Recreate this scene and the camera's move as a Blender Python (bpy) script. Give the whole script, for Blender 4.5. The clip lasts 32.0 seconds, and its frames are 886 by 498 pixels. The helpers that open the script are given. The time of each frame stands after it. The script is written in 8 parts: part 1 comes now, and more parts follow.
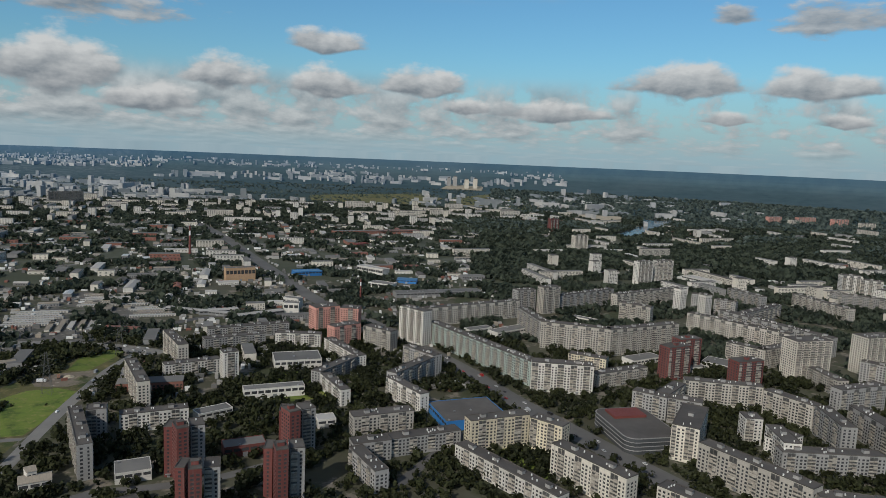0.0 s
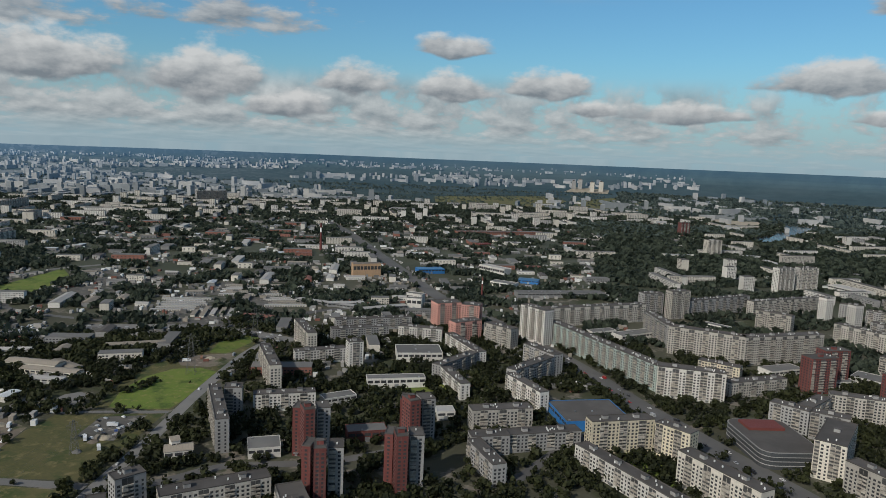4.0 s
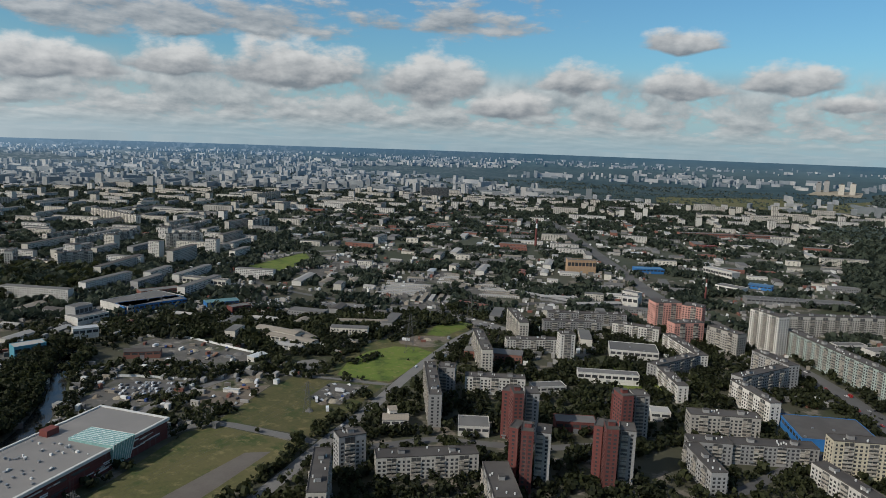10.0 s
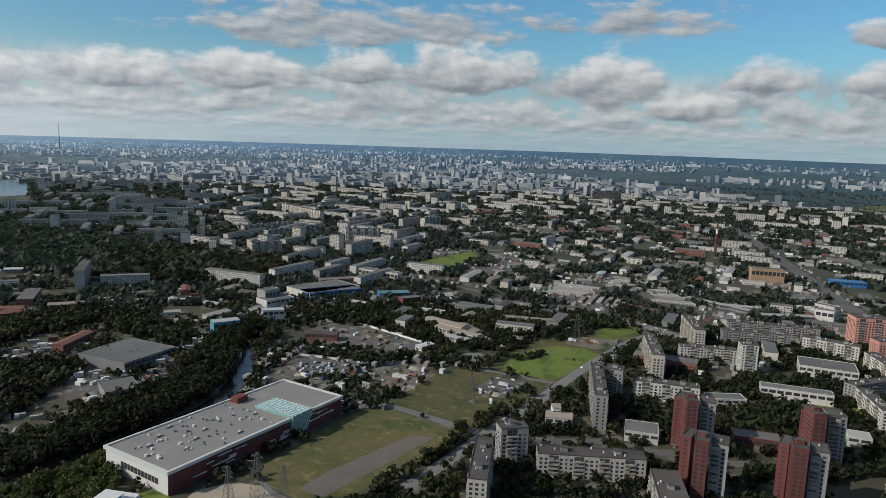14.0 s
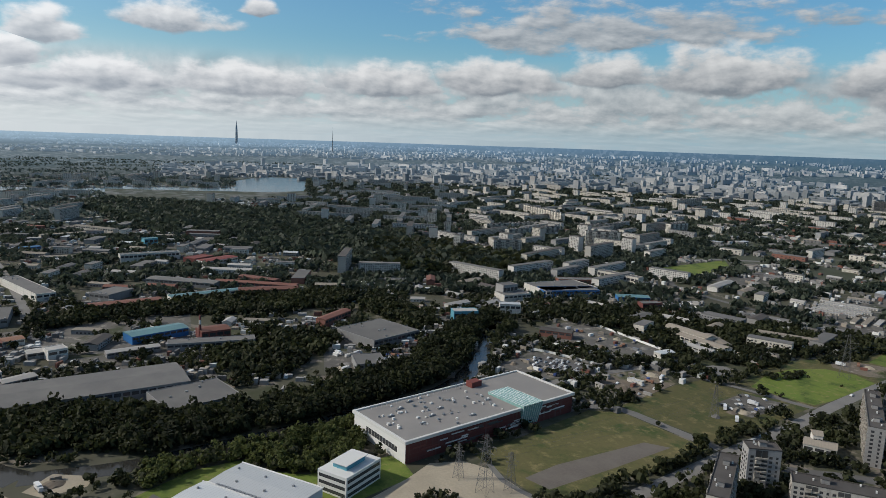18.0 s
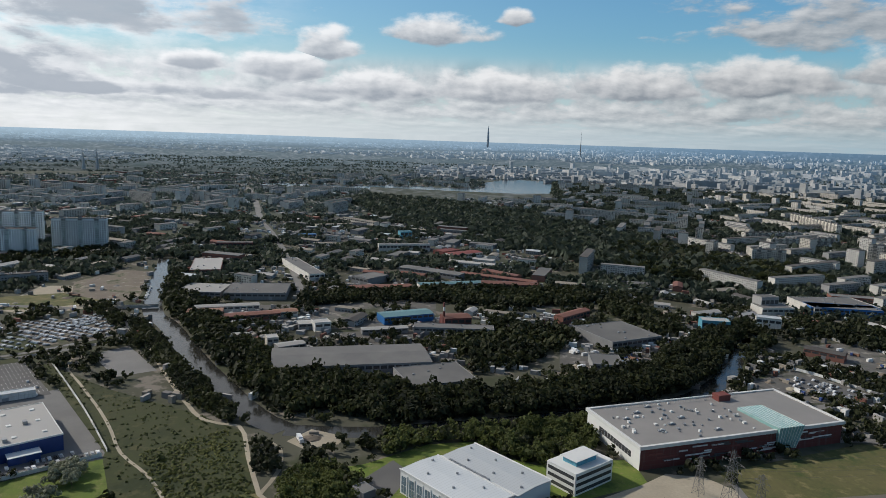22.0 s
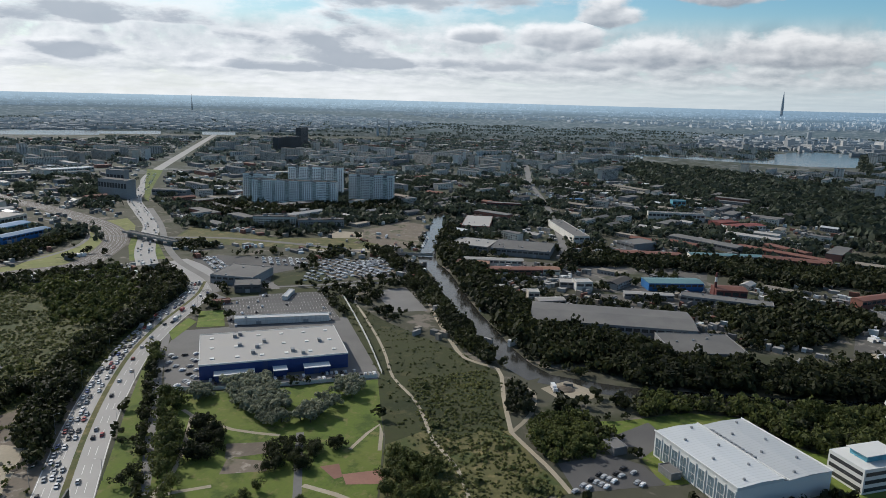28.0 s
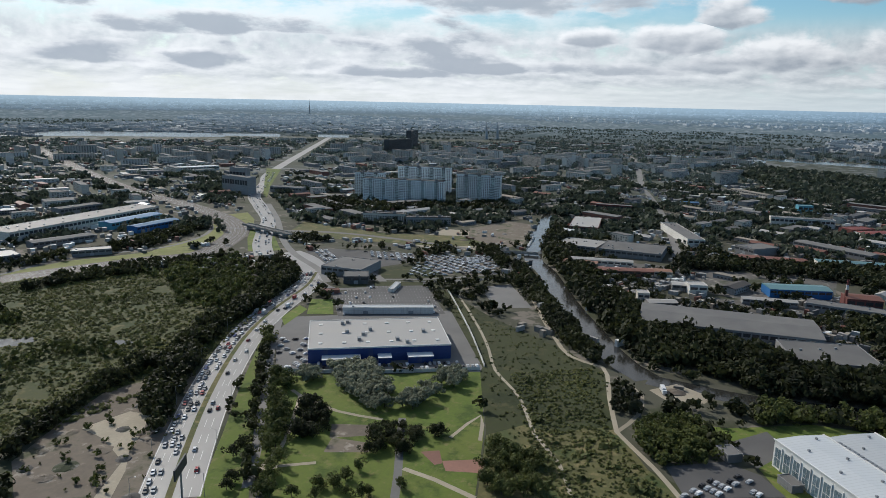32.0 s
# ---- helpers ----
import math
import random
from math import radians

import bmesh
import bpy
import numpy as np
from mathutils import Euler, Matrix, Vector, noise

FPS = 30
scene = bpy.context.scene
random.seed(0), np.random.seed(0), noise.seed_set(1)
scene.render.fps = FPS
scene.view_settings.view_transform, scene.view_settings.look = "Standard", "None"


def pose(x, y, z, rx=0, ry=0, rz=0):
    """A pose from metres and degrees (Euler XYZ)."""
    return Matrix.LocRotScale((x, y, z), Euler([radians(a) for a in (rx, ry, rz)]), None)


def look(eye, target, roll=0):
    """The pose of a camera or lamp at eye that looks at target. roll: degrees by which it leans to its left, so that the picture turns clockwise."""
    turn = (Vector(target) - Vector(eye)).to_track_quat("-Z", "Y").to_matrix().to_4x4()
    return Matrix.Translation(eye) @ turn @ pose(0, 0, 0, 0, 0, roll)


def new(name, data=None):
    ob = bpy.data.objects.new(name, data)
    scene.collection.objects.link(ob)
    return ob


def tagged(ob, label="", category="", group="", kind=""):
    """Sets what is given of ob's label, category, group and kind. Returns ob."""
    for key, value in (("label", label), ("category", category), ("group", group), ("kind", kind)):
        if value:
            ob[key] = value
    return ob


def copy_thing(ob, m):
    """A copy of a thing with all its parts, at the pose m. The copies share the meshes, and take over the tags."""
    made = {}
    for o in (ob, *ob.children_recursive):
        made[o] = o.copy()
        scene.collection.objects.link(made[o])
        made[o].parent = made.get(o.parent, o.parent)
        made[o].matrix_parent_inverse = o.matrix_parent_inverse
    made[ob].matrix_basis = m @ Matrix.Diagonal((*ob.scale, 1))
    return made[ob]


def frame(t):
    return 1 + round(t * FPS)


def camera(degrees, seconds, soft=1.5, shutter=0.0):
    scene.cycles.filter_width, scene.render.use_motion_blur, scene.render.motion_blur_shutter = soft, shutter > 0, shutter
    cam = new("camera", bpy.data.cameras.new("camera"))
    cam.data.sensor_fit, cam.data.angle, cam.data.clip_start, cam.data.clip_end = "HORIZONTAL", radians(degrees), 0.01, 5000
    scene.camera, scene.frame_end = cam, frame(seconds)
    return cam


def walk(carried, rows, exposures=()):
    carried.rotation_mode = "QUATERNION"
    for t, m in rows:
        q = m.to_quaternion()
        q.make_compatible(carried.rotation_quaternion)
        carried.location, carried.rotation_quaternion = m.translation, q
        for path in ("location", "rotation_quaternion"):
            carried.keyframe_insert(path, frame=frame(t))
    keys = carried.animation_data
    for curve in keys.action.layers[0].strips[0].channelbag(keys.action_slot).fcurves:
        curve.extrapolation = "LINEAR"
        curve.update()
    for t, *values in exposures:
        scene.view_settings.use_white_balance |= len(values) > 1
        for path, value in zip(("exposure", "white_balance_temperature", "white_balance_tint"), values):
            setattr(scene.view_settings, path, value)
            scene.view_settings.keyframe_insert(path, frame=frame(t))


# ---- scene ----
cam = camera(64.77, 32.0, soft=0.55)
PATH = [
    (0, pose(0.07, -0.03, 239.71, 82.355, -2.516, 0.095)),
    (1, pose(0.05, 0.18, 237.75, 82.346, -2.525, 2.389)),
    (2, pose(-0.04, 0.39, 235.77, 82.314, -2.505, 5.000)),
    (2.5, pose(-0.14, 0.65, 234.86, 82.276, -2.464, 6.238)),
    (4.5, pose(-0.10, 1.51, 230.73, 82.208, -2.401, 11.555)),
    (5, pose(-0.18, 1.46, 229.88, 82.181, -2.352, 12.945)),
    (6, pose(-0.40, 2.99, 227.64, 82.158, -2.332, 15.752)),
    (7, pose(-0.57, 4.38, 225.21, 82.167, -2.320, 18.800)),
    (8, pose(-0.82, 4.20, 223.32, 82.160, -2.256, 21.833)),
    (8.2, pose(-0.77, 4.02, 223.01, 82.160, -2.244, 22.401)),
    (8.4, pose(-0.72, 3.85, 222.69, 81.690, -2.231, 22.970)),
    (9, pose(-0.81, 3.82, 221.48, 81.679, -2.199, 24.743)),
    (10, pose(-0.95, 4.26, 219.39, 81.629, -2.204, 27.798)),
    (11, pose(-1.38, 4.36, 217.02, 81.608, -2.198, 30.871)),
    (12, pose(-1.94, 4.51, 214.74, 81.589, -2.194, 34.214)),
    (13, pose(-2.70, 6.01, 212.45, 81.571, -2.158, 37.888)),
    (13.5, pose(-2.98, 6.03, 211.58, 81.501, -2.181, 39.711)),
    (15.5, pose(-3.20, 6.27, 207.13, 81.341, -2.146, 48.516)),
    (16, pose(-3.75, 6.62, 205.96, 81.278, -2.136, 51.299)),
    (17, pose(-5.14, 7.52, 203.38, 81.166, -2.193, 56.408)),
    (18, pose(-5.65, 7.97, 200.86, 81.148, -2.232, 61.247)),
    (19, pose(-6.14, 8.51, 198.50, 81.089, -2.082, 65.978)),
    (20, pose(-7.62, 9.30, 195.83, 81.009, -2.079, 71.120)),
    (21, pose(-8.77, 9.98, 193.05, 80.949, -2.086, 76.270)),
    (22, pose(-9.40, 10.68, 191.00, 80.840, -2.093, 81.192)),
    (23, pose(-9.05, 11.35, 189.28, 80.742, -1.924, 85.877)),
    (23.5, pose(-9.36, 11.49, 187.67, 80.708, -1.857, 88.042)),
    (23.7, pose(-9.49, 11.54, 187.10, 80.708, -1.833, 88.907)),
    (24, pose(-9.68, 11.62, 186.24, 78.330, -1.797, 90.205)),
    (24.1, pose(-9.75, 11.65, 186.06, 77.964, -1.789, 90.593)),
    (24.5, pose(-10.04, 11.75, 185.35, 77.924, -1.755, 92.144)),
    (25, pose(-10.22, 11.85, 184.28, 77.947, -1.769, 94.015)),
    (25.5, pose(-10.24, 11.90, 182.98, 77.941, -1.756, 95.635)),
    (27.5, pose(-10.56, 12.06, 178.83, 77.877, -1.652, 101.627)),
    (28, pose(-10.72, 12.05, 177.79, 77.828, -1.622, 103.027)),
    (29, pose(-10.84, 12.25, 175.46, 77.904, -1.528, 105.493)),
    (30, pose(-11.17, 12.22, 173.16, 77.955, -1.446, 107.681)),
    (31, pose(-11.42, 12.17, 170.90, 78.012, -1.368, 109.830)),
    (32, pose(-11.77, 11.73, 169.21, 78.013, -1.331, 111.802)),
]
EXPOSURES = [(0, -0.30, 6150, 9), (13, -0.17, 6200, 10), (24, -0.05, 6200, 11), (32, -0.03, 6050, 10)]
walk(cam, PATH, EXPOSURES)

# ---- light ----
SUN_YAW, SUN_ELEV = 152.0, 35.0
sun_dir = Vector((-math.sin(radians(SUN_YAW)) * math.cos(radians(SUN_ELEV)),
                  math.cos(radians(SUN_YAW)) * math.cos(radians(SUN_ELEV)), math.sin(radians(SUN_ELEV))))
lamp = bpy.data.lights.new("sun", "SUN")
lamp.energy, lamp.angle, lamp.color = 4.1, radians(0.6), (1.0, 0.915, 0.785)
sun = new("sun", lamp)
sun.matrix_world = look(sun_dir * 900, (0, 0, 0))


class Nodes:
    """Short hand for building a node tree."""

    def __init__(self, tree, fresh=True):
        self.tree = tree
        if fresh:
            tree.nodes.clear()

    def add(self, kind):
        return self.tree.nodes.new(kind)

    def link(self, a, b):
        self.tree.links.new(a, b)

    def vec(self, op):
        n = self.add("ShaderNodeVectorMath")
        n.operation = op
        return n

    def put(self, socket, value):
        if isinstance(value, bpy.types.NodeSocket):
            self.link(value, socket)
        else:
            socket.default_value = value

    def math(self, op, a, b=0.0, c=0.0, clamp=False):
        n = self.add("ShaderNodeMath")
        n.operation, n.use_clamp = op, clamp
        for i, value in enumerate((a, b, c)):
            self.put(n.inputs[i], value)
        return n.outputs[0]

    def mix(self, fac, a, b, blend="MIX"):
        n = self.add("ShaderNodeMix")
        n.data_type, n.blend_type = "RGBA", blend
        self.put(n.inputs[0], fac)
        for i, value in ((6, a), (7, b)):
            self.put(n.inputs[i], (*value, 1) if isinstance(value, tuple) and len(value) == 3 else value)
        return n.outputs[2]

    def ramp(self, fac, *stops):
        n = self.add("ShaderNodeMapRange")
        n.interpolation_type = "SMOOTHSTEP"
        self.put(n.inputs[0], fac)
        n.inputs[1].default_value, n.inputs[2].default_value = stops[0], stops[1]
        n.inputs[3].default_value, n.inputs[4].default_value = (stops[2], stops[3]) if len(stops) == 4 else (0, 1)
        return n.outputs[0]

    def noise(self, at, scale, detail=3.0, rough=0.55, dims="3D", distortion=0.0):
        n = self.add("ShaderNodeTexNoise")
        n.noise_dimensions = dims
        if at is not None:
            self.link(at, n.inputs["Vector"])
        n.inputs["Scale"].default_value, n.inputs["Detail"].default_value = scale, detail
        n.inputs["Roughness"].default_value, n.inputs["Distortion"].default_value = rough, distortion
        return n.outputs[0]


# ---- sky: clear air, single cumulus clouds, grey sheets and a low bank ----
SKY = 0.10
# yaw, base, half width and height of the clouds, in degrees
CUMULUS = [
    (28.8, 4.3, 4.2, 3.9), (17.4, 5.0, 3.3, 2.4), (9.7, 8.0, 2.9, 1.8), (9.3, 4.7, 3.5, 2.2), (1.8, 5.1, 3.5, 2.2), (-18.6, 5.7, 4.7, 2.4),
    (-27.4, 5.5, 4.0, 2.0), (22.6, 2.8, 3.5, 2.0), (-8.5, 3.4, 4.6, 1.6), (-21.5, 3.4, 2.0, 1.0), (-29.4, 3.3, 1.8, 1.1), (39.6, 4.9, 5.6, 3.5),
    (48.5, 5.0, 3.8, 2.3), (57.5, 4.3, 5.2, 2.6), (66.0, 3.8, 5.2, 2.5), (77.0, 3.4, 7.0, 2.3), (82.0, 7.6, 4.0, 2.1), (75.7, 9.0, 1.4, 1.3),
    (90.3, 6.2, 2.5, 2.4), (94.0, 4.3, 4.2, 2.1), (87.0, 3.2, 5.4, 2.3), (100.3, 4.6, 2.8, 1.5), (-1.6, 3.6, 1.9, 1.2),
]
SHEETS = [
    (-27.6, 10.0, 4.0, 2.4), (-21.6, 10.6, 1.8, 1.4), (26.5, 9.0, 6.5, 2.8), (42.0, 8.3, 7.5, 2.8), (52.0, 8.0, 11.0, 3.6), (111.3, 3.2, 8.0, 3.9),
    (106.0, 7.3, 13.0, 3.4), (107.7, 2.4, 5.6, 1.4), (130.4, 2.3, 5.0, 2.0), (127.8, 4.9, 7.5, 1.6), (115.6, 1.9, 5.6, 1.2), (137.5, 2.3, 6.0, 1.9),
    (134.2, 4.5, 5.4, 1.7), (99.0, 2.3, 6.0, 1.2), (91.0, 2.7, 4.0, 1.7), (124.0, 7.6, 11.0, 2.6), (145.0, 6.0, 8.0, 3.0),
]


def make_sky():
    world = bpy.data.worlds.new("sky")
    scene.world = world
    world.use_nodes = True
    k = Nodes(world.node_tree)
    sky = k.add("ShaderNodeTexSky")
    sky.sky_type, sky.sun_disc, sky.sun_elevation, sky.sun_rotation = "NISHITA", False, radians(SUN_ELEV), radians(-SUN_YAW)
    sky.altitude, sky.air_density, sky.dust_density, sky.ozone_density = 200.0, 1.3, 0.6, 2.0
    way = k.add("ShaderNodeTexCoord").outputs["Generated"]
    xyz = k.add("ShaderNodeSeparateXYZ")
    k.link(way, xyz.inputs[0])
    x, y, z = xyz.outputs
    az = k.math("MULTIPLY", k.math("ARCTAN2", k.math("MULTIPLY", x, -1.0), y), 57.2958)
    el = k.math("MULTIPLY", k.math("ARCSINE", z), 57.2958)

    def flat_at(across, up, shift=(0.0, 0.0)):
        n = k.add("ShaderNodeCombineXYZ")
        k.link(k.math("ADD", across, shift[0]), n.inputs[0])
        k.link(k.math("ADD", up, shift[1]), n.inputs[1])
        return n.outputs[0]

    # broken deck in perspective, mostly above the view, dimmed upwards to lessen fill light
    zz = k.math("ADD", k.math("MAXIMUM", z, 0.0), 0.06)
    deck = flat_at(k.math("DIVIDE", x, zz), k.math("DIVIDE", y, zz))
    d1 = k.noise(deck, 1.7, 6.0, 0.6)
    towards = k.ramp(az, 78.0, 112.0)
    deck_mask = k.math("MULTIPLY", k.ramp(k.math("ADD", d1, k.ramp(az, 55.0, 115.0, 0.06, 0.2)), 0.52, 0.66), k.ramp(el, 11.5, 15.0))
    shade_c = k.mix(k.ramp(az, 40.0, 125.0), (0.235, 0.262, 0.285), (0.45, 0.49, 0.535))
    light_c = k.mix(k.ramp(az, 40.0, 115.0), (0.74, 0.725, 0.69), (1.02, 1.01, 0.985))
    deck_c = k.mix(k.ramp(el, 13.0, 32.0, 0.0, 0.65), k.mix(0.5, shade_c, light_c), (0.10, 0.11, 0.125))

    def cloud_field(rows):
        """How deep in a cloud of the list a direction lies, and how high above that cloud's base."""
        mask = height = None
        for a, e, w, h in rows:
            da = k.math("DIVIDE", k.math("SUBTRACT", az, a), w * 1.08)
            up = k.math("DIVIDE", k.math("SUBTRACT", el, e), h * 0.88)
            top = k.math("MAXIMUM", up, 0.0)
            r = k.math("SQRT", k.math("ADD", k.math("MULTIPLY", da, da), k.math("MULTIPLY", top, top)))
            m = k.math("ADD", k.math("SUBTRACT", 1.0, r), k.math("MULTIPLY", k.math("MINIMUM", up, 0.0), 2.6))
            if mask is None:
                mask, height = m, up
            else:
                height = k.math("ADD", height, k.math("MULTIPLY", k.math("GREATER_THAN", m, mask), k.math("SUBTRACT", up, height)))
                mask = k.math("MAXIMUM", mask, m)
        return mask, height

    # billows; the second look-up, a little nearer to the sun, gives each its lit side
    u, v = k.math("MULTIPLY", az, 0.33), k.math("MULTIPLY", el, 0.60)
    p1, p2 = k.noise(flat_at(u, v), 1.0, 7.0, 0.56), k.noise(flat_at(u, v, (0.16, 0.20)), 1.0, 4.0, 0.5)
    puff, relief = k.math("SUBTRACT", p1, 0.5), k.math("SUBTRACT", p1, p2)
    mask, up = cloud_field(CUMULUS)
    thick = k.math("ADD", mask, k.math("MULTIPLY", puff, 1.45))
    big = k.ramp(thick, -0.10, 0.34)
    lit = k.math("ADD", k.math("ADD", 0.28, k.math("MULTIPLY", up, 0.95)), k.math("MULTIPLY", relief, 1.7), clamp=True)
    rim = k.ramp(k.math("ADD", k.math("MULTIPLY", k.math("SUBTRACT", 0.75, up), 0.5), k.math("ADD", thick, k.math("MULTIPLY", relief, -1.5))), 0.25, 1.05, 1.0, 0.05)
    big_c = k.mix(k.math("ADD", lit, k.math("MULTIPLY", towards, k.math("SUBTRACT", rim, lit))), shade_c, light_c)
    # grey sheets, thin at the edge
    us, vs = k.math("MULTIPLY", az, 0.22), k.math("MULTIPLY", el, 0.62)
    q1, q2 = k.noise(flat_at(us, vs, (7.0, 3.0)), 1.0, 7.0, 0.6), k.noise(flat_at(us, vs, (7.1, 3.22)), 1.0, 4.0, 0.5)
    s_mask, s_up = cloud_field(SHEETS)
    s_thick = k.math("ADD", s_mask, k.math("MULTIPLY", k.math("SUBTRACT", q1, 0.5), 3.4))
    sheet = k.ramp(s_thick, -0.1, 0.6, 0.0, 0.9)
    s_lit = k.math("ADD", k.math("ADD", 0.30, k.math("MULTIPLY", s_up, 0.25)), k.math("MULTIPLY", k.math("SUBTRACT", q1, q2), 2.0), clamp=True)
    s_rim = k.ramp(k.math("ADD", s_thick, k.math("MULTIPLY", k.math("SUBTRACT", q2, q1), 2.0)), 0.0, 0.75, 0.95, 0.0)
    sheet_c = k.mix(k.math("ADD", s_lit, k.math("MULTIPLY", towards, k.math("SUBTRACT", s_rim, s_lit))), shade_c, light_c)
    # a bank of small flat clouds, closing up towards the horizon
    near = k.math("DIVIDE", 15.0, k.math("ADD", k.math("MAXIMUM", el, 0.0), 2.2))
    b1, b2 = k.noise(flat_at(k.math("MULTIPLY", az, 0.30), near), 1.0, 7.0, 0.6), k.noise(flat_at(k.math("MULTIPLY", az, 0.30), near, (0.1, -0.28)), 1.0, 4.0, 0.5)
    cover = k.ramp(az, -25.0, 25.0, -0.02, 0.09)
    bank = k.math("MULTIPLY", k.ramp(k.math("ADD", b1, cover), 0.41, 0.57), k.math("MULTIPLY", k.ramp(el, 6.6, 4.2), k.ramp(el, 0.3, 2.2, 0.2, 0.85)))
    bank_c = k.mix(k.math("ADD", 0.46, k.math("MULTIPLY", k.math("SUBTRACT", b1, b2), 2.0), clamp=True), shade_c, light_c)
    # clear air, paler low down and under the sun
    air = k.vec("SCALE")
    k.link(sky.outputs[0], air.inputs[0])
    air.inputs["Scale"].default_value = SKY
    blue = k.mix(1.0, air.outputs[0], k.mix(k.ramp(az, 50.0, 120.0), (0.56, 0.90, 1.10), (0.80, 0.97, 1.05)), "MULTIPLY")
    haze = k.mix(k.ramp(el, 8.0, 0.0, 0.0, 0.8), blue, k.mix(k.ramp(az, 30.0, 110.0), (0.36, 0.49, 0.57), (0.82, 0.85, 0.86)))
    veil = k.math("MULTIPLY", k.ramp(az, 88.0, 112.0, 0.0, 0.68), k.ramp(k.noise(flat_at(us, vs, (2.0, 9.0)), 0.9, 6.0, 0.62), 0.34, 0.62))
    c0 = k.mix(deck_mask, haze, deck_c)
    c1 = k.mix(veil, c0, light_c)
    c2 = k.mix(bank, c1, bank_c)
    c3 = k.mix(sheet, c2, sheet_c)
    c4 = k.mix(k.math("MULTIPLY", big, 0.96), c3, big_c)
    bg = k.add("ShaderNodeBackground")
    k.link(c4, bg.inputs[0])
    bg.inputs[1].default_value = 1.0
    k.link(bg.outputs[0], k.add("ShaderNodeOutputWorld").inputs[0])


make_sky()


# ---- materials ----
def surface(name, color, rough=0.85, metal=0.0, vary=0.25, grain=0.6, patch=0.03, bump=0.15, tint=None, spread=0.12, spec=0.3, detail=None):
    """A material with two scales of variation; grain and patch are noise scales per metre; spread: change from thing to thing."""
    m = bpy.data.materials.new(name)
    m.use_nodes = True
    k = Nodes(m.node_tree)
    at = k.add("ShaderNodeNewGeometry").outputs["Position"]
    fine, coarse = k.noise(at, grain, 4.0, 0.6), k.noise(at, patch, 3.0, 0.6)
    dark = tuple(c * (1 - vary) for c in color)
    pale = tuple(min(1, c * (1 + vary)) for c in color)
    base = k.mix(fine, dark, pale)
    base = k.mix(k.ramp(coarse, 0.35, 0.7), base, k.mix(0.6, base, tint if tint else dark))
    if detail:
        base = detail(k, at, base)
    if spread:
        chance = k.add("ShaderNodeObjectInfo").outputs["Random"]
        hsv = k.add("ShaderNodeHueSaturation")
        k.link(base, hsv.inputs["Color"])
        k.link(k.ramp(chance, 0.0, 1.0, 1 - spread, 1 + spread), hsv.inputs["Value"])
        base = hsv.outputs[0]
    b = k.add("ShaderNodeBsdfPrincipled")
    k.link(base, b.inputs["Base Color"])
    b.inputs["Metallic"].default_value = metal
    b.inputs["Specular IOR Level"].default_value = spec
    k.link(k.ramp(fine, 0.2, 0.8, max(0.02, rough - 0.1), min(1, rough + 0.1)), b.inputs["Roughness"])
    if bump:
        n = k.add("ShaderNodeBump")
        n.inputs["Strength"].default_value = bump
        n.inputs["Distance"].default_value = 0.3
        k.link(fine, n.inputs["Height"])
        k.link(n.outputs[0], b.inputs["Normal"])
    k.link(b.outputs[0], k.add("ShaderNodeOutputMaterial").inputs[0])
    return m


def leafy(name, dark, pale, island=True):
    """Foliage that changes from clump to clump."""
    m = bpy.data.materials.new(name)
    m.use_nodes = True
    k = Nodes(m.node_tree)
    geo = k.add("ShaderNodeNewGeometry")
    at = geo.outputs["Position"]
    f = k.noise(at, 0.35, 3.0, 0.7)
    big = k.noise(at, 0.02, 2.0, 0.5)
    chance = geo.outputs["Random Per Island"]
    f2 = k.math("ADD", k.math("MULTIPLY", f, 0.6), k.math("ADD", k.math("MULTIPLY", chance, 0.35), k.math("MULTIPLY", k.math("SUBTRACT", big, 0.5), 0.9)))
    c = k.mix(k.ramp(f2, 0.15, 0.85), dark, pale)
    b = k.add("ShaderNodeBsdfPrincipled")
    k.link(c, b.inputs["Base Color"])
    b.inputs["Roughness"].default_value = 0.7
    b.inputs["Specular IOR Level"].default_value = 0.25
    thin = k.add("ShaderNodeBsdfTranslucent")
    k.link(c, thin.inputs[0])
    both = k.add("ShaderNodeMixShader")
    both.inputs[0].default_value = 0.42
    k.link(b.outputs[0], both.inputs[1])
    k.link(thin.outputs[0], both.inputs[2])
    k.link(both.outputs[0], k.add("ShaderNodeOutputMaterial").inputs[0])
    return m


def joints(k, at, base):
    """Panel joints of a large-panel facade, 3.2 by 2.8 m, with rain streaks."""
    xyz = k.add("ShaderNodeSeparateXYZ")
    k.link(at, xyz.inputs[0])
    zf = k.math("FRACT", k.math("DIVIDE", xyz.outputs[2], 2.8))
    line = k.ramp(k.math("ABSOLUTE", k.math("SUBTRACT", zf, 0.5)), 0.45, 0.49)
    tall = k.vec("MULTIPLY")
    k.link(at, tall.inputs[0])
    tall.inputs[1].default_value = (0.5, 0.5, 0.04)
    streak = k.ramp(k.noise(tall.outputs[0], 1.0, 4.0, 0.6), 0.5, 0.75)
    base = k.mix(k.math("MULTIPLY", line, 0.35), base, (0.12, 0.11, 0.10))
    return k.mix(k.math("MULTIPLY", streak, 0.35), base, (0.16, 0.15, 0.14))


def ribs(k, at, base):
    """Standing seams of sheet metal."""
    xyz = k.add("ShaderNodeSeparateXYZ")
    k.link(at, xyz.inputs[0])
    s = k.math("FRACT", k.math("MULTIPLY", k.math("ADD", xyz.outputs[0], k.math("MULTIPLY", xyz.outputs[1], 0.7)), 0.4))
    return k.mix(k.math("MULTIPLY", k.ramp(s, 0.85, 0.95), 0.25), base, (0.1, 0.1, 0.1))


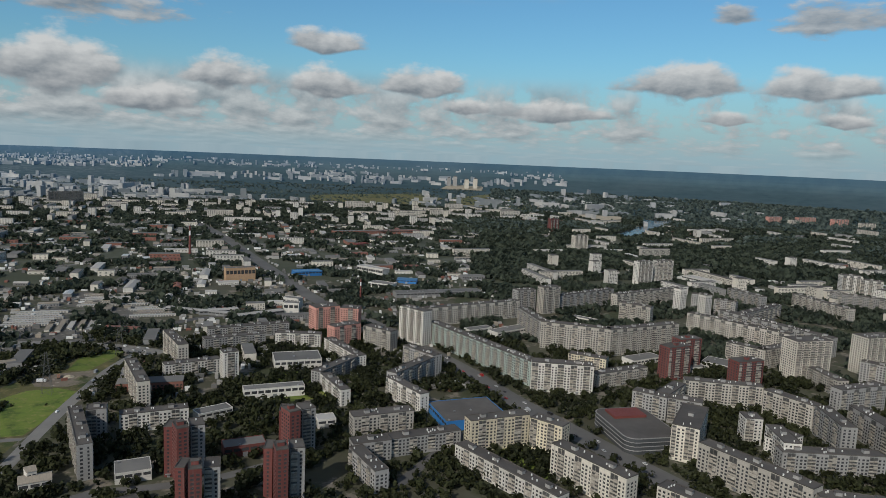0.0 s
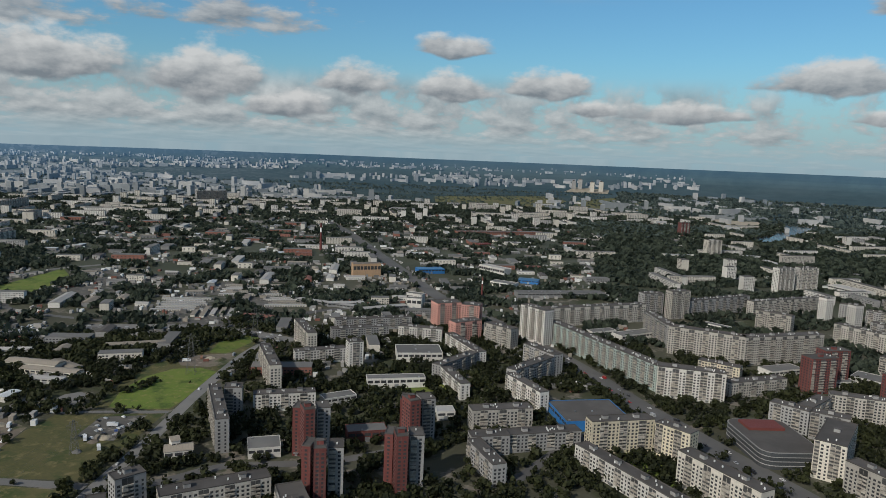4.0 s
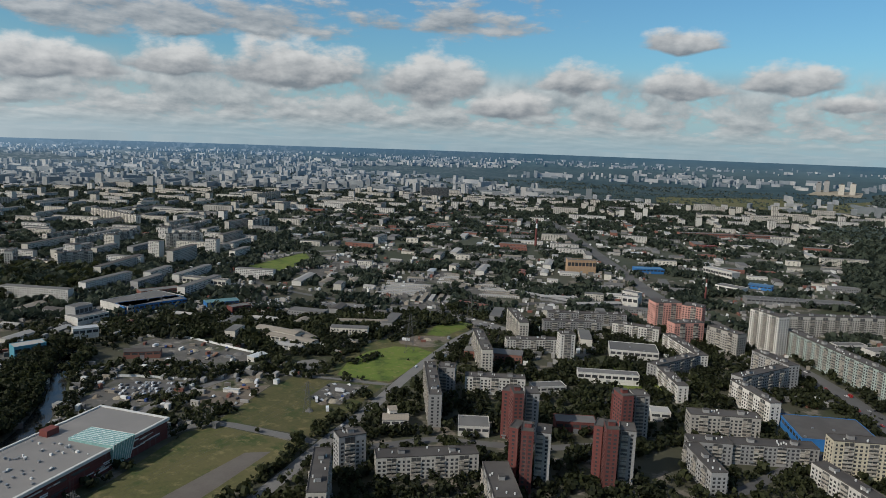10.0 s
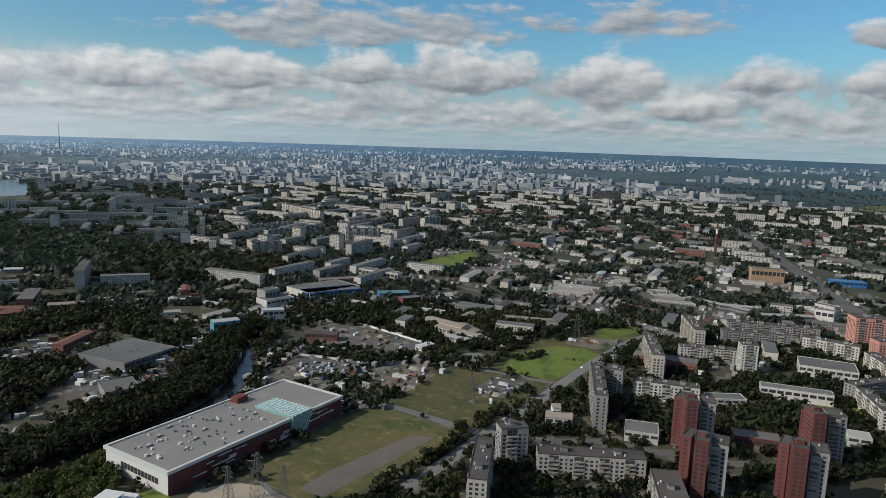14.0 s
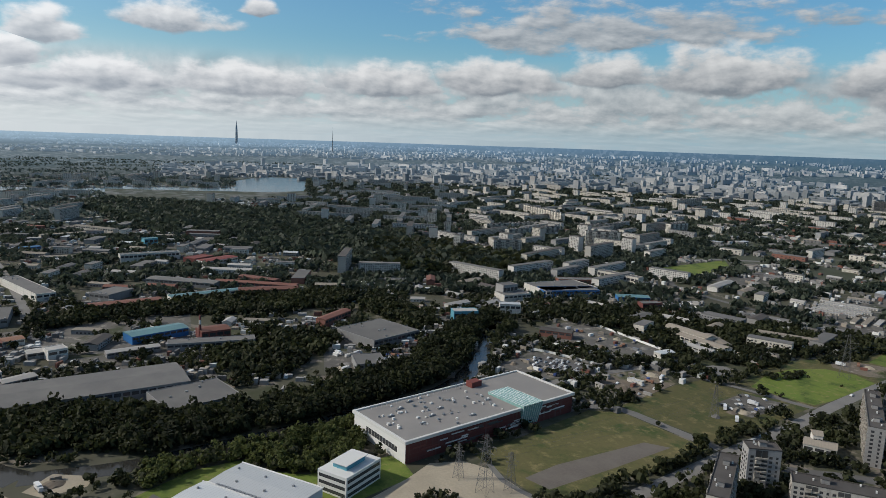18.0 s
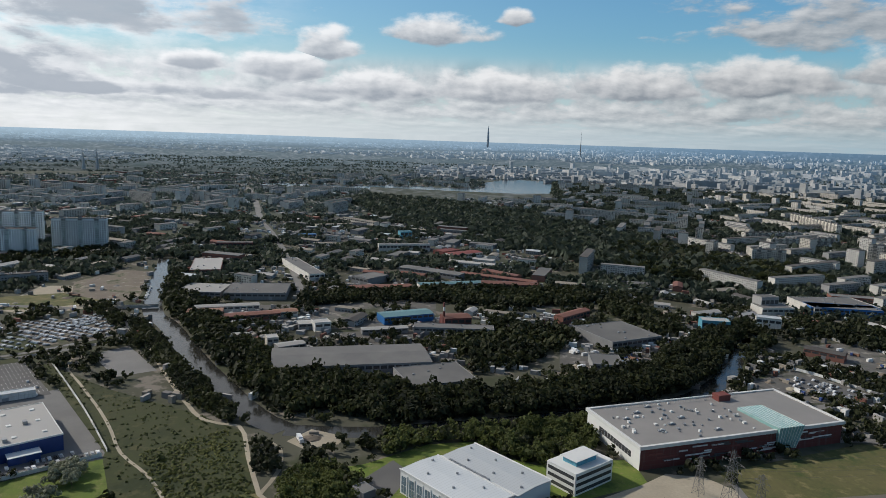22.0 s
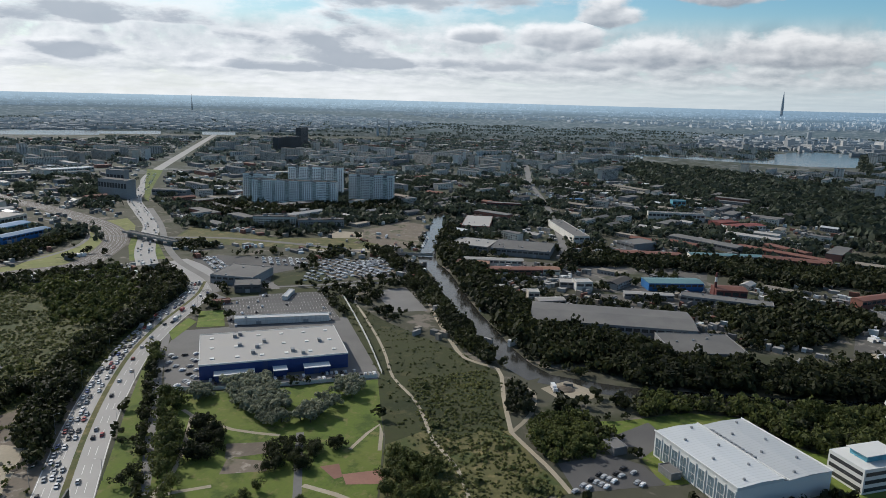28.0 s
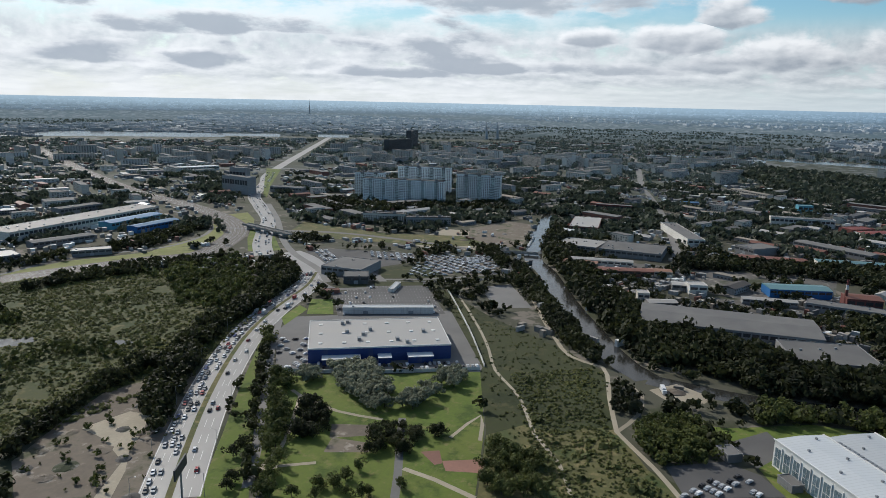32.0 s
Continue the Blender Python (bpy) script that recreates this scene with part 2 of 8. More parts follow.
def blotch(a, b, lo, hi, scale):
    """Adds patches of two other colours to a ground."""
    def paint(k, at, base):
        base = k.mix(k.ramp(k.noise(at, scale, 5.0, 0.65), lo, hi), base, a)
        return k.mix(k.ramp(k.noise(at, scale * 3.1, 4.0, 0.65), lo + 0.04, hi + 0.04), base, b)
    return paint


WALL = {
    "beige": surface("beige_panel", (0.385, 0.363, 0.325), detail=joints),
    "grey": surface("grey_panel", (0.28, 0.276, 0.27), detail=joints),
    "white": surface("white_panel", (0.55, 0.53, 0.49), detail=joints),
    "green": surface("green_grey_panel", (0.34, 0.40, 0.37), detail=joints),
    "yellow": surface("yellow_panel", (0.53, 0.475, 0.36), detail=joints),
    "cream": surface("cream_plaster", (0.54, 0.505, 0.44), detail=joints),
    "red": surface("dark_red_brick", (0.135, 0.042, 0.037), vary=0.3, detail=joints),
    "orange": surface("salmon_brick", (0.55, 0.28, 0.23), detail=joints),
    "ochre": surface("ochre_brick", (0.42, 0.28, 0.17), detail=joints),
    "dark": surface("dark_cladding", (0.06, 0.065, 0.07), 0.5, detail=ribs),
    "blue": surface("blue_cladding", (0.03, 0.14, 0.36), 0.5, detail=ribs),
    "navy": surface("navy_cladding", (0.02, 0.045, 0.16), 0.5, detail=ribs),
    "pearl": surface("white_turquoise_panel", (0.78, 0.81, 0.79), detail=joints),
    "teal": surface("teal_cladding", (0.10, 0.29, 0.37), 0.5, detail=ribs),
    "shed": surface("grey_shed_wall", (0.20, 0.20, 0.20), detail=ribs),
    "rust": surface("rust_red_wall", (0.22, 0.10, 0.075), detail=ribs),
}
BITUMEN = surface("bitumen_roof", (0.070, 0.064, 0.060), 0.9, patch=0.05, tint=(0.105, 0.097, 0.09))
ROOF = {
    "bitumen": BITUMEN,
    "mall": surface("grey_membrane_roof", (0.20, 0.19, 0.18), 0.7, patch=0.03, tint=(0.25, 0.235, 0.22), vary=0.12, bump=0.05),
    "pale": surface("pale_membrane_roof", (0.32, 0.31, 0.295), 0.6, patch=0.06, tint=(0.34, 0.32, 0.29), vary=0.08, bump=0.05),
    "white": surface("white_metal_roof", (0.46, 0.48, 0.49), 0.45, detail=ribs, vary=0.06, bump=0.05),
    "grey": surface("grey_felt_roof", (0.12, 0.118, 0.115), 0.9, patch=0.04, tint=(0.17, 0.165, 0.155)),
    "rust": surface("rust_red_sheet_roof", (0.17, 0.075, 0.055), 0.7, detail=ribs),
    "blue": surface("blue_sheet_roof", (0.06, 0.16, 0.30), 0.5, detail=ribs),
    "orange": surface("orange_sheet_roof", (0.24, 0.13, 0.085), 0.7, detail=ribs),
    "teal": surface("teal_sheet_roof", (0.12, 0.23, 0.25), 0.5, detail=ribs),
    "tan": surface("weathered_slate_roof", (0.25, 0.22, 0.18), 0.85, detail=ribs),
    "red": surface("red_membrane_roof", (0.17, 0.05, 0.042), 0.7),
}
BAYGLASS = surface("pale_blue_bay_glass", (0.13, 0.18, 0.21), 0.25, vary=0.5, grain=0.5, bump=0.0, spec=0.6)
TURQUOISE = surface("turquoise_loggia_panel", (0.50, 0.60, 0.58), vary=0.4, grain=0.45, patch=0.3, tint=(0.70, 0.71, 0.68))
GLASS = surface("window_glass", (0.052, 0.054, 0.058), 0.2, vary=0.5, grain=0.9, bump=0.0, spec=0.6)
GLAZED = surface("loggia_glazing", (0.07, 0.07, 0.07), 0.35, vary=0.8, grain=0.9, bump=0.0, spec=0.6)
LOGGIA = surface("loggia_panel", (0.34, 0.32, 0.28), vary=0.6, grain=0.45, patch=0.3, tint=(0.16, 0.13, 0.11))
PAINT = surface("white_paint", (0.60, 0.60, 0.58), 0.6, vary=0.08)
STEEL = surface("galvanised_steel", (0.30, 0.31, 0.32), 0.5, 0.6)
DULLSTEEL = surface("weathered_dark_steel", (0.13, 0.13, 0.13), 0.7, 0.3)
TEALGLASS = surface("green_glass_roof", (0.24, 0.42, 0.40), 0.25, vary=0.15, bump=0.0, spec=0.6, detail=ribs)
ASPHALT = surface("asphalt", (0.085, 0.083, 0.082), 0.9, grain=0.8, patch=0.02, tint=(0.13, 0.125, 0.12))
PALEROAD = surface("worn_pale_asphalt", (0.175, 0.170, 0.162), 0.9, patch=0.03, tint=(0.13, 0.127, 0.122))
HIGHWAY_TOP = surface("sun_bleached_highway_asphalt", (0.235, 0.228, 0.218), 0.55, vary=0.15, patch=0.03, tint=(0.19, 0.185, 0.178), spec=0.5, spread=0.0)
TRACK = surface("sandy_track", (0.33, 0.29, 0.22), 0.95, vary=0.3)
DIRT = surface("bare_brown_earth", (0.13, 0.108, 0.085), 0.95, grain=0.25, vary=0.4, patch=0.03, tint=(0.20, 0.17, 0.13), detail=blotch((0.05, 0.06, 0.025), (0.27, 0.24, 0.20), 0.52, 0.66, 0.03))
LAWN = surface("mown_green_grass", (0.098, 0.140, 0.022), 0.95, grain=0.5, patch=0.03, tint=(0.14, 0.155, 0.034), vary=0.4, detail=blotch((0.050, 0.080, 0.014), (0.165, 0.160, 0.055), 0.48, 0.66, 0.045))
MEADOW = surface("rough_brown_green_meadow", (0.080, 0.080, 0.029), 0.95, grain=0.35, vary=0.6, patch=0.02, tint=(0.125, 0.105, 0.047), detail=blotch((0.040, 0.060, 0.016), (0.165, 0.138, 0.062), 0.47, 0.66, 0.03))
# green meadow with the shade of clouds put into its base colour
DARKMEADOW = surface("cloud_shaded_green_meadow", (0.036, 0.044, 0.014), 0.95, grain=0.3, vary=0.5, patch=0.015, tint=(0.050, 0.048, 0.020), spread=0.0, detail=blotch((0.024, 0.032, 0.010), (0.066, 0.064, 0.026), 0.5, 0.64, 0.03))
YARD = surface("dusty_yard_ground", (0.092, 0.087, 0.080), 0.95, grain=0.2, vary=0.4, patch=0.02, tint=(0.13, 0.123, 0.11), detail=blotch((0.040, 0.047, 0.024), (0.21, 0.195, 0.17), 0.5, 0.62, 0.025))
WASTE_GRASS = surface("olive_wild_grass", (0.054, 0.062, 0.020), 0.95, grain=0.4, vary=0.6, patch=0.02, tint=(0.080, 0.077, 0.031), spread=0.0, detail=blotch((0.035, 0.050, 0.014), (0.125, 0.112, 0.048), 0.46, 0.64, 0.035))
COURT = surface("reddish_play_court", (0.24, 0.13, 0.10), 0.95)
BALLAST = surface("brown_track_ballast", (0.105, 0.092, 0.080), 0.95, vary=0.35, patch=0.05, tint=(0.14, 0.125, 0.11))
EMBANK = surface("yellow_green_embankment", (0.15, 0.165, 0.05), 0.95, grain=0.35, vary=0.4, patch=0.03, tint=(0.20, 0.19, 0.08), detail=blotch((0.07, 0.09, 0.025), (0.24, 0.21, 0.11), 0.52, 0.68, 0.03))
# leaf tones of the farthest trees, with haze mixed in
HAZY_LEAF_DARK, HAZY_LEAF_PALE = (0.060, 0.082, 0.074), (0.115, 0.145, 0.128)
MARK = surface("white_road_paint", (0.60, 0.60, 0.58), 0.8, spread=0.0)
WATER = surface("river_water", (0.03, 0.03, 0.027), 0.16, vary=0.2, grain=0.15, bump=0.06, spec=0.5, spread=0.0)
GROUND = surface("city_ground", (0.050, 0.049, 0.030), 0.95, grain=0.12, vary=0.45, patch=0.006, tint=(0.10, 0.10, 0.075), spread=0.0,
                 detail=blotch((0.040, 0.046, 0.022), (0.16, 0.14, 0.115), 0.50, 0.60, 0.012))
def quarters(k, at, base):
    """Streets, yards, roofs and gardens of the farther quarters, too small to tell apart."""
    xyz = k.add("ShaderNodeSeparateXYZ")
    k.link(at, xyz.inputs[0])
    x, y = xyz.outputs[0], xyz.outputs[1]
    az = k.math("MULTIPLY", k.math("ARCTAN2", k.math("MULTIPLY", x, -1.0), y), 57.2958)
    r = k.math("SQRT", k.math("ADD", k.math("MULTIPLY", x, x), k.math("MULTIPLY", y, y)))
    cells = k.add("ShaderNodeTexVoronoi")
    cells.inputs["Scale"].default_value = 0.045
    k.link(at, cells.inputs["Vector"])
    tone = k.add("ShaderNodeSeparateColor")
    k.link(cells.outputs["Color"], tone.inputs[0])
    roofs = k.mix(k.ramp(tone.outputs[0], 0.35, 1.0), (0.040, 0.050, 0.040), (0.17, 0.18, 0.18))
    share = k.math("MULTIPLY", k.ramp(r, 1200.0, 1900.0), k.ramp(az, 25.0, 75.0, 0.25, 1.0))
    return k.mix(k.math("MULTIPLY", share, k.ramp(k.noise(at, 0.006, 4.0, 0.6), 0.38, 0.62, 0.1, 0.9)), base, roofs)


QUARTERS = surface("ground_of_farther_quarters", (0.042, 0.048, 0.028), 0.95, grain=0.12, vary=0.5, patch=0.006, tint=(0.075, 0.078, 0.052), spread=0.0, detail=quarters)


def hazy_land_tone(k, at, base):
    """Far land in haze-tinted colours: dark forest, or the roofs and streets of the city by the sea."""
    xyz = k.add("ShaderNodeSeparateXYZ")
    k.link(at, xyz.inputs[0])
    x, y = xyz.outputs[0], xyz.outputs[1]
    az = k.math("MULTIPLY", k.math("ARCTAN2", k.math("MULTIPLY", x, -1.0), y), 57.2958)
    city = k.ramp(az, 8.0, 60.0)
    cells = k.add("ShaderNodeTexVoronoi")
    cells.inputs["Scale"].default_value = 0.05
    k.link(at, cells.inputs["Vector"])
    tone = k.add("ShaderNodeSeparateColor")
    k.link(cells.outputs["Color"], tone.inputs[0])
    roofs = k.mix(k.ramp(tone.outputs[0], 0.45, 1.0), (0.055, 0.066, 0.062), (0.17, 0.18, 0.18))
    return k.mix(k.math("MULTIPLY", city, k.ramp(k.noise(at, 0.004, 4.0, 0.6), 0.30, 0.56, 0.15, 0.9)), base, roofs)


# the blue of the haze is mixed into this land's colour
HAZY = surface("hazy_wooded_horizon", (0.042, 0.060, 0.058), 1.0, grain=0.012, vary=0.5, patch=0.002, tint=(0.066, 0.084, 0.082), spread=0.0, bump=0.0, spec=0.0, detail=hazy_land_tone)


def haze_glow(mat):
    """Haze put in as emission: the backdrop of the last kilometres before the horizon glows, strongest under the sun.
    """
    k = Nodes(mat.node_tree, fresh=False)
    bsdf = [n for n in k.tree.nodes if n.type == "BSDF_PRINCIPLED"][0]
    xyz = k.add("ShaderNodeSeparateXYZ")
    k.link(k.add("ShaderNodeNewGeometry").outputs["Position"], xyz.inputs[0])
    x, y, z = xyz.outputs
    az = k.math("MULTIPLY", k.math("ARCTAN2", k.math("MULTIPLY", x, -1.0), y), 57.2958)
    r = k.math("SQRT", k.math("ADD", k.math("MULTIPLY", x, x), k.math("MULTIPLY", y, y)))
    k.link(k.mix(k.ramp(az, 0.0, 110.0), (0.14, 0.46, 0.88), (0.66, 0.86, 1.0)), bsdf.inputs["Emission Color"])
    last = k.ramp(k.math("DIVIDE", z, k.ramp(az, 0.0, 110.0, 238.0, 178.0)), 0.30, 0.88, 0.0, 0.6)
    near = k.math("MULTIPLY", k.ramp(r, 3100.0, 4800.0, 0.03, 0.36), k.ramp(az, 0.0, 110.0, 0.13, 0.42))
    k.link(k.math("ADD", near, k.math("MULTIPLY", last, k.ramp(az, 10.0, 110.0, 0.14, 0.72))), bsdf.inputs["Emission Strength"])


haze_glow(HAZY)
# distant walls and roofs; emission added below stands in for haze
FARCITY = surface("haze_glow_walls", (0.36, 0.35, 0.33), 0.9, grain=0.02, vary=0.5, patch=0.004, tint=(0.22, 0.24, 0.27), spread=0.0, bump=0.0)
FARROOF = surface("haze_glow_roofs", (0.19, 0.20, 0.205), 0.9, grain=0.02, vary=0.5, patch=0.004, tint=(0.15, 0.17, 0.18), spread=0.0, bump=0.0)
haze_glow(FARCITY)
haze_glow(FARROOF)
# dark green foliage, deepened so that cloud shade sits in the colour
LEAF = leafy("shade_darkened_green_leaves", (0.013, 0.017, 0.008), (0.052, 0.059, 0.022))
# distant foliage: haze is put into the colour, bluer for the farther set
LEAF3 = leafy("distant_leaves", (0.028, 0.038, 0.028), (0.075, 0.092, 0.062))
LEAF4 = leafy("hazy_far_leaves", HAZY_LEAF_DARK, HAZY_LEAF_PALE)
SCRUB = leafy("olive_scrub_leaves", (0.080, 0.094, 0.026), (0.185, 0.19, 0.060))
LEAF2 = leafy("fresh_green_leaves", (0.035, 0.048, 0.014), (0.130, 0.145, 0.045))
WILLOW = leafy("silvery_willow_leaves", (0.10, 0.115, 0.075), (0.30, 0.315, 0.22))
BARK = surface("bark", (0.07, 0.055, 0.04), 0.95)
CARS = [surface("car_paint_" + n, c, 0.3, spec=0.6, vary=0.05, bump=0.0, spread=0.1) for n, c in
        (("white", (0.65, 0.65, 0.65)), ("black", (0.02, 0.02, 0.022)), ("silver", (0.36, 0.37, 0.38)), ("red", (0.30, 0.03, 0.03)), ("blue", (0.04, 0.07, 0.20)))]
RUBBER = surface("black_rubber", (0.02, 0.02, 0.02), 0.9)


# ---- mesh helpers ----
class Shape:
    """Collects faces and turns them into one mesh."""

    def __init__(self):
        self.v, self.f = [], []

    def quad(self, *p):
        n = len(self.v)
        self.v += [tuple(q) for q in p]
        self.f.append(tuple(range(n, n + len(p))))

    def box(self, x0, y0, z0, x1, y1, z1, m=None):
        p = [(x, y, z) for z in (z0, z1) for x, y in ((x0, y0), (x1, y0), (x1, y1), (x0, y1))]
        if m is not None:
            p = [tuple(m @ Vector(q)) for q in p]
        n = len(self.v)
        self.v += p
        self.f += [tuple(n + i for i in q) for q in ((3, 2, 1, 0), (4, 5, 6, 7), (0, 1, 5, 4), (1, 2, 6, 5), (2, 3, 7, 6), (3, 0, 4, 7))]

    def prism(self, pts, z0, z1):
        """An upright prism over a counter-clockwise outline."""
        n, c = len(self.v), len(pts)
        self.v += [(x, y, z0) for x, y in pts] + [(x, y, z1) for x, y in pts]
        self.f += [tuple(n + i for i in range(c - 1, -1, -1)), tuple(n + c + i for i in range(c))]
        self.f += [(n + i, n + (i + 1) % c, n + c + (i + 1) % c, n + c + i) for i in range(c)]

    def rod(self, a, b, r, sides=4, r2=None):
        a, b = Vector(a), Vector(b)
        q = (b - a).to_track_quat("Z", "Y").to_matrix()
        n = len(self.v)
        for p, rr in ((a, r), (b, r if r2 is None else r2)):
            self.v += [tuple(p + q @ Vector((rr * math.cos(2 * math.pi * i / sides), rr * math.sin(2 * math.pi * i / sides), 0))) for i in range(sides)]
        self.f += [(n + i, n + (i + 1) % sides, n + sides + (i + 1) % sides, n + sides + i) for i in range(sides)]
        self.f += [tuple(n + i for i in range(sides - 1, -1, -1)), tuple(n + sides + i for i in range(sides))]

    def mesh(self, name, mat, smooth=False):
        me = bpy.data.meshes.new(name)
        me.from_pydata(self.v, [], self.f)
        me.materials.append(mat)
        if smooth:
            me.shade_smooth()
        me.update()
        return me


def part(name, shape, mat, parent, label="", kind="", smooth=False):
    ob = new(name, shape.mesh(name, mat, smooth))
    ob.parent = parent
    if label or kind:
        tagged(ob, label=label, kind=kind)
    return ob


def base(name, x, y, yaw, label, category, group="", z=0.0):
    """An empty at a thing's base; yaw is the direction of its long side."""
    ob = new(name)
    ob.matrix_world = pose(x, y, z, 0, 0, yaw)
    return tagged(ob, label, category, group)


# ---- plan: what stands where ----
RES, HALF = 4.0, 3400.0
CELLS = int(2 * HALF / RES)
plan = np.zeros((CELLS, CELLS), np.uint8)
OPEN, ROAD, RIVER, BUILT, WOOD = 1, 2, 3, 4, 5
AXIS = (np.arange(CELLS) + 0.5) * RES - HALF
rng = np.random.default_rng(7)
EYE_X, EYE_Y = -5.0, 6.0
AZ = range(-40, 151, 10)
EYE_Z = (240, 239, 236, 231, 228, 225, 224, 221, 214, 209, 202, 195, 188, 185, 183, 180, 178, 174, 170, 169)
NEAR, RIM = 3200.0, 1680.0


def inside(pts, x, y):
    """Which of the points x, y lie in the outline."""
    hit = np.zeros(np.shape(x), bool)
    for (ax, ay), (bx, by) in zip(pts, pts[1:] + pts[:1]):
        if ay != by:
            hit ^= ((ay > y) != (by > y)) & (x < (bx - ax) * (y - ay) / (by - ay) + ax)
    return hit


def mark(pts, code, over=True):
    xs, ys = [p[0] for p in pts], [p[1] for p in pts]
    i0, i1 = [int(np.clip((v + HALF) / RES, 0, CELLS)) for v in (min(xs) - RES, max(xs) + RES)]
    j0, j1 = [int(np.clip((v + HALF) / RES, 0, CELLS)) for v in (min(ys) - RES, max(ys) + RES)]
    if i1 <= i0 or j1 <= j0:
        return
    gx, gy = np.meshgrid(AXIS[i0:i1], AXIS[j0:j1], indexing="ij")
    got = inside(list(pts), gx, gy)
    view = plan[i0:i1, j0:j1]
    view[got if over else got & (view == 0)] = code


def code_at(x, y):
    i = np.clip(((np.asarray(x) + HALF) / RES).astype(int), 0, CELLS - 1)
    j = np.clip(((np.asarray(y) + HALF) / RES).astype(int), 0, CELLS - 1)
    return plan[i, j]


def eye_height(x, y):
    return np.interp(np.degrees(np.arctan2(-(np.asarray(x) - EYE_X), np.asarray(y) - EYE_Y)), AZ, EYE_Z)


def drawn_in(x, y, z=0.0):
    """The far distance is shrunk towards the camera's eye to fit its view: place and scale there."""
    dx, dy = np.asarray(x, float) - EYE_X, np.asarray(y, float) - EYE_Y
    d = np.maximum(np.hypot(dx, dy), 1.0)
    s = np.where(d > NEAR, (NEAR + RIM * (1 - np.exp(-(d - NEAR) / RIM))) / d, 1.0)
    h = eye_height(x, y)
    return EYE_X + dx * s, EYE_Y + dy * s, np.where(d > NEAR, h + (z - h) * s, z), s


def area(pts):
    return sum(a[0] * b[1] - b[0] * a[1] for a, b in zip(pts, pts[1:] + pts[:1])) / 2


def patch(name, pts, mat, z=0.05, label="", category="", code=OPEN, thick=0.0):
    """A flat piece of the ground, as a thin sheet."""
    pts = list(pts)
    if area(pts) < 0:
        pts = pts[::-1]
    s = Shape()
    far = [[float(v) for v in drawn_in(x, y, z)] for x, y in pts]
    s.quad(*[(a, b, c + (2.0 if k < 1 else 0)) for a, b, c, k in far])
    if thick:
        s = Shape()
        s.prism(pts, z - thick, z)
    me = s.mesh(name, mat)
    bm = bmesh.new()
    bm.from_mesh(me)
    bmesh.ops.triangulate(bm, faces=bm.faces[:])
    bm.to_mesh(me)
    bm.free()
    if code:
        mark(pts, code)
    return tagged(new(name, me), label, category, kind="structure")


def smooth_line(pts, step=12.0):
    """A smooth line through the given points."""
    p = [Vector((*q[:2], 0)) for q in pts]
    p = [p[0] * 2 - p[1]] + p + [p[-1] * 2 - p[-2]]
    out = []
    for i in range(1, len(p) - 2):
        n = max(1, int((p[i + 1] - p[i]).length / step))
        for j in range(n):
            t = j / n
            out.append(0.5 * ((2 * p[i]) + (p[i + 1] - p[i - 1]) * t + (2 * p[i - 1] - 5 * p[i] + 4 * p[i + 1] - p[i + 2]) * t * t
                              + (3 * p[i] - p[i - 1] - 3 * p[i + 1] + p[i + 2]) * t ** 3))
    return out + [p[-2]]


def offset(line, d):
    out = []
    for i, q in enumerate(line):
        t = (line[min(i + 1, len(line) - 1)] - line[max(i - 1, 0)]).normalized()
        out.append((q.x - t.y * d, q.y + t.x * d))
    return out


def strip(name, pts, width, mat, z=0.08, label="", category="", code=ROAD, grow=0.0, shift=0.0):
    """A road, track or river along a line; the mesh follows both edges."""
    line = smooth_line(pts)
    s = Shape()
    w0 = width / 2
    a, b = offset(line, shift + w0), offset(line, shift - w0)
    for i in range(len(line) - 1):
        s.quad((*b[i], z), (*b[i + 1], z), (*a[i + 1], z), (*a[i], z))
        if code:
            wide = offset(line[i:i + 2], shift + w0 + grow), offset(line[i:i + 2], shift - w0 - grow)
            mark([wide[0][0], wide[0][1], wide[1][1], wide[1][0]], code)
    return tagged(new(name, s.mesh(name, mat)), label, category, kind="structure")


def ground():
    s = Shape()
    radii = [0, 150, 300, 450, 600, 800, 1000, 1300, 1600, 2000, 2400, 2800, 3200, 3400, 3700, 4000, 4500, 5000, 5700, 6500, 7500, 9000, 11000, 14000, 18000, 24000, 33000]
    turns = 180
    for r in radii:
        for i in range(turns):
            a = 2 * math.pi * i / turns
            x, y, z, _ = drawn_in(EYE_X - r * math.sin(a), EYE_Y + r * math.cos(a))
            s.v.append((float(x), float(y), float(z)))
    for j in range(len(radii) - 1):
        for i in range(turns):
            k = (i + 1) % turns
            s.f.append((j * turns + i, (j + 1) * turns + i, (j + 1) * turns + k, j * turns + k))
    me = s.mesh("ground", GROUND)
    # rings from 3200 m outwards carry the haze tint and glow
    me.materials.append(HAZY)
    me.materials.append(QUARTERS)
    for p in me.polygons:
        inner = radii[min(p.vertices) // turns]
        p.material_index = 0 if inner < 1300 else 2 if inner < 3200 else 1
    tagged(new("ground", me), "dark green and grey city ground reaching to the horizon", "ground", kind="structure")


ground()


# ---- buildings ----
def outline(x, y, length, width, yaw, grow=0.0):
    m = pose(x, y, 0, 0, 0, yaw)
    l, w = length / 2 + grow, width / 2 + grow
    return [tuple((m @ Vector((a, b, 0)))[:2]) for a, b in ((-l, -w), (l, -w), (l, w), (-l, w))]


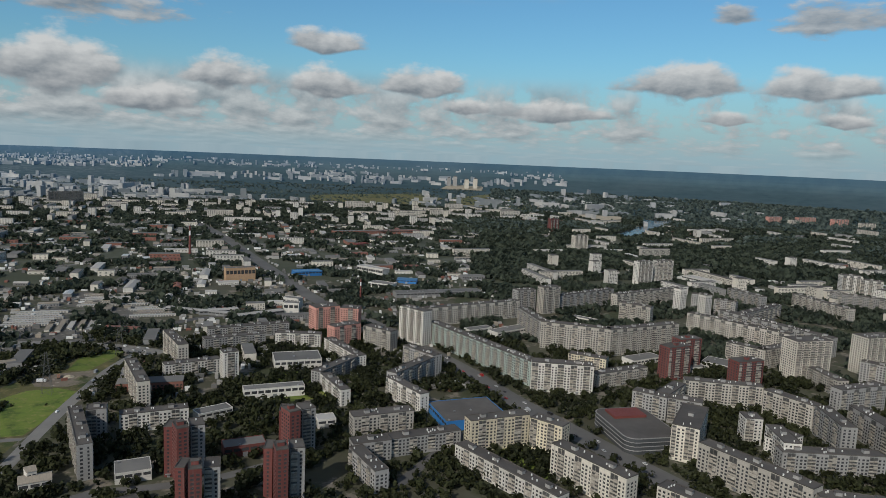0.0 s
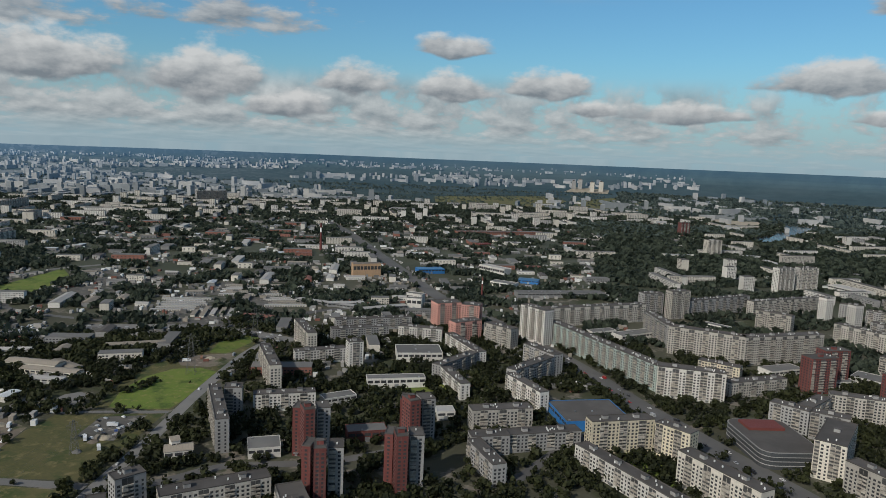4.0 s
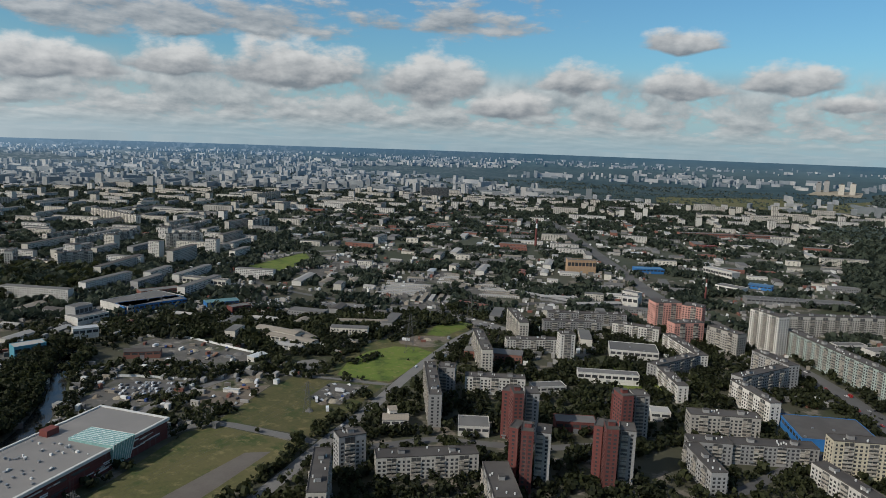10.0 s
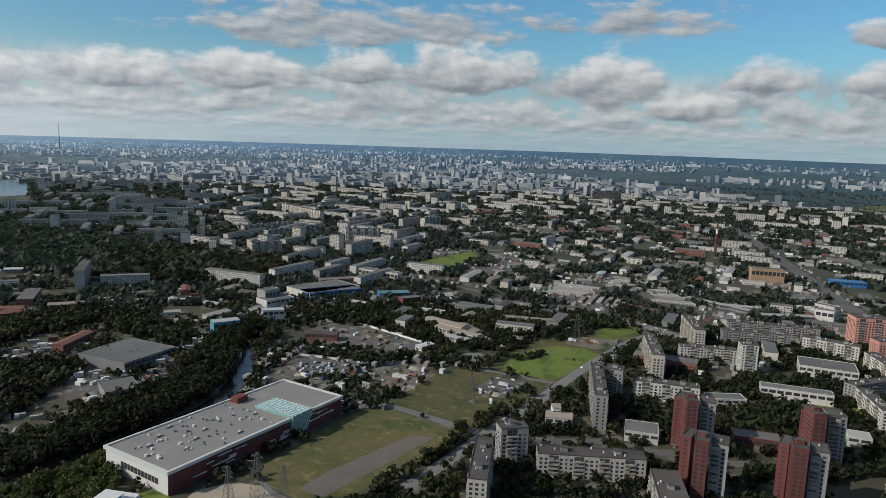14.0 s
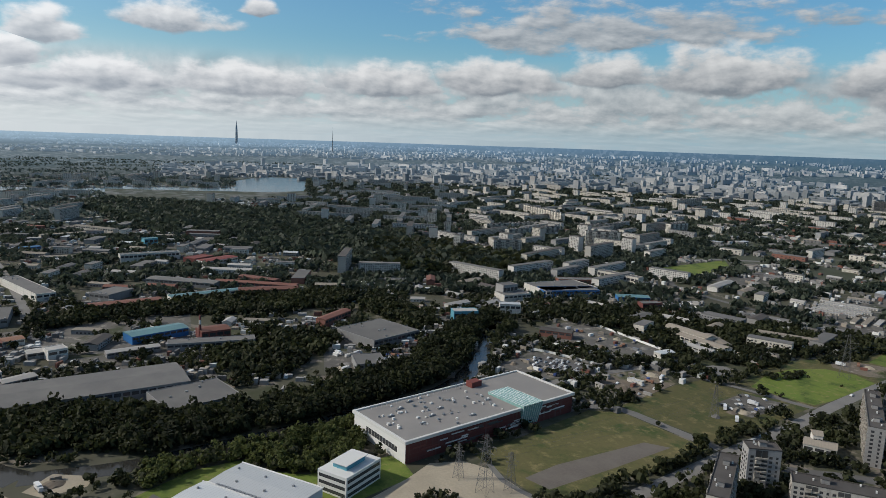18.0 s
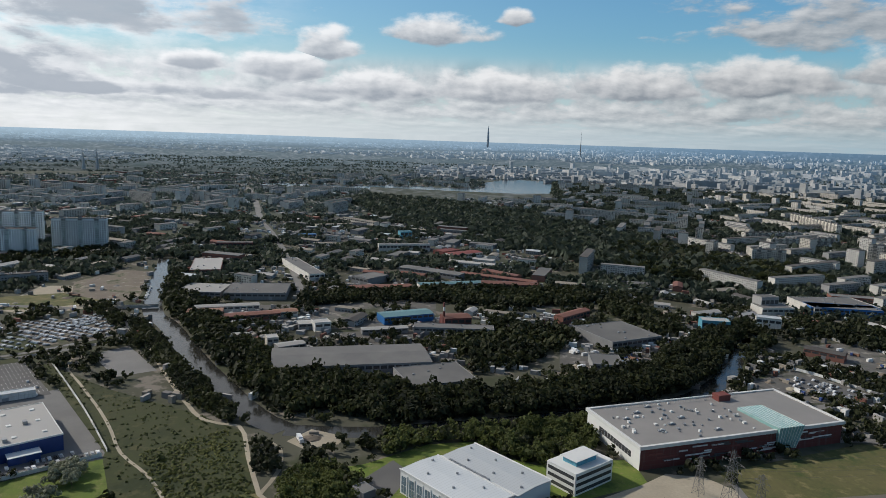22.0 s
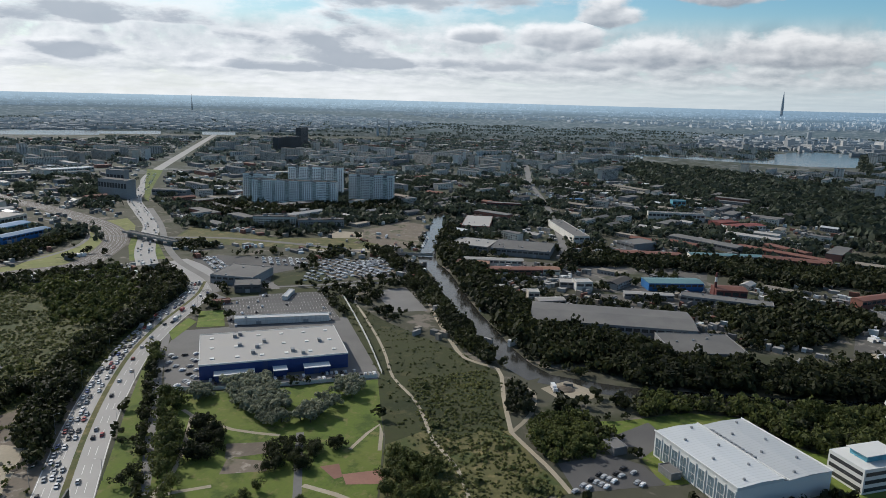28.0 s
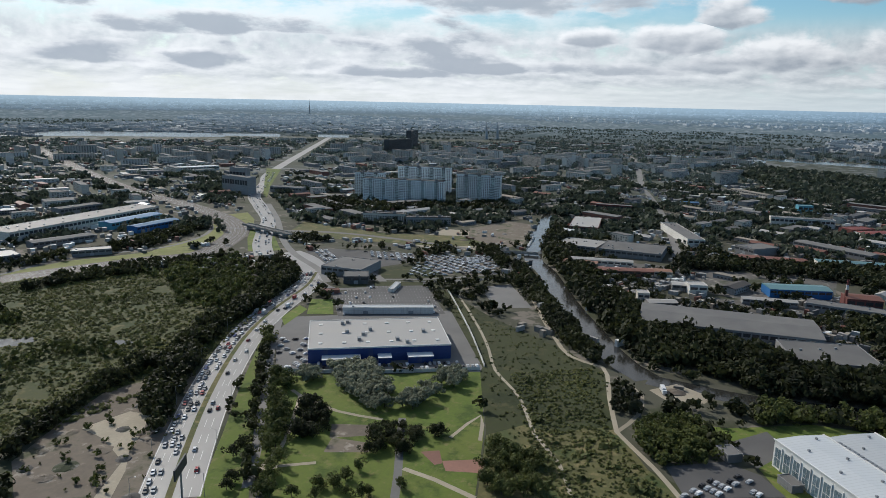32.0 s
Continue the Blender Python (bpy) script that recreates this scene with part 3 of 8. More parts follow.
def facade(win, log, pane, length, height, m, stacks, storey=2.8, module=3.2):
    """Windows and loggias of one side; m takes x along the side, y outwards. Loggias stand in dark columns two bays wide."""
    n = max(1, int(length / module))
    step = length / n
    floors = max(1, int((height - 1.0) / storey))
    for i in range(n):
        u = -length / 2 + (i + 0.5) * step
        if stacks and i % (stacks + 1) in (stacks // 2, stacks // 2 + 1):
            # flat dark pane: glazing, with the shade of the recess in its colour
            pane.quad(*[tuple(m @ Vector(q)) for q in ((u + step * 0.47, 0.05, 2.6), (u - step * 0.47, 0.05, 2.6), (u - step * 0.47, 0.05, height - 0.5), (u + step * 0.47, 0.05, height - 0.5))])
            for f in range(1, floors):
                z = 0.5 + f * storey
                d = rng.uniform(0.7, 1.2)
                log.box(u - step * 0.47, 0.051, z, u + step * 0.47, d, z + rng.uniform(0.9, 1.15) + (1.2 if rng.random() < 0.25 else 0), m)
            continue
        for f in range(floors):
            z = 0.9 + f * storey
            w = 0.95 if (i + f // 9) % 3 else 0.65
            win.quad(*[tuple(m @ Vector(q)) for q in ((u + w, 0.04, z), (u - w, 0.04, z), (u - w, 0.04, z + 1.55), (u + w, 0.04, z + 1.55))])


def apartment(x, y, length, width, height, yaw, wall="beige", stacks=4, lofts=None, label="", name="apartment_block"):
    words = {"beige": "beige concrete panel", "grey": "grey concrete panel", "white": "white panel", "green": "grey-green panel", "yellow": "yellowish panel",
             "cream": "cream plastered", "red": "dark red brick", "orange": "salmon pink brick", "ochre": "ochre brick", "dark": "dark clad", "pearl": "white and turquoise panel"}[wall]
    floors = max(2, round(height / 2.85))
    b = base(name, x, y, yaw, label or f"{words} apartment block of {floors} storeys with loggias", "apartment block")
    l, w = length / 2, width / 2
    s = Shape()
    s.box(-l, -w, -0.5, l, w, height)
    part("wall", s, WALL[wall], b)
    r = Shape()
    r.box(-l + 0.35, -w + 0.35, height, l - 0.35, w - 0.35, height + 0.15)
    part("roof", r, BITUMEN, b, "dark bitumen roof")
    p = Shape()
    for q in ((-l - 0.1, -w - 0.1, l + 0.1, -w + 0.3), (-l - 0.1, w - 0.3, l + 0.1, w + 0.1), (-l - 0.1, -w + 0.3, -l + 0.3, w - 0.3), (l - 0.3, -w + 0.3, l + 0.1, w - 0.3)):
        p.box(q[0], q[1], height + 0.003, q[2], q[3], height + 0.7)
    part("parapet", p, BITUMEN, b)
    win, log, pane = Shape(), Shape(), Shape()
    for k, (turn, out, span) in enumerate(((0, w, length), (180, w, length), (90, l, width), (-90, l, width))):
        m = pose(0, 0, 0, 0, 0, turn) @ Matrix.Translation((0, out, 0))
        facade(win, log, pane, span - 1.0, height, m, stacks if k < 2 else 0)
    part("window_grid", win, GLASS, b, "rows of small dark windows", "stuff")
    if log.v:
        part("loggia_grid", log, TURQUOISE if wall == "pearl" else LOGGIA, b, "stacked loggia parapets", "stuff")
    if pane.v:
        part("loggia_glazing", pane, GLAZED, b, "dark panes for glazed and shaded loggia recesses", "stuff")
    for i in range(lofts if lofts is not None else max(1, int(length / 24))):
        h = Shape()
        n = lofts if lofts is not None else max(1, int(length / 24))
        u = -l + (i + 0.5) * length / n
        h.box(u - 2.2, -1.8, height + 0.15, u + 2.2, 1.8, height + 2.8)
        house = part("lift_house", h, WALL["grey" if wall != "red" else "red"], b)
        h = Shape()
        h.box(u - 2.5, -2.1, height + 2.803, u + 2.5, 2.1, height + 3.0)
        part("cap", h, BITUMEN, house)
    for i in range(int(length / 9)):
        v = Shape()
        u, t = rng.uniform(-l + 2, l - 2), rng.uniform(-w + 2, w - 2)
        v.box(u - 0.4, t - 0.4, height + 0.15, u + 0.4, t + 0.4, height + 1.5)
        part("vent", v, PAINT, b)
    d = Shape()
    for i in range(max(1, int(length / 22))):
        u = -l + (i + 0.5) * length / max(1, int(length / 22))
        d.box(u - 1.8, -w - 1.8, 2.6, u + 1.8, -w - 0.05, 2.85)
        d.box(u - 1.0, -w - 0.06, 0, u + 1.0, -w - 0.03, 2.3)
    part("entrance_grid", d, STEEL, b, "entrance canopies and doors", "stuff")
    mark(outline(x, y, length, width, yaw, 3), BUILT)
    return b


def shed(x, y, length, width, height, yaw, wall="shed", roof="grey", gable=0.0, label="", name="warehouse", band=True, category="warehouse"):
    """A low hall: walls, flat or gabled roof, window band, gates, vents."""
    b = base(name, x, y, yaw, label or f"low {roof} roofed industrial hall with {wall} walls", category)
    l, w = length / 2, width / 2
    s = Shape()
    s.box(-l, -w, -0.5, l, w, height)
    part("wall", s, WALL[wall], b)
    r = Shape()
    if gable:
        r.v += [(-l - 0.4, -w - 0.5, height), (l + 0.4, -w - 0.5, height), (l + 0.4, w + 0.5, height), (-l - 0.4, w + 0.5, height), (-l - 0.4, 0, height + gable), (l + 0.4, 0, height + gable)]
        r.f += [(0, 1, 5, 4), (2, 3, 4, 5), (3, 0, 4), (1, 2, 5), (3, 2, 1, 0)]
    else:
        r.box(-l + 0.3, -w + 0.3, height, l - 0.3, w - 0.3, height + 0.12)
        e = Shape()
        for q in ((-l - 0.15, -w - 0.15, l + 0.15, -w + 0.25), (-l - 0.15, w - 0.25, l + 0.15, w + 0.15), (-l - 0.15, -w + 0.25, -l + 0.25, w - 0.25), (l - 0.25, -w + 0.25, l + 0.15, w - 0.25)):
            e.box(q[0], q[1], height + 0.003, q[2], q[3], height + 0.5)
        part("parapet", e, WALL[wall], b)
    part("roof", r, ROOF[roof], b)
    if band and height > 4:
        g = Shape()
        for turn, out, span in ((0, w, length), (180, w, length)):
            m = pose(0, 0, 0, 0, 0, turn) @ Matrix.Translation((0, out, 0))
            n = max(2, int(span / 6))
            for i in range(n):
                u = -span / 2 + (i + 0.5) * span / n
                g.box(u - span / n * 0.4, -0.03, height * 0.55, u + span / n * 0.4, 0.05, height * 0.82, m)
        part("window_grid", g, GLASS, b, "band of dark windows", "stuff")
    d = Shape()
    for i in range(max(1, int(length / 30))):
        u = -l + (i + 0.5) * length / max(1, int(length / 30))
        d.box(u - 2, -w - 0.08, 0, u + 2, -w - 0.02, min(4.0, height * 0.5))
    part("gate_grid", d, STEEL, b, "steel gates", "stuff")
    if not gable:
        for i in range(int(length * width / 500)):
            v = Shape()
            u, t = rng.uniform(-l + 2, l - 2), rng.uniform(-w + 2, w - 2)
            v.box(u - 0.8, t - 0.8, height + 0.12, u + 0.8, t + 0.8, height + 1.1)
            part("roof_vent", v, STEEL, b)
    mark(outline(x, y, length, width, yaw, 3), BUILT)
    return b


def fast_mesh(name, verts, quads, mat):
    me = bpy.data.meshes.new(name)
    n = len(quads)
    me.vertices.add(len(verts))
    me.vertices.foreach_set("co", np.ascontiguousarray(verts, np.float32).ravel())
    me.loops.add(n * 4)
    me.polygons.add(n)
    me.loops.foreach_set("vertex_index", np.ascontiguousarray(quads, np.int32).ravel())
    me.polygons.foreach_set("loop_start", np.arange(0, n * 4, 4, dtype=np.int32))
    me.materials.append(mat)
    me.update(calc_edges=True)
    return me


# ---- trees ----
def crown(seed, leaves, clumps, tall, leaf, lift=0.0):
    """Leaf sprays scattered over several clumps, about a radius of one; as quads."""
    r = np.random.default_rng(seed)
    centre = r.normal(0, 0.42, (clumps, 3)) * (1, 1, tall * 0.75)
    centre[:, 2] += tall * 0.1
    verts, quads = [], []
    for i in range(leaves):
        c = centre[i % clumps]
        d = r.normal(0, 1, 3)
        d /= np.linalg.norm(d)
        p = c + d * r.uniform(0.42, 0.54) * (1, 1, tall * 0.8)
        n = d + r.normal(0, 0.26, 3) + (0, 0, lift)
        n /= np.linalg.norm(n)
        a = np.cross(n, r.normal(0, 1, 3))
        a /= np.linalg.norm(a)
        b = np.cross(n, a)
        size = leaf * r.uniform(0.6, 1.3)
        k = len(verts)
        verts += [p + a * size, p + b * size * 0.8, p - a * size, p - b * size * 0.8]
        quads.append((k, k + 1, k + 2, k + 3))
    return np.array(verts), np.array(quads)


NEAR_CROWNS = [crown(s, 460, 13, 1.2, 0.145) for s in range(4)]
ROUND_CROWNS = [crown(40 + s, 700, 12, 0.85, 0.15, 0.3) for s in range(4)]
FINE_CROWNS = [crown(50 + s, 92, 8, 1.1, 0.26) for s in range(4)]
MID_CROWNS = [crown(10 + s, 38, 6, 1.05, 0.40) for s in range(4)]
LOW_CROWNS = [crown(30 + s, 13, 5, 0.5, 0.66, 1.5) for s in range(4)]
LOW_CROWNS = [(v - (0, 0, 0.68), q) for v, q in LOW_CROWNS]
FAR_CROWNS = [crown(20 + s, 6, 3, 0.8, 0.82) for s in range(4)]


def grove(name, x, y, size, mat, crowns, label, category="woodland"):
    """Many trees in one mesh; x, y and size are arrays."""
    x, y, size = np.asarray(x), np.asarray(y), np.asarray(size)
    if not len(x):
        return None
    px, py, pz, s = drawn_in(x, y)
    verts, quads, n = [], [], 0
    for i in range(len(x)):
        v, q = crowns[i % len(crowns)]
        a = rng.uniform(0, 6.283)
        ca, sa, k = math.cos(a), math.sin(a), size[i] * s[i]
        w = np.empty_like(v)
        w[:, 0] = px[i] + (v[:, 0] * ca - v[:, 1] * sa) * k
        w[:, 1] = py[i] + (v[:, 0] * sa + v[:, 1] * ca) * k
        w[:, 2] = pz[i] + (v[:, 2] + 1.05) * k
        verts.append(w)
        quads.append(q + n)
        n += len(v)
    return tagged(new(name, fast_mesh(name, np.concatenate(verts), np.concatenate(quads), mat)), label, category, kind="stuff")


def points_in(pts, per, codes=(0, WOOD)):
    """Random places in an outline, one to so many square metres, on free ground."""
    pts = list(pts)
    n = int(abs(area(pts)) / per)
    xs, ys = [p[0] for p in pts], [p[1] for p in pts]
    box = (max(xs) - min(xs)) * (max(ys) - min(ys))
    n = int(box / per)
    x, y = rng.uniform(min(xs), max(xs), n), rng.uniform(min(ys), max(ys), n)
    ok = inside(pts, x, y) & np.isin(code_at(x, y), codes)
    return x[ok], y[ok]


TREE_MESH = {}


def tree(x, y, size, mat, label):
    """A single tree: tapered trunk with limbs, and a crown."""
    b = base("tree", x, y, float(rng.uniform(0, 360)), label, "tree")
    key = int(rng.integers(0, 4))
    if ("trunk", key) not in TREE_MESH:
        s = Shape()
        s.rod((0, 0, -0.1), (0, 0, 1.0), 0.07, 6, 0.04)
        for i in range(4):
            a = i * 1.6 + key
            s.rod((0, 0, 0.5 + i * 0.12), (0.4 * math.cos(a), 0.4 * math.sin(a), 1.0 + i * 0.15), 0.03, 4, 0.012)
        TREE_MESH["trunk", key] = s.mesh("trunk", BARK)
    if (mat.name, key) not in TREE_MESH:
        v, q = (ROUND_CROWNS if mat == WILLOW else NEAR_CROWNS)[key]
        TREE_MESH[mat.name, key] = fast_mesh("crown", v + np.array((0, 0, 1.05)), q, mat)
    for kind, me in (("trunk", TREE_MESH["trunk", key]), ("crown", TREE_MESH[mat.name, key])):
        ob = new(kind, me)
        ob.parent = b
        ob.scale = (size, size, size)
    return b


# ---- special buildings ----
def red_centre(x, y, length, width, height, yaw):
    """Shopping centre: grey roof, white edge, red and white striped sides, green glass lantern."""
    b = base("shopping_centre", x, y, yaw, "shopping centre with red striped sides and a green glass lantern", "shopping centre")
    l, w = length / 2, width / 2
    s = Shape()
    s.box(-l, -w, -0.5, l, w, height - 0.5)
    part("wall", s, WALL["red"], b, "dark red clad walls")
    for i in range(90):
        q = Shape()
        turn, out, span = ((90, l, width), (180, w, length), (90, l, width), (90, l, width), (-90, l, width))[i % 5]
        m = pose(0, 0, 0, 0, 0, turn) @ Matrix.Translation((0, out, 0))
        a, z, n = rng.uniform(-span / 2 + 2, span / 2 - 14), rng.uniform(2.0, height - 4), rng.uniform(5, 13)
        q.box(a, -0.02, z, a + n, 0.12, z + 0.9, m)
        part("cladding_strip", q, (PAINT, WALL["dark"], ROOF["red"], PAINT)[i % 4], b)
    r = Shape()
    r.box(-l + 0.6, -w + 0.6, height - 0.497, l - 0.6, w - 0.6, height - 0.3)
    part("roof", r, ROOF["mall"], b, "grey membrane roof")
    e = Shape()
    for q in ((-l - 1.2, -w - 1.2, l + 1.2, -w + 0.6), (-l - 1.2, w - 0.6, l + 1.2, w + 1.2), (-l - 1.2, -w + 0.6, -l + 0.6, w - 0.6), (l - 0.6, -w + 0.6, l + 1.2, w - 0.6)):
        e.box(q[0], q[1], height - 1.6, q[2], q[3], height + 0.5)
    part("roof_edge", e, PAINT, b, "broad white roof edge")
    g = Shape()
    g.v = [(-l - 3.5, -42, height + 2.4), (4, -42, height + 1.6), (4, -22, height + 1.6), (-l - 3.5, -22, height + 2.4),
           (-l - 0.1, -40, 1.0), (4, -42, height - 0.3), (4, -22, height - 0.3), (-l - 0.1, -24, 1.0)]
    g.f = [(3, 2, 1, 0), (0, 1, 5, 4), (1, 2, 6, 5), (2, 3, 7, 6), (3, 0, 4, 7)]
    part("glass_lantern", g, TEALGLASS, b, "green glass lantern with a slanted front")
    f = Shape()
    for i in range(9):
        t = i / 8
        f.rod((-l - 3.6, -42 + 20 * t, height + 2.45), (-l - 0.2, -40 + 16 * t, 1.0), 0.18)
        f.rod((-l - 3.6, -42 + 20 * t, height + 2.45), (4, -42 + 20 * t, height + 1.65), 0.12)
    part("lantern_frame", f, PAINT, b, "white glazing bars")
    for i in range(7):
        q = Shape()
        u, t = -l * 0.7 + i * 7.3, -w + 90 + (i * 37) % 50
        q.box(u, t, height - 0.3, u + 1.8, t + 5, height + 0.6)
        duct = part("roof_duct", q, STEEL, b, "grey duct on the roof")
        q = Shape()
        q.box(u + 0.3, t + 1.5, height + 0.603, u + 1.5, t + 3, height + 1.2)
        part("fan_box", q, PAINT, duct)
    q = Shape()
    for i in range(26):
        q.rod((l - 4, -w + 40 + i * 4.2, height - 0.3), (l - 4, -w + 40 + i * 4.2, height + 2.2), 0.1)
    q.box(l - 4.1, -w + 40, height + 2.2, l - 3.9, -w + 146, height + 2.45)
    part("roof_rail", q, PAINT, b, "white railing along the roof")
    q = Shape()
    q.box(l - 10, -30, height - 0.3, l - 3, -20, height + 4)
    part("sign_box", q, ROOF["red"], b, "bright red sign box on the roof")
    for i in range(60):
        v = Shape()
        u, t = rng.uniform(-l + 4, l - 4), rng.uniform(-18, w - 4)
        k = rng.uniform(0.4, 1.0)
        v.box(u - k, t - k, height - 0.3, u + k, t + k, height + rng.uniform(0.4, 1.3))
        part("roof_unit", v, STEEL if i % 2 else PAINT, b)
    fin = Shape()
    for i in range(14):
        a = -w + 4 + i * 3.0
        fin.box(l + 0.0, a, 4, l + 0.15, a + 2.2, height - 7.5)
    part("window_grid", fin, GLASS, b, "row of tall windows", "stuff")
    fin = Shape()
    for i in range(11):
        a = -l + 9 + i * 3.3
        fin.box(a, w + 0.1, 4.6 + 0.1 * i, a + 2.9, w + 0.2, 8.4 + 0.1 * i)
    part("end_window_grid", fin, GLASS, b, "slanted row of windows in the white end", "stuff")
    fin = Shape()
    fin.box(-l, w + 0.003, -0.3, l, w + 0.1, height - 1.7)
    part("end_wall", fin, PAINT, b, "white end wall")
    mark(outline(x, y, length, width, yaw, 4), BUILT)


def white_works(x, y, length, width, height, yaw):
    b = base("factory", x, y, yaw, "white metal roofed factory with glazed bays along its side", "factory")
    l, w = length / 2, width / 2
    s = Shape()
    s.box(-l, -w, -0.5, l, w, height)
    part("wall", s, PAINT, b)
    for i, (a, c, h0) in enumerate(((-w - 0.4, -1.2, height), (1.2, w + 0.4, height + 1.6))):
        r = Shape()
        top, mid = h0 + 0.7, (a + c) / 2
        if i:
            up = Shape()
            up.box(-l, 1.3, height + 0.003, l, w, h0)
            part("upper_wall", up, PAINT, b)
        r.v = [(-l - 0.4, a, h0 + 0.01), (l + 0.4, a, h0 + 0.01), (l + 0.4, c, h0 + 0.01), (-l - 0.4, c, h0 + 0.01), (-l - 0.4, mid, top), (l + 0.4, mid, top)]
        r.f = [(0, 1, 5, 4), (2, 3, 4, 5), (3, 0, 4), (1, 2, 5), (3, 2, 1, 0)]
        part("roof", r, ROOF["white"], b, "white standing seam roof")
        for e in (a + 0.2, c - 0.2):
            q = Shape()
            q.box(-l - 0.5, e - 0.25, h0 + 0.02, l + 0.5, e + 0.25, h0 + 0.55)
            part("roof_kerb", q, PAINT, b)
        for j in range(6):
            q = Shape()
            u, t = -l + 4 + j * (2 * l - 8) / 5, mid + (-1) ** j * (c - a) * 0.22
            q.box(u - 0.5, t - 0.5, h0 + 0.2, u + 0.5, t + 0.5, h0 + 1.4)
            part("roof_vent", q, STEEL, b)
    g = Shape()
    g.box(-l, -1.1, height + 0.005, l, 1.1, height + 0.3)
    part("gutter", g, STEEL, b, "roof valley walkway")
    for i in range(12):
        q = Shape()
        u = -l * 0.35 + i * 2.6
        q.box(u, -0.9, height + 0.3, u + 1.9, 0.9, height + 2.1)
        part("roof_unit", q, STEEL, b, "grey cooling unit")
    for side in (1, -1):
        n = int(length / 6)
        for i in range(n):
            u = -l + (i + 0.5) * length / n
            q = Shape()
            q.box(u - 2.1, side * (w - 0.02), 1.0, u + 2.1, side * (w + 0.06), height - 1.6)
            bay = part("window", q, BAYGLASS, b)
            q = Shape()
            q.box(u - 0.06, side * (w + 0.063), 1.0, u + 0.06, side * (w + 0.12), height - 1.6)
            q.box(u - 2.1, side * (w + 0.063), 5.4, u + 2.1, side * (w + 0.12), 5.6)
            part("glazing_bar", q, PAINT, bay)
            f = Shape()
            f.box(u - 2.9, side * (w - 0.02), 0, u - 2.4, side * (w + 0.45), height - 0.2)
            part("pilaster", f, PAINT, b)
    mark(outline(x, y, length, width, yaw, 4), BUILT)


def white_office(x, y, length, width, height, yaw):
    b = base("office_building", x, y, yaw, "small white office building with ribbon windows and a blue glass top", "office")
    l, w = length / 2, width / 2
    s = Shape()
    s.box(-l, -w, -0.3, l, w, height)
    part("wall", s, PAINT, b)
    t = Shape()
    t.box(-l * 0.45, -w * 0.5, height, l * 0.5, w * 0.55, height + 3.2)
    part("penthouse", t, WALL["teal"], b, "blue glass roof storey")
    r = Shape()
    r.box(-l * 0.55, -w * 0.6, height + 3.2, l * 0.6, w * 0.65, height + 3.5)
    part("roof", r, PAINT, b)
    for f in range(3):
        z = 1.2 + f * 4.0
        for turn, out, span in ((0, w, length), (180, w, length), (90, l, width), (-90, l, width)):
            m = pose(0, 0, 0, 0, 0, turn) @ Matrix.Translation((0, out, 0))
            q = Shape()
            q.box(-span / 2 + 1, -0.02, z, span / 2 - 1, 0.06, z + 2.0, m)
            part("ribbon_window", q, GLASS, b)
    mark(outline(x, y, length, width, yaw, 4), BUILT)


def store(x, y, length, width, height, yaw):
    b = base("wholesale_store", x, y, yaw, "blue walled wholesale store with a wide pale flat roof", "store")
    l, w = length / 2, width / 2
    s = Shape()
    s.box(-l, -w, -0.5, l, w, height)
    part("wall", s, WALL["navy"], b, "dark blue clad walls")
    r = Shape()
    r.box(-l + 0.3, -w + 0.3, height, l - 0.3, w - 0.3, height + 0.1)
    part("roof", r, ROOF["pale"], b, "pale cream membrane roof")
    e = Shape()
    for q in ((-l - 0.2, -w - 0.2, l + 0.2, -w + 0.3), (-l - 0.2, w - 0.3, l + 0.2, w + 0.2), (-l - 0.2, -w + 0.3, -l + 0.3, w - 0.3), (l - 0.3, -w + 0.3, l + 0.2, w - 0.3)):
        e.box(q[0], q[1], height - 0.6, q[2], q[3], height + 0.4)
    part("roof_edge", e, PAINT, b)
    for i in range(18):
        q = Shape()
        u, t = -l + (i % 6 + 0.5) * length / 6, -w + (i // 6 + 0.5) * width / 3
        q.box(u - 1.3, t - 1.3, height + 0.1, u + 1.3, t + 1.3, height + 0.55)
        part("skylight", q, PAINT, b, "white domed skylight")
    for i in range(9):
        q = Shape()
        u, t = rng.uniform(-l + 5, l - 5), rng.uniform(-w + 5, w - 5)
        q.box(u - 1.2, t - 1.8, height + 0.1, u + 1.2, t + 1.8, height + 2.2)
        part("roof_unit", q, STEEL, b)
    for u, n in ((-l * 0.55, 24), (l * 0.05, 8), (l * 0.55, 16)):
        q = Shape()
        q.box(u - n / 2, -w - 6, 0, u + n / 2, -w - 0.03, 5)
        part("loading_bay", q, WALL["navy"], b, "low blue loading bay")
        c = Shape()
        c.box(u - n / 2 - 0.5, -w - 8, 5, u + n / 2 + 0.5, -w - 0.03, 5.4)
        part("canopy", c, PAINT, b, "white loading canopy")
    mark(outline(x, y, length, width, yaw, 6), BUILT)


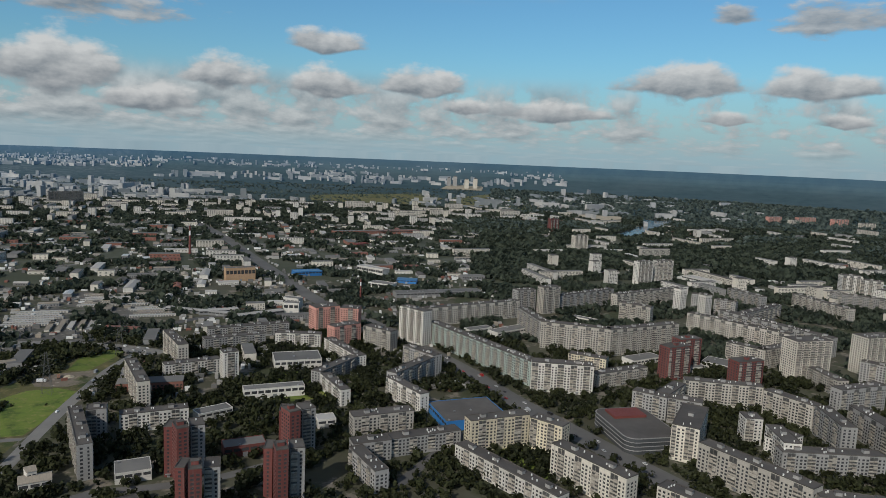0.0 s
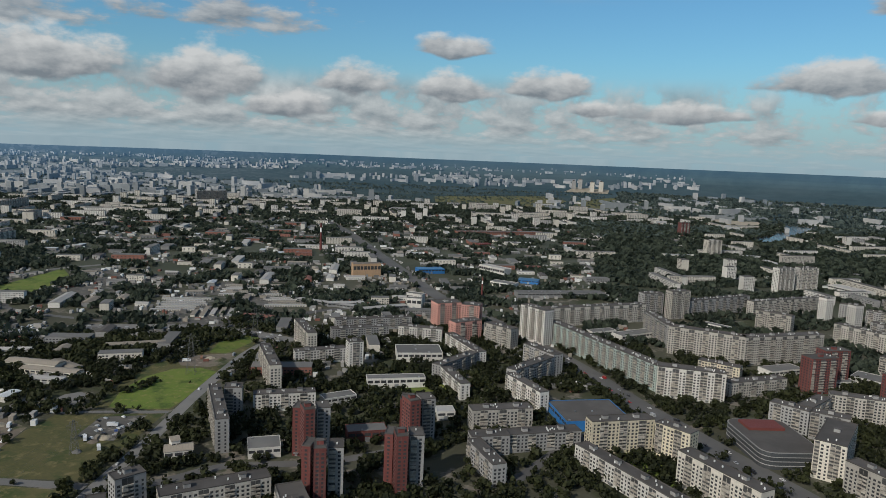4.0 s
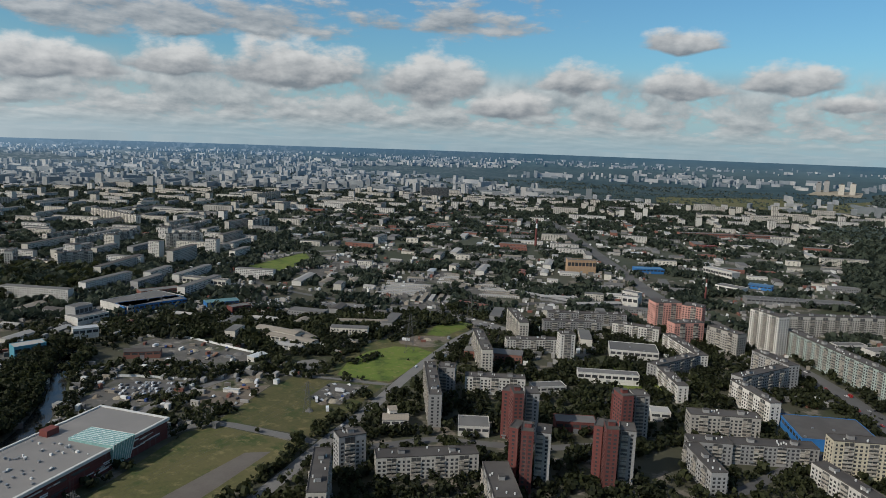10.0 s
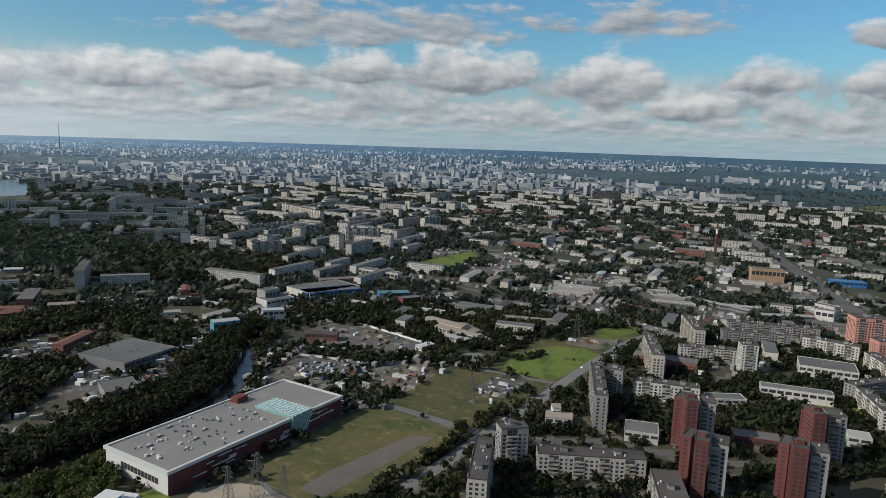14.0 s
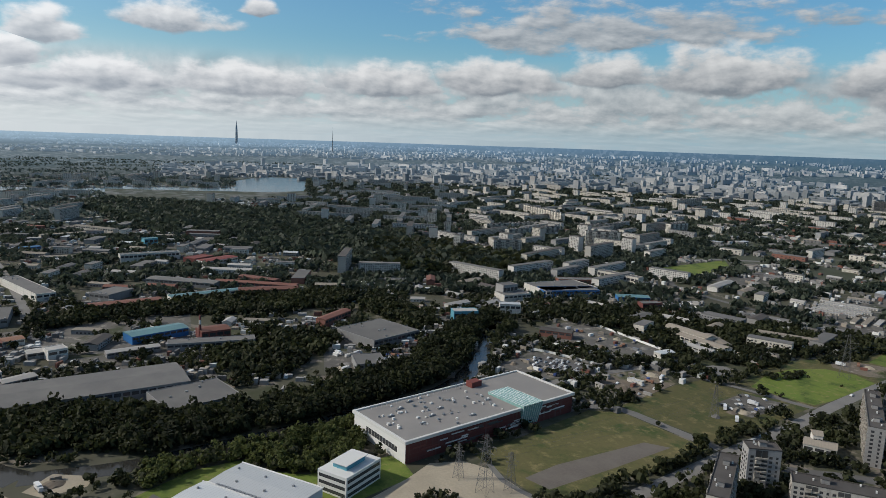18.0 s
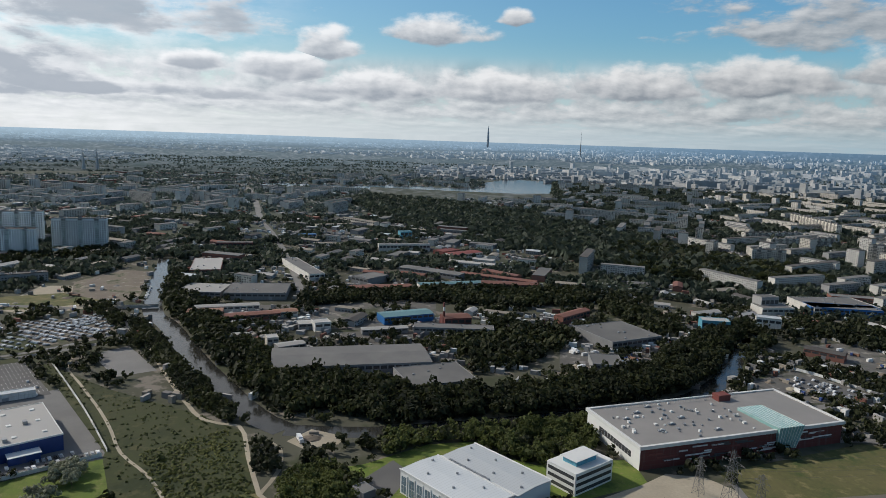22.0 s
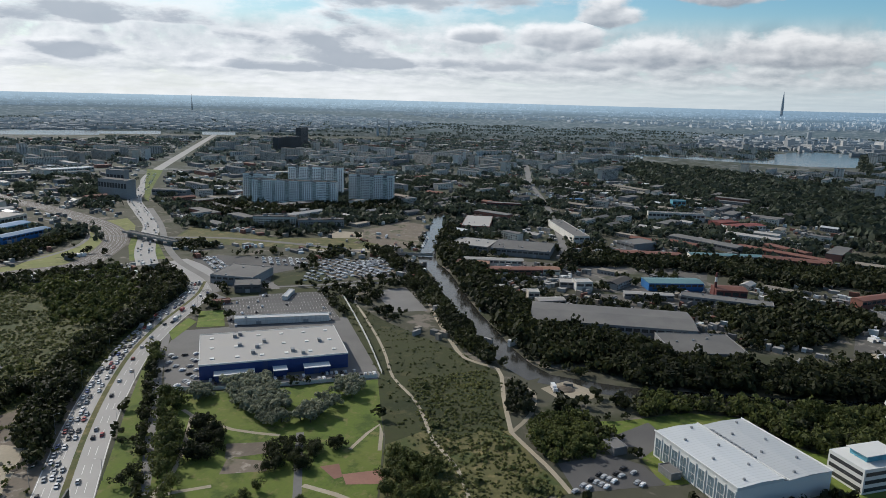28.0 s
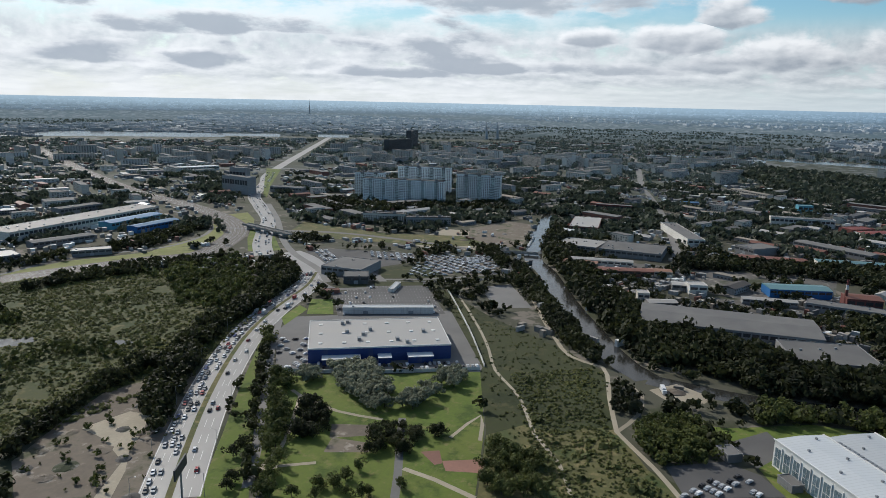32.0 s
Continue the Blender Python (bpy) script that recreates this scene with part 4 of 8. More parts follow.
def glass_centre(x, y, length, width, height, yaw):
    b = base("shopping_centre", x, y, yaw, "dark glazed shopping centre with a dull red roof", "shopping centre")
    l, w = length / 2, width / 2
    def rounded(g):
        pts = []
        for cx, cy, a0 in ((l - 10, w - 10, 0), (-l + 10, w - 10, 90), (-l + 10, -w + 10, 180), (l - 10, -w + 10, 270)):
            pts += [(cx + (10 + g) * math.cos(radians(a0 + a)), cy + (10 + g) * math.sin(radians(a0 + a))) for a in (0, 22, 45, 68, 90)]
        return pts
    for f in range(4):
        s = Shape()
        s.prism(rounded(0), f * 3.5, f * 3.5 + 3.0)
        part("glazing", s, WALL["dark"], b, "band of dark glass")
        e = Shape()
        e.prism(rounded(0.5), f * 3.5 + 3.003, f * 3.5 + 3.497)
        part("floor_band", e, WALL["grey"], b, "grey floor band")
    r = Shape()
    r.box(l * 0.25, -w * 0.62, 14, l * 0.8, w * 0.62, 16.4)
    part("upper_roof", r, ROOF["red"], b, "dull red upper roof")
    r = Shape()
    r.prism(rounded(-0.6), 14, 14.2)
    part("roof", r, BITUMEN, b)
    mark(outline(x, y, length, width, yaw, 4), BUILT)


# ---- smaller things ----
def pylon(x, y, height, yaw, label="grey lattice power line pylon"):
    b = base("power_pylon", x, y, yaw, label, "pylon")
    w0, w1 = height * 0.11, height * 0.018
    s = Shape()
    corner = lambda i, t: (((w0 + (w1 - w0) * t) * (1 if i in (0, 3) else -1)), ((w0 + (w1 - w0) * t) * (1 if i < 2 else -1)), height * t)
    for i in range(4):
        s.rod(corner(i, 0), corner(i, 1), 0.11)
        for k in range(9):
            t0, t1 = (k / 9) ** 0.8, ((k + 1) / 9) ** 0.8
            s.rod(corner(i, t0), corner((i + 1) % 4, t1), 0.07)
            s.rod(corner((i + 1) % 4, t0), corner(i, t1), 0.07)
    part("mast", s, DULLSTEEL, b)
    for k, (t, n) in enumerate(((0.70, 0.16), (0.82, 0.20), (0.93, 0.11))):
        a = Shape()
        for side in (-1, 1):
            a.rod((side * w1, 0, height * t + 1.2), (side * height * n, 0, height * t), 0.1)
            a.rod((side * w1, 0.3, height * t - 0.8), (side * height * n, 0, height * t), 0.1)
            a.rod((side * height * n * 0.95, 0, height * t), (side * height * n * 0.95, 0, height * t - 2.0), 0.08)
        part("cross_arm", a, DULLSTEEL, b)
    return b


def street_lamp(x, y, yaw, height=11):
    b = base("street_lamp", x, y, yaw, "tall grey street lamp beside the road", "street lamp", "lamps along the highway")
    s = Shape()
    s.rod((0, 0, 0), (0, 0, height), 0.11, 6, 0.07)
    part("pole", s, STEEL, b)
    s = Shape()
    s.rod((0, 0, height), (2.4, 0, height + 0.5), 0.05)
    arm = part("arm", s, STEEL, b)
    s = Shape()
    s.box(2.2, -0.18, height + 0.42, 3.0, 0.18, height + 0.56)
    part("lamp_head", s, PAINT, arm)


CAR = {}


def car(x, y, yaw, colour=None, van=False, z=0.12):
    """Body, cabin glass and four wheels."""
    c = int(rng.choice(5, p=(0.34, 0.26, 0.26, 0.07, 0.07))) if colour is None else colour
    names = ("white", "black", "silver", "red", "blue")
    b = base("van" if van else "car", x, y, yaw, f"{names[c]} {'delivery van' if van else 'passenger car'} on the road", "van" if van else "car", z=z)
    if (c, van) not in CAR:
        s = Shape()
        if van:
            s.box(-3.2, -1.05, 0.35, 1.6, 1.05, 2.7)
            s.box(1.6, -1.0, 0.35, 2.9, 1.0, 1.9)
        else:
            side = [(-2.2, 0.35), (2.2, 0.35), (2.25, 0.75), (1.2, 0.95), (0.55, 1.45), (-1.3, 1.48), (-2.1, 1.0), (-2.25, 0.8)]
            n = len(side)
            s.v = [(a, -0.88 * (1 if h < 1.2 else 0.8), h) for a, h in side] + [(a, 0.88 * (1 if h < 1.2 else 0.8), h) for a, h in side]
            s.f = [tuple(range(n)), tuple(range(2 * n - 1, n - 1, -1))] + [(i + n, (i + 1) % n + n, (i + 1) % n, i) for i in range(n)]
        g = Shape()
        if van:
            g.box(1.7, -1.03, 1.2, 2.6, 1.03, 1.8)
        else:
            g.v = [(1.12, -0.78, 0.99), (1.12, 0.78, 0.99), (0.58, 0.68, 1.42), (0.58, -0.68, 1.42), (-2.0, -0.78, 1.06), (-2.0, 0.78, 1.06), (-1.38, 0.68, 1.46), (-1.38, -0.68, 1.46),
                   (0.9, -0.885, 1.0), (-1.7, -0.885, 1.0), (-1.2, -0.73, 1.4), (0.45, -0.73, 1.4), (0.9, 0.885, 1.0), (-1.7, 0.885, 1.0), (-1.2, 0.73, 1.4), (0.45, 0.73, 1.4)]
            g.v = [(a * 1.012, e * 1.012, h + 0.02) for a, e, h in g.v]
            g.f = [(0, 1, 2, 3), (5, 4, 7, 6), (8, 11, 10, 9), (12, 13, 14, 15)]
        wheel = Shape()
        wheel.rod((0, -0.1, 0), (0, 0.1, 0), 0.33, 8)
        CAR[c, van] = s.mesh("body", CARS[c]), g.mesh("glass", GLASS), wheel.mesh("wheel", RUBBER)
    body, glass, wheel = CAR[c, van]
    for name, me in (("body", body), ("glass", glass)):
        new(name, me).parent = b
    for u, v in ((1.4, 0.82), (1.4, -0.82), (-1.35, 0.82), (-1.35, -0.82)):
        o = new("wheel", wheel)
        o.parent = b
        o.location = (u, v, 0.33)
    return b


def car_crowd(name, places, label):
    """Parked cars too many to count, in one mesh of simple bodies with cabins; one mesh a colour."""
    for c in range(4):
        s = Shape()
        for i, (x, y, yaw, z) in enumerate(places):
            if i % 4 != c:
                continue
            m = pose(x, y, z, 0, 0, yaw)
            s.box(-2.2, -0.88, 0.25, 2.2, 0.88, 0.85, m)
            s.box(-1.6, -0.75, 0.85, 0.8, 0.75, 1.45, m)
        if s.v:
            tagged(new(name, s.mesh(name, CARS[(0, 1, 2, 2)[c]])), label, "cars", kind="stuff")


def chimney(x, y, height, r, label):
    b = base("chimney", x, y, 0, label, "chimney")
    n = 6
    for i in range(n):
        s = Shape()
        k0, k1 = 1 - 0.45 * i / n, 1 - 0.45 * (i + 1) / n
        s.rod((0, 0, height * i / n), (0, 0, height * (i + 1) / n), r * k0, 12, r * k1)
        part("shaft_section", s, WALL["red"] if i % 2 or i < 3 else PAINT, b)


def garage_row(x, y, length, yaw):
    """A row of lock-up garages with steel doors."""
    b = base("garage_row", x, y, yaw, "long low row of lock-up garages with felt roofs", "garages", "rows of garages")
    l = length / 2
    s = Shape()
    s.box(-l, -3, -0.2, l, 3, 2.5)
    part("wall", s, WALL["cream"], b)
    s = Shape()
    s.box(-l - 0.2, -3.2, 2.5, l + 0.2, 3.2, 2.75)
    part("roof", s, ROOF["pale"] if int(x) % 2 else ROOF["tan"], b)
    s = Shape()
    for i in range(int(length / 3.6)):
        u = -l + (i + 0.5) * 3.6
        for side in (-1, 1):
            s.box(u - 1.3, side * 3.04 - 0.02, 0, u + 1.3, side * 3.04 + 0.02, 2.1)
    part("door_grid", s, WALL["shed"], b, "grey steel doors", "stuff")
    mark(outline(x, y, length, 6, yaw, 2), BUILT)


def bridge(x0, y0, x1, y1, width, height, label):
    """A flat bridge on piers with parapets."""
    dx, dy = x1 - x0, y1 - y0
    length = math.hypot(dx, dy)
    b = base("bridge", (x0 + x1) / 2, (y0 + y1) / 2, math.degrees(math.atan2(dy, dx)), label, "bridge")
    s = Shape()
    s.box(-length / 2, -width / 2, height - 1.2, length / 2, width / 2, height)
    part("deck", s, WALL["grey"], b)
    s = Shape()
    s.box(-length / 2, -width / 2 + 1.0, height + 0.004, length / 2, width / 2 - 1.0, height + 0.08)
    part("roadway", s, ASPHALT, b)
    for side in (-1, 1):
        s = Shape()
        s.box(-length / 2, side * (width / 2 - 0.3) - 0.2, height + 0.003, length / 2, side * (width / 2 - 0.3) + 0.2, height + 1.1)
        part("parapet", s, LOGGIA, b)
    for i in range(max(2, int(length / 18))):
        u = -length / 2 + (i + 0.5) * length / max(2, int(length / 18))
        s = Shape()
        s.box(u - 0.7, -width / 2 + 1.2, -1, u + 0.7, width / 2 - 1.2, height - 1.2)
        part("pier", s, WALL["grey"], b)
    return b


def concrete_fence(pts, label="pale concrete panel fence round the yard"):
    """A panel fence along a line, each panel a part."""
    b = base("concrete_fence", 0, 0, 0, label, "fence")
    way = smooth_line(pts, 6.0)
    for i in range(len(way) - 1):
        s = Shape()
        a, e = way[i], way[i + 1]
        yaw = math.degrees(math.atan2(e.y - a.y, e.x - a.x))
        s.box(0, -0.08, -0.1, (e - a).length - 0.12, 0.08, 2.4, pose(a.x, a.y, 0, 0, 0, yaw))
        part("panel", s, PAINT, b)


def truck(x, y, yaw, kind):
    b = base("truck", x, y, yaw, ("white box lorry parked in the yard", "flatbed lorry with a pale load", "orange tipper lorry in the yard")[kind], "truck", "lorries in the yards")
    s = Shape()
    s.box(2.2, -1.2, 0.6, 4.2, 1.2, 2.9)
    part("cab", s, (CARS[0], CARS[4], ROOF["orange"])[kind], b)
    s = Shape()
    s.box(-4.2, -1.25, 0.9, 2.0, 1.25, (3.6, 1.5, 2.2)[kind])
    part("cargo_box", s, (CARS[0], ROOF["tan"], ROOF["orange"])[kind], b)
    for u in (3.2, -1.8, -3.2):
        for v in (-1.0, 1.0):
            w = Shape()
            w.rod((u, v - 0.15, 0.5), (u, v + 0.15, 0.5), 0.5, 8)
            part("wheel", w, RUBBER, b)


def container(x, y, yaw, mat, label):
    b = base("shipping_container", x, y, yaw, label, "container", "containers in the yards")
    s = Shape()
    s.box(-3.0, -1.2, 0.0, 3.0, 1.2, 2.6)
    part("body", s, mat, b)
    s = Shape()
    s.box(3.0, -1.1, 0.15, 3.06, 1.1, 2.45)
    part("door", s, STEEL, b)


def heap(x, y, r, h, mat, label):
    """A heap of rubble or sand."""
    s = Shape()
    n, rings = 14, 5
    rows = []
    for j in range(rings):
        t = j / (rings - 1)
        rows.append([(x + r * (1 - t) * math.cos(6.283 * i / n) * rng.uniform(0.85, 1.15), y + r * (1 - t) * math.sin(6.283 * i / n) * rng.uniform(0.85, 1.15),
                      h * (1 - (1 - t) ** 1.4) * rng.uniform(0.85, 1.1) - (0.2 if j == 0 else 0)) for i in range(n)])
    for j in range(rings - 1):
        for i in range(n):
            s.quad(rows[j][i], rows[j][(i + 1) % n], rows[j + 1][(i + 1) % n], rows[j + 1][i])
    tagged(new("earth_mound", s.mesh("earth_mound", mat)), label, "heap")


# ---- river, roads and open ground ----
strip('river', [(-1071, -229), (-921, -205), (-761, -175), (-701, -146), (-640, -120), (-581, -95), (-534, -72), (-491, -51), (-462, -33), (-446, -18)], 20, WATER, 0.06, 'still dark river between wooded banks', 'river', code=RIVER, grow=2)
strip('river', [(-446, -18), (-439, 31), (-441, 68), (-447, 115), (-454, 161), (-466, 222), (-479, 276), (-512, 322), (-552, 358), (-597, 394), (-636, 440), (-621, 417)], 17, WATER, 0.055, 'still dark river bend below wooded banks', 'river', code=RIVER, grow=1)
strip('road', [(-220, -194), (-255, -216), (-302, -244), (-355, -272), (-411, -297), (-472, -316), (-544, -332), (-591, -351), (-633, -389), (-657, -427)], 27, HIGHWAY_TOP, 0.1, 'pale asphalt highway crowded with cars', 'road')
strip('road', [(-630, -441), (-684, -483), (-762, -534), (-825, -574), (-918, -657), (-1021, -744), (-1167, -828), (-1353, -944), (-1904, -1212), (-3120, -1797)], 22, HIGHWAY_TOP, 0.12, 'pale city avenue running to the horizon', 'road', grow=22)
strip('road', [(192, 490), (157, 545), (121, 606), (77, 679), (27, 777), (-36, 877), (-93, 968), (-193, 1102), (-290, 1287), (-424, 1544), (-572, 1836), (-746, 2145)], 26, ASPHALT, 0.09, 'wide asphalt avenue between apartment blocks', 'road')
strip('road', [(-24, 480), (18, 565), (72, 632), (103, 658)], 9, ASPHALT, 0.08, 'side street', 'road')
strip('road', [(-282, 294), (-289, 343), (-300, 408), (-309, 476), (-323, 553), (-334, 628), (-343, 712), (-340, 782)], 11, PALEROAD, 0.09, 'grey road beside the green field', 'road')
strip('road', [(-404, 332), (-403, 364), (-389, 384), (-348, 391), (-305, 397)], 9, PALEROAD, 0.085, 'grey service road', 'road')
strip('road', [(-298, 392), (-263, 415), (-234, 448), (-195, 463), (-158, 479), (-108, 519)], 10, ASPHALT, 0.07, 'asphalt street behind the blocks', 'road')
strip('road', [(-440, 494), (-428, 499), (-379, 518), (-327, 532)], 5, PALEROAD, 0.07, 'pale lane', 'road')
strip('road', [(-446, 345), (-459, 374), (-462, 405), (-460, 456), (-460, 529)], 8, PALEROAD, 0.07, 'dusty lane', 'road')
strip('road', [(-352, 240), (-330, 236), (-305, 241), (-284, 250)], 4, PALEROAD, 0.085, 'narrow lane past the field', 'road')
strip('road', [(-1525, -139), (-1365, -105), (-1205, -76), (-1034, -50), (-887, -30), (-815, -25)], 10, PALEROAD, 0.07, 'straight street through the works', 'road')
strip('road', [(-2543, -311), (-2231, -235), (-1525, -139)], 14, PALEROAD, 0.07, 'straight street to the bridge', 'road')
strip('road', [(-752, 1075), (-771, 964), (-749, 821), (-610, 791), (-535, 802)], 9, ASPHALT, 0.07, 'road by the market', 'road')
strip('road', [(-790, 560), (-730, 620), (-679, 667), (-635, 714), (-582, 754), (-509, 784), (-450, 799), (-365, 794), (-315, 778)], 24, PALEROAD, 0.075, 'wide grey boulevard', 'road')
strip('road', [(-450, 799), (-390, 850), (-331, 951), (-220, 1026)], 14, ASPHALT, 0.07, 'asphalt road to the avenue', 'road')
strip('road', [(-890, 800), (-885, 874), (-887, 941), (-891, 1060), (-864, 1123), (-813, 1196), (-700, 1330)], 14, PALEROAD, 0.08, 'grey road on the embankment', 'road')
strip('dirt_track', [(-291, -35), (-319, -47), (-343, -65), (-367, -76), (-391, -89), (-420, -111), (-453, -126), (-485, -142), (-538, -172), (-580, -196), (-612, -199)], 2.0, TRACK, 0.07, 'pale footpath worn across the meadow', 'path')
strip('dirt_track', [(-311, 9), (-333, -4), (-351, -17), (-364, -26), (-384, -31), (-410, -37), (-442, -43), (-455, -48)], 2.7, TRACK, 0.075, 'sandy track beside the river', 'path')
strip('dirt_track', [(-455, -48), (-466, -72), (-497, -89), (-547, -112), (-646, -154), (-707, -189), (-787, -223)], 3.2, TRACK, 0.072, 'sandy riverside track', 'path')
strip('dirt_track', [(-364, -26), (-390, -18), (-419, -19), (-429, -26)], 2.6, TRACK, 0.07, 'sandy track', 'path')
strip('dirt_track', [(-213, -200), (-232, -212), (-269, -236), (-300, -258), (-330, -277)], 5, DIRT, 0.08, 'rutted brown site track', 'path')
strip('footpath', [(-241, -169), (-269, -185), (-300, -205), (-347, -234), (-389, -261), (-455, -299)], 5, PALEROAD, 0.075, 'straight paved path beside the highway', 'path')
strip('footpath', [(-255, -174), (-263, -166), (-272, -153)], 2.5, TRACK, 0.09, 'park path', 'path')
strip('footpath', [(-260, -106), (-278, -113), (-308, -126), (-332, -136)], 4, PALEROAD, 0.09, 'park path', 'path')
strip('footpath', [(-284, -113), (-281, -96), (-274, -74)], 3, TRACK, 0.095, 'park path', 'path')
strip('footpath', [(-339, -211), (-334, -202), (-325, -172), (-326, -145)], 2.5, TRACK, 0.09, 'park path', 'path')
strip('footpath', [(-334, -202), (-307, -189), (-279, -177), (-255, -174)], 2.2, TRACK, 0.085, 'park path', 'path')
strip('footpath', [(-325, -89), (-353, -98), (-322, -104)], 2, TRACK, 0.085, 'park path', 'path')
patch('verge', [(-225, -183), (-276, -211), (-333, -243), (-405, -281), (-435, -292), (-371, -250), (-312, -213), (-250, -174), (-234, -163)], LAWN, 0.06, 'mown green verge beside the highway', 'grass')
patch('lawn', [(-354, -236), (-386, -167), (-416, -120), (-338, -91), (-274, -74), (-237, -157), (-256, -175)], LAWN, 0.05, 'sunlit green park lawn', 'grass')
patch('lawn', [(-506, -304), (-515, -287), (-478, -265), (-469, -284)], LAWN, 0.16, 'small sunlit lawn', 'grass')
patch('meadow', [(-577, -203), (-528, -150), (-476, -78), (-446, -44), (-367, -27), (-331, -7), (-315, 19), (-274, -73), (-338, -90), (-411, -119), (-590, -219)], DARKMEADOW, 0.03, 'rough green meadow beside the river, cloud shade in its colour', 'meadow')
patch('meadow', [(-332, -88), (-352, -73), (-347, -53), (-363, -42), (-367, -27), (-331, -7), (-311, 10), (-274, -73)], MEADOW, 0.045, 'scrubby yellow-green meadow', 'meadow')
patch('meadow', [(-429, -581), (-534, -521), (-545, -399), (-565, -361), (-468, -324), (-384, -296), (-302, -270), (-278, -287), (-219, -295)], WASTE_GRASS, 0.04, 'overgrown yellow-green wasteland', 'meadow', code=WOOD)
patch('building_ground', [(-192, -250), (-215, -282), (-250, -295), (-290, -306), (-335, -292), (-335, -275), (-269, -231), (-222, -202), (-206, -196)], DIRT, 0.05, 'bare brown building ground', 'earth')
patch('pond', [(-327, -443), (-340, -426), (-336, -416), (-323, -420), (-316, -428)], WATER, 0.07, 'small bright pond in the wasteland', 'pond', code=RIVER)
patch('pond', [(-357, -376), (-365, -358), (-358, -354), (-351, -367)], WATER, 0.07, 'small bright pond in the wasteland', 'pond', code=RIVER)
patch('car_park', [(-475, -259), (-530, -297), (-571, -279), (-603, -239), (-519, -185)], ASPHALT, 0.1, 'large asphalt car park behind the store', 'car park', code=ROAD)
patch('forecourt', [(-357, -235), (-420, -279), (-459, -291), (-465, -280), (-529, -184), (-421, -120), (-413, -119)], PALEROAD, 0.09, 'pale paved yard round the store', 'car park', code=ROAD)
patch('car_park', [(-611, -187), (-634, -164), (-567, -125), (-553, -153)], PALEROAD, 0.08, 'small grey parking ground by the river', 'car park', code=ROAD)
patch('car_park', [(-337, 1), (-312, 11), (-331, 53), (-347, 43), (-354, 27)], ASPHALT, 0.08, 'asphalt car park full of cars', 'car park', code=ROAD)
patch('lawn', [(-388, 19), (-418, 72), (-420, 104), (-399, 103), (-376, 52), (-335, 64), (-330, 52), (-374, 34)], LAWN, 0.07, 'green lawn round the white works', 'grass')
patch('car_park', [(-375, 28), (-398, 48), (-379, 58), (-365, 49), (-353, 42)], ASPHALT, 0.11, 'marked parking bays', 'car park', code=ROAD)
patch('lawn', [(-391, 15), (-399, 54), (-410, 96), (-385, 132), (-388, 193), (-357, 190), (-343, 145)], LAWN, 0.055, 'green lawn round the white works', 'grass')
patch('sandy_plot', [(-335, 140), (-344, 157), (-356, 185), (-368, 206), (-362, 227), (-346, 237), (-305, 241), (-300, 215), (-312, 175)], TRACK, 0.06, 'bare sandy plot', 'earth')
patch('meadow', [(-366, 238), (-397, 359), (-383, 381), (-308, 390), (-303, 330), (-298, 257), (-305, 243)], MEADOW, 0.05, 'sunlit rough grass field', 'meadow')
patch('car_park', [(-327, 250), (-333, 279), (-335, 356), (-321, 367), (-314, 309), (-309, 255)], BALLAST, 0.08, 'cracked unused parking ground', 'car park', code=ROAD)
patch('meadow', [(-405, 369), (-395, 392), (-399, 415), (-411, 466), (-412, 500), (-328, 529), (-318, 452), (-312, 404), (-349, 397), (-391, 389)], MEADOW, 0.045, 'rough brown-green field', 'meadow')
patch('meadow', [(-392, 524), (-420, 620), (-405, 693), (-391, 763), (-361, 794), (-347, 735), (-336, 611), (-328, 536)], MEADOW, 0.05, 'rough yellow-green field', 'meadow')
patch('lawn', [(-382, 528), (-398, 570), (-400, 610), (-388, 640), (-364, 652), (-342, 645), (-336, 600), (-331, 564), (-331, 540), (-355, 532)], LAWN, 0.06, 'bright green field', 'grass')
patch('yard', [(-516, 353), (-541, 414), (-477, 440), (-466, 405), (-468, 367), (-490, 345)], YARD, 0.04, 'dusty yard with rubble and lorries', 'yard')
patch('yard', [(-611, 465), (-620, 536), (-496, 535), (-470, 500), (-481, 480), (-549, 448)], YARD, 0.042, 'dusty yard with rubble and lorries', 'yard')
patch('yard', [(-448, 415), (-456, 451), (-445, 482), (-414, 472), (-400, 418), (-425, 400)], DIRT, 0.06, 'bare brown yard with lorries', 'yard')
patch('car_park', [(-526, 403), (-477, 436), (-466, 405), (-504, 383)], ASPHALT, 0.08, 'asphalt car park beside the yards', 'car park')
patch('sandy_pad', [(-431, 521), (-438, 532), (-438, 545), (-429, 555), (-418, 550), (-412, 535), (-414, 522)], PALEROAD, 0.09, 'round pale paved ground', 'yard')
patch('yard', [(-366, 461), (-374, 507), (-340, 521), (-334, 467)], YARD, 0.07, 'dusty parking ground with vans', 'yard')
patch('meadow', [(-854, 908), (-875, 1095), (-802, 1021), (-772, 876)], LAWN, 0.05, 'yellow-green embankment', 'grass')
patch('yard', [(-576, 959), (-551, 1261), (-432, 1063), (-385, 815), (-483, 750)], YARD, 0.035, 'dusty market yard with sheds', 'yard', code=0)
patch('yard', [(-827, 968), (-834, 1126), (-660, 1096), (-606, 938), (-692, 876)], YARD, 0.035, 'dusty plot', 'yard', code=0)
patch('courtyard', [(51, 559), (96, 576), (109, 512), (86, 501), (63, 533)], LAWN, 0.05, 'green courtyard lawn', 'grass', code=0)
patch('lawn', [(-163, 729), (-129, 744), (-93, 667), (-132, 643), (-200, 653), (-179, 699)], LAWN, 0.045, 'yard lawn', 'grass', code=0)
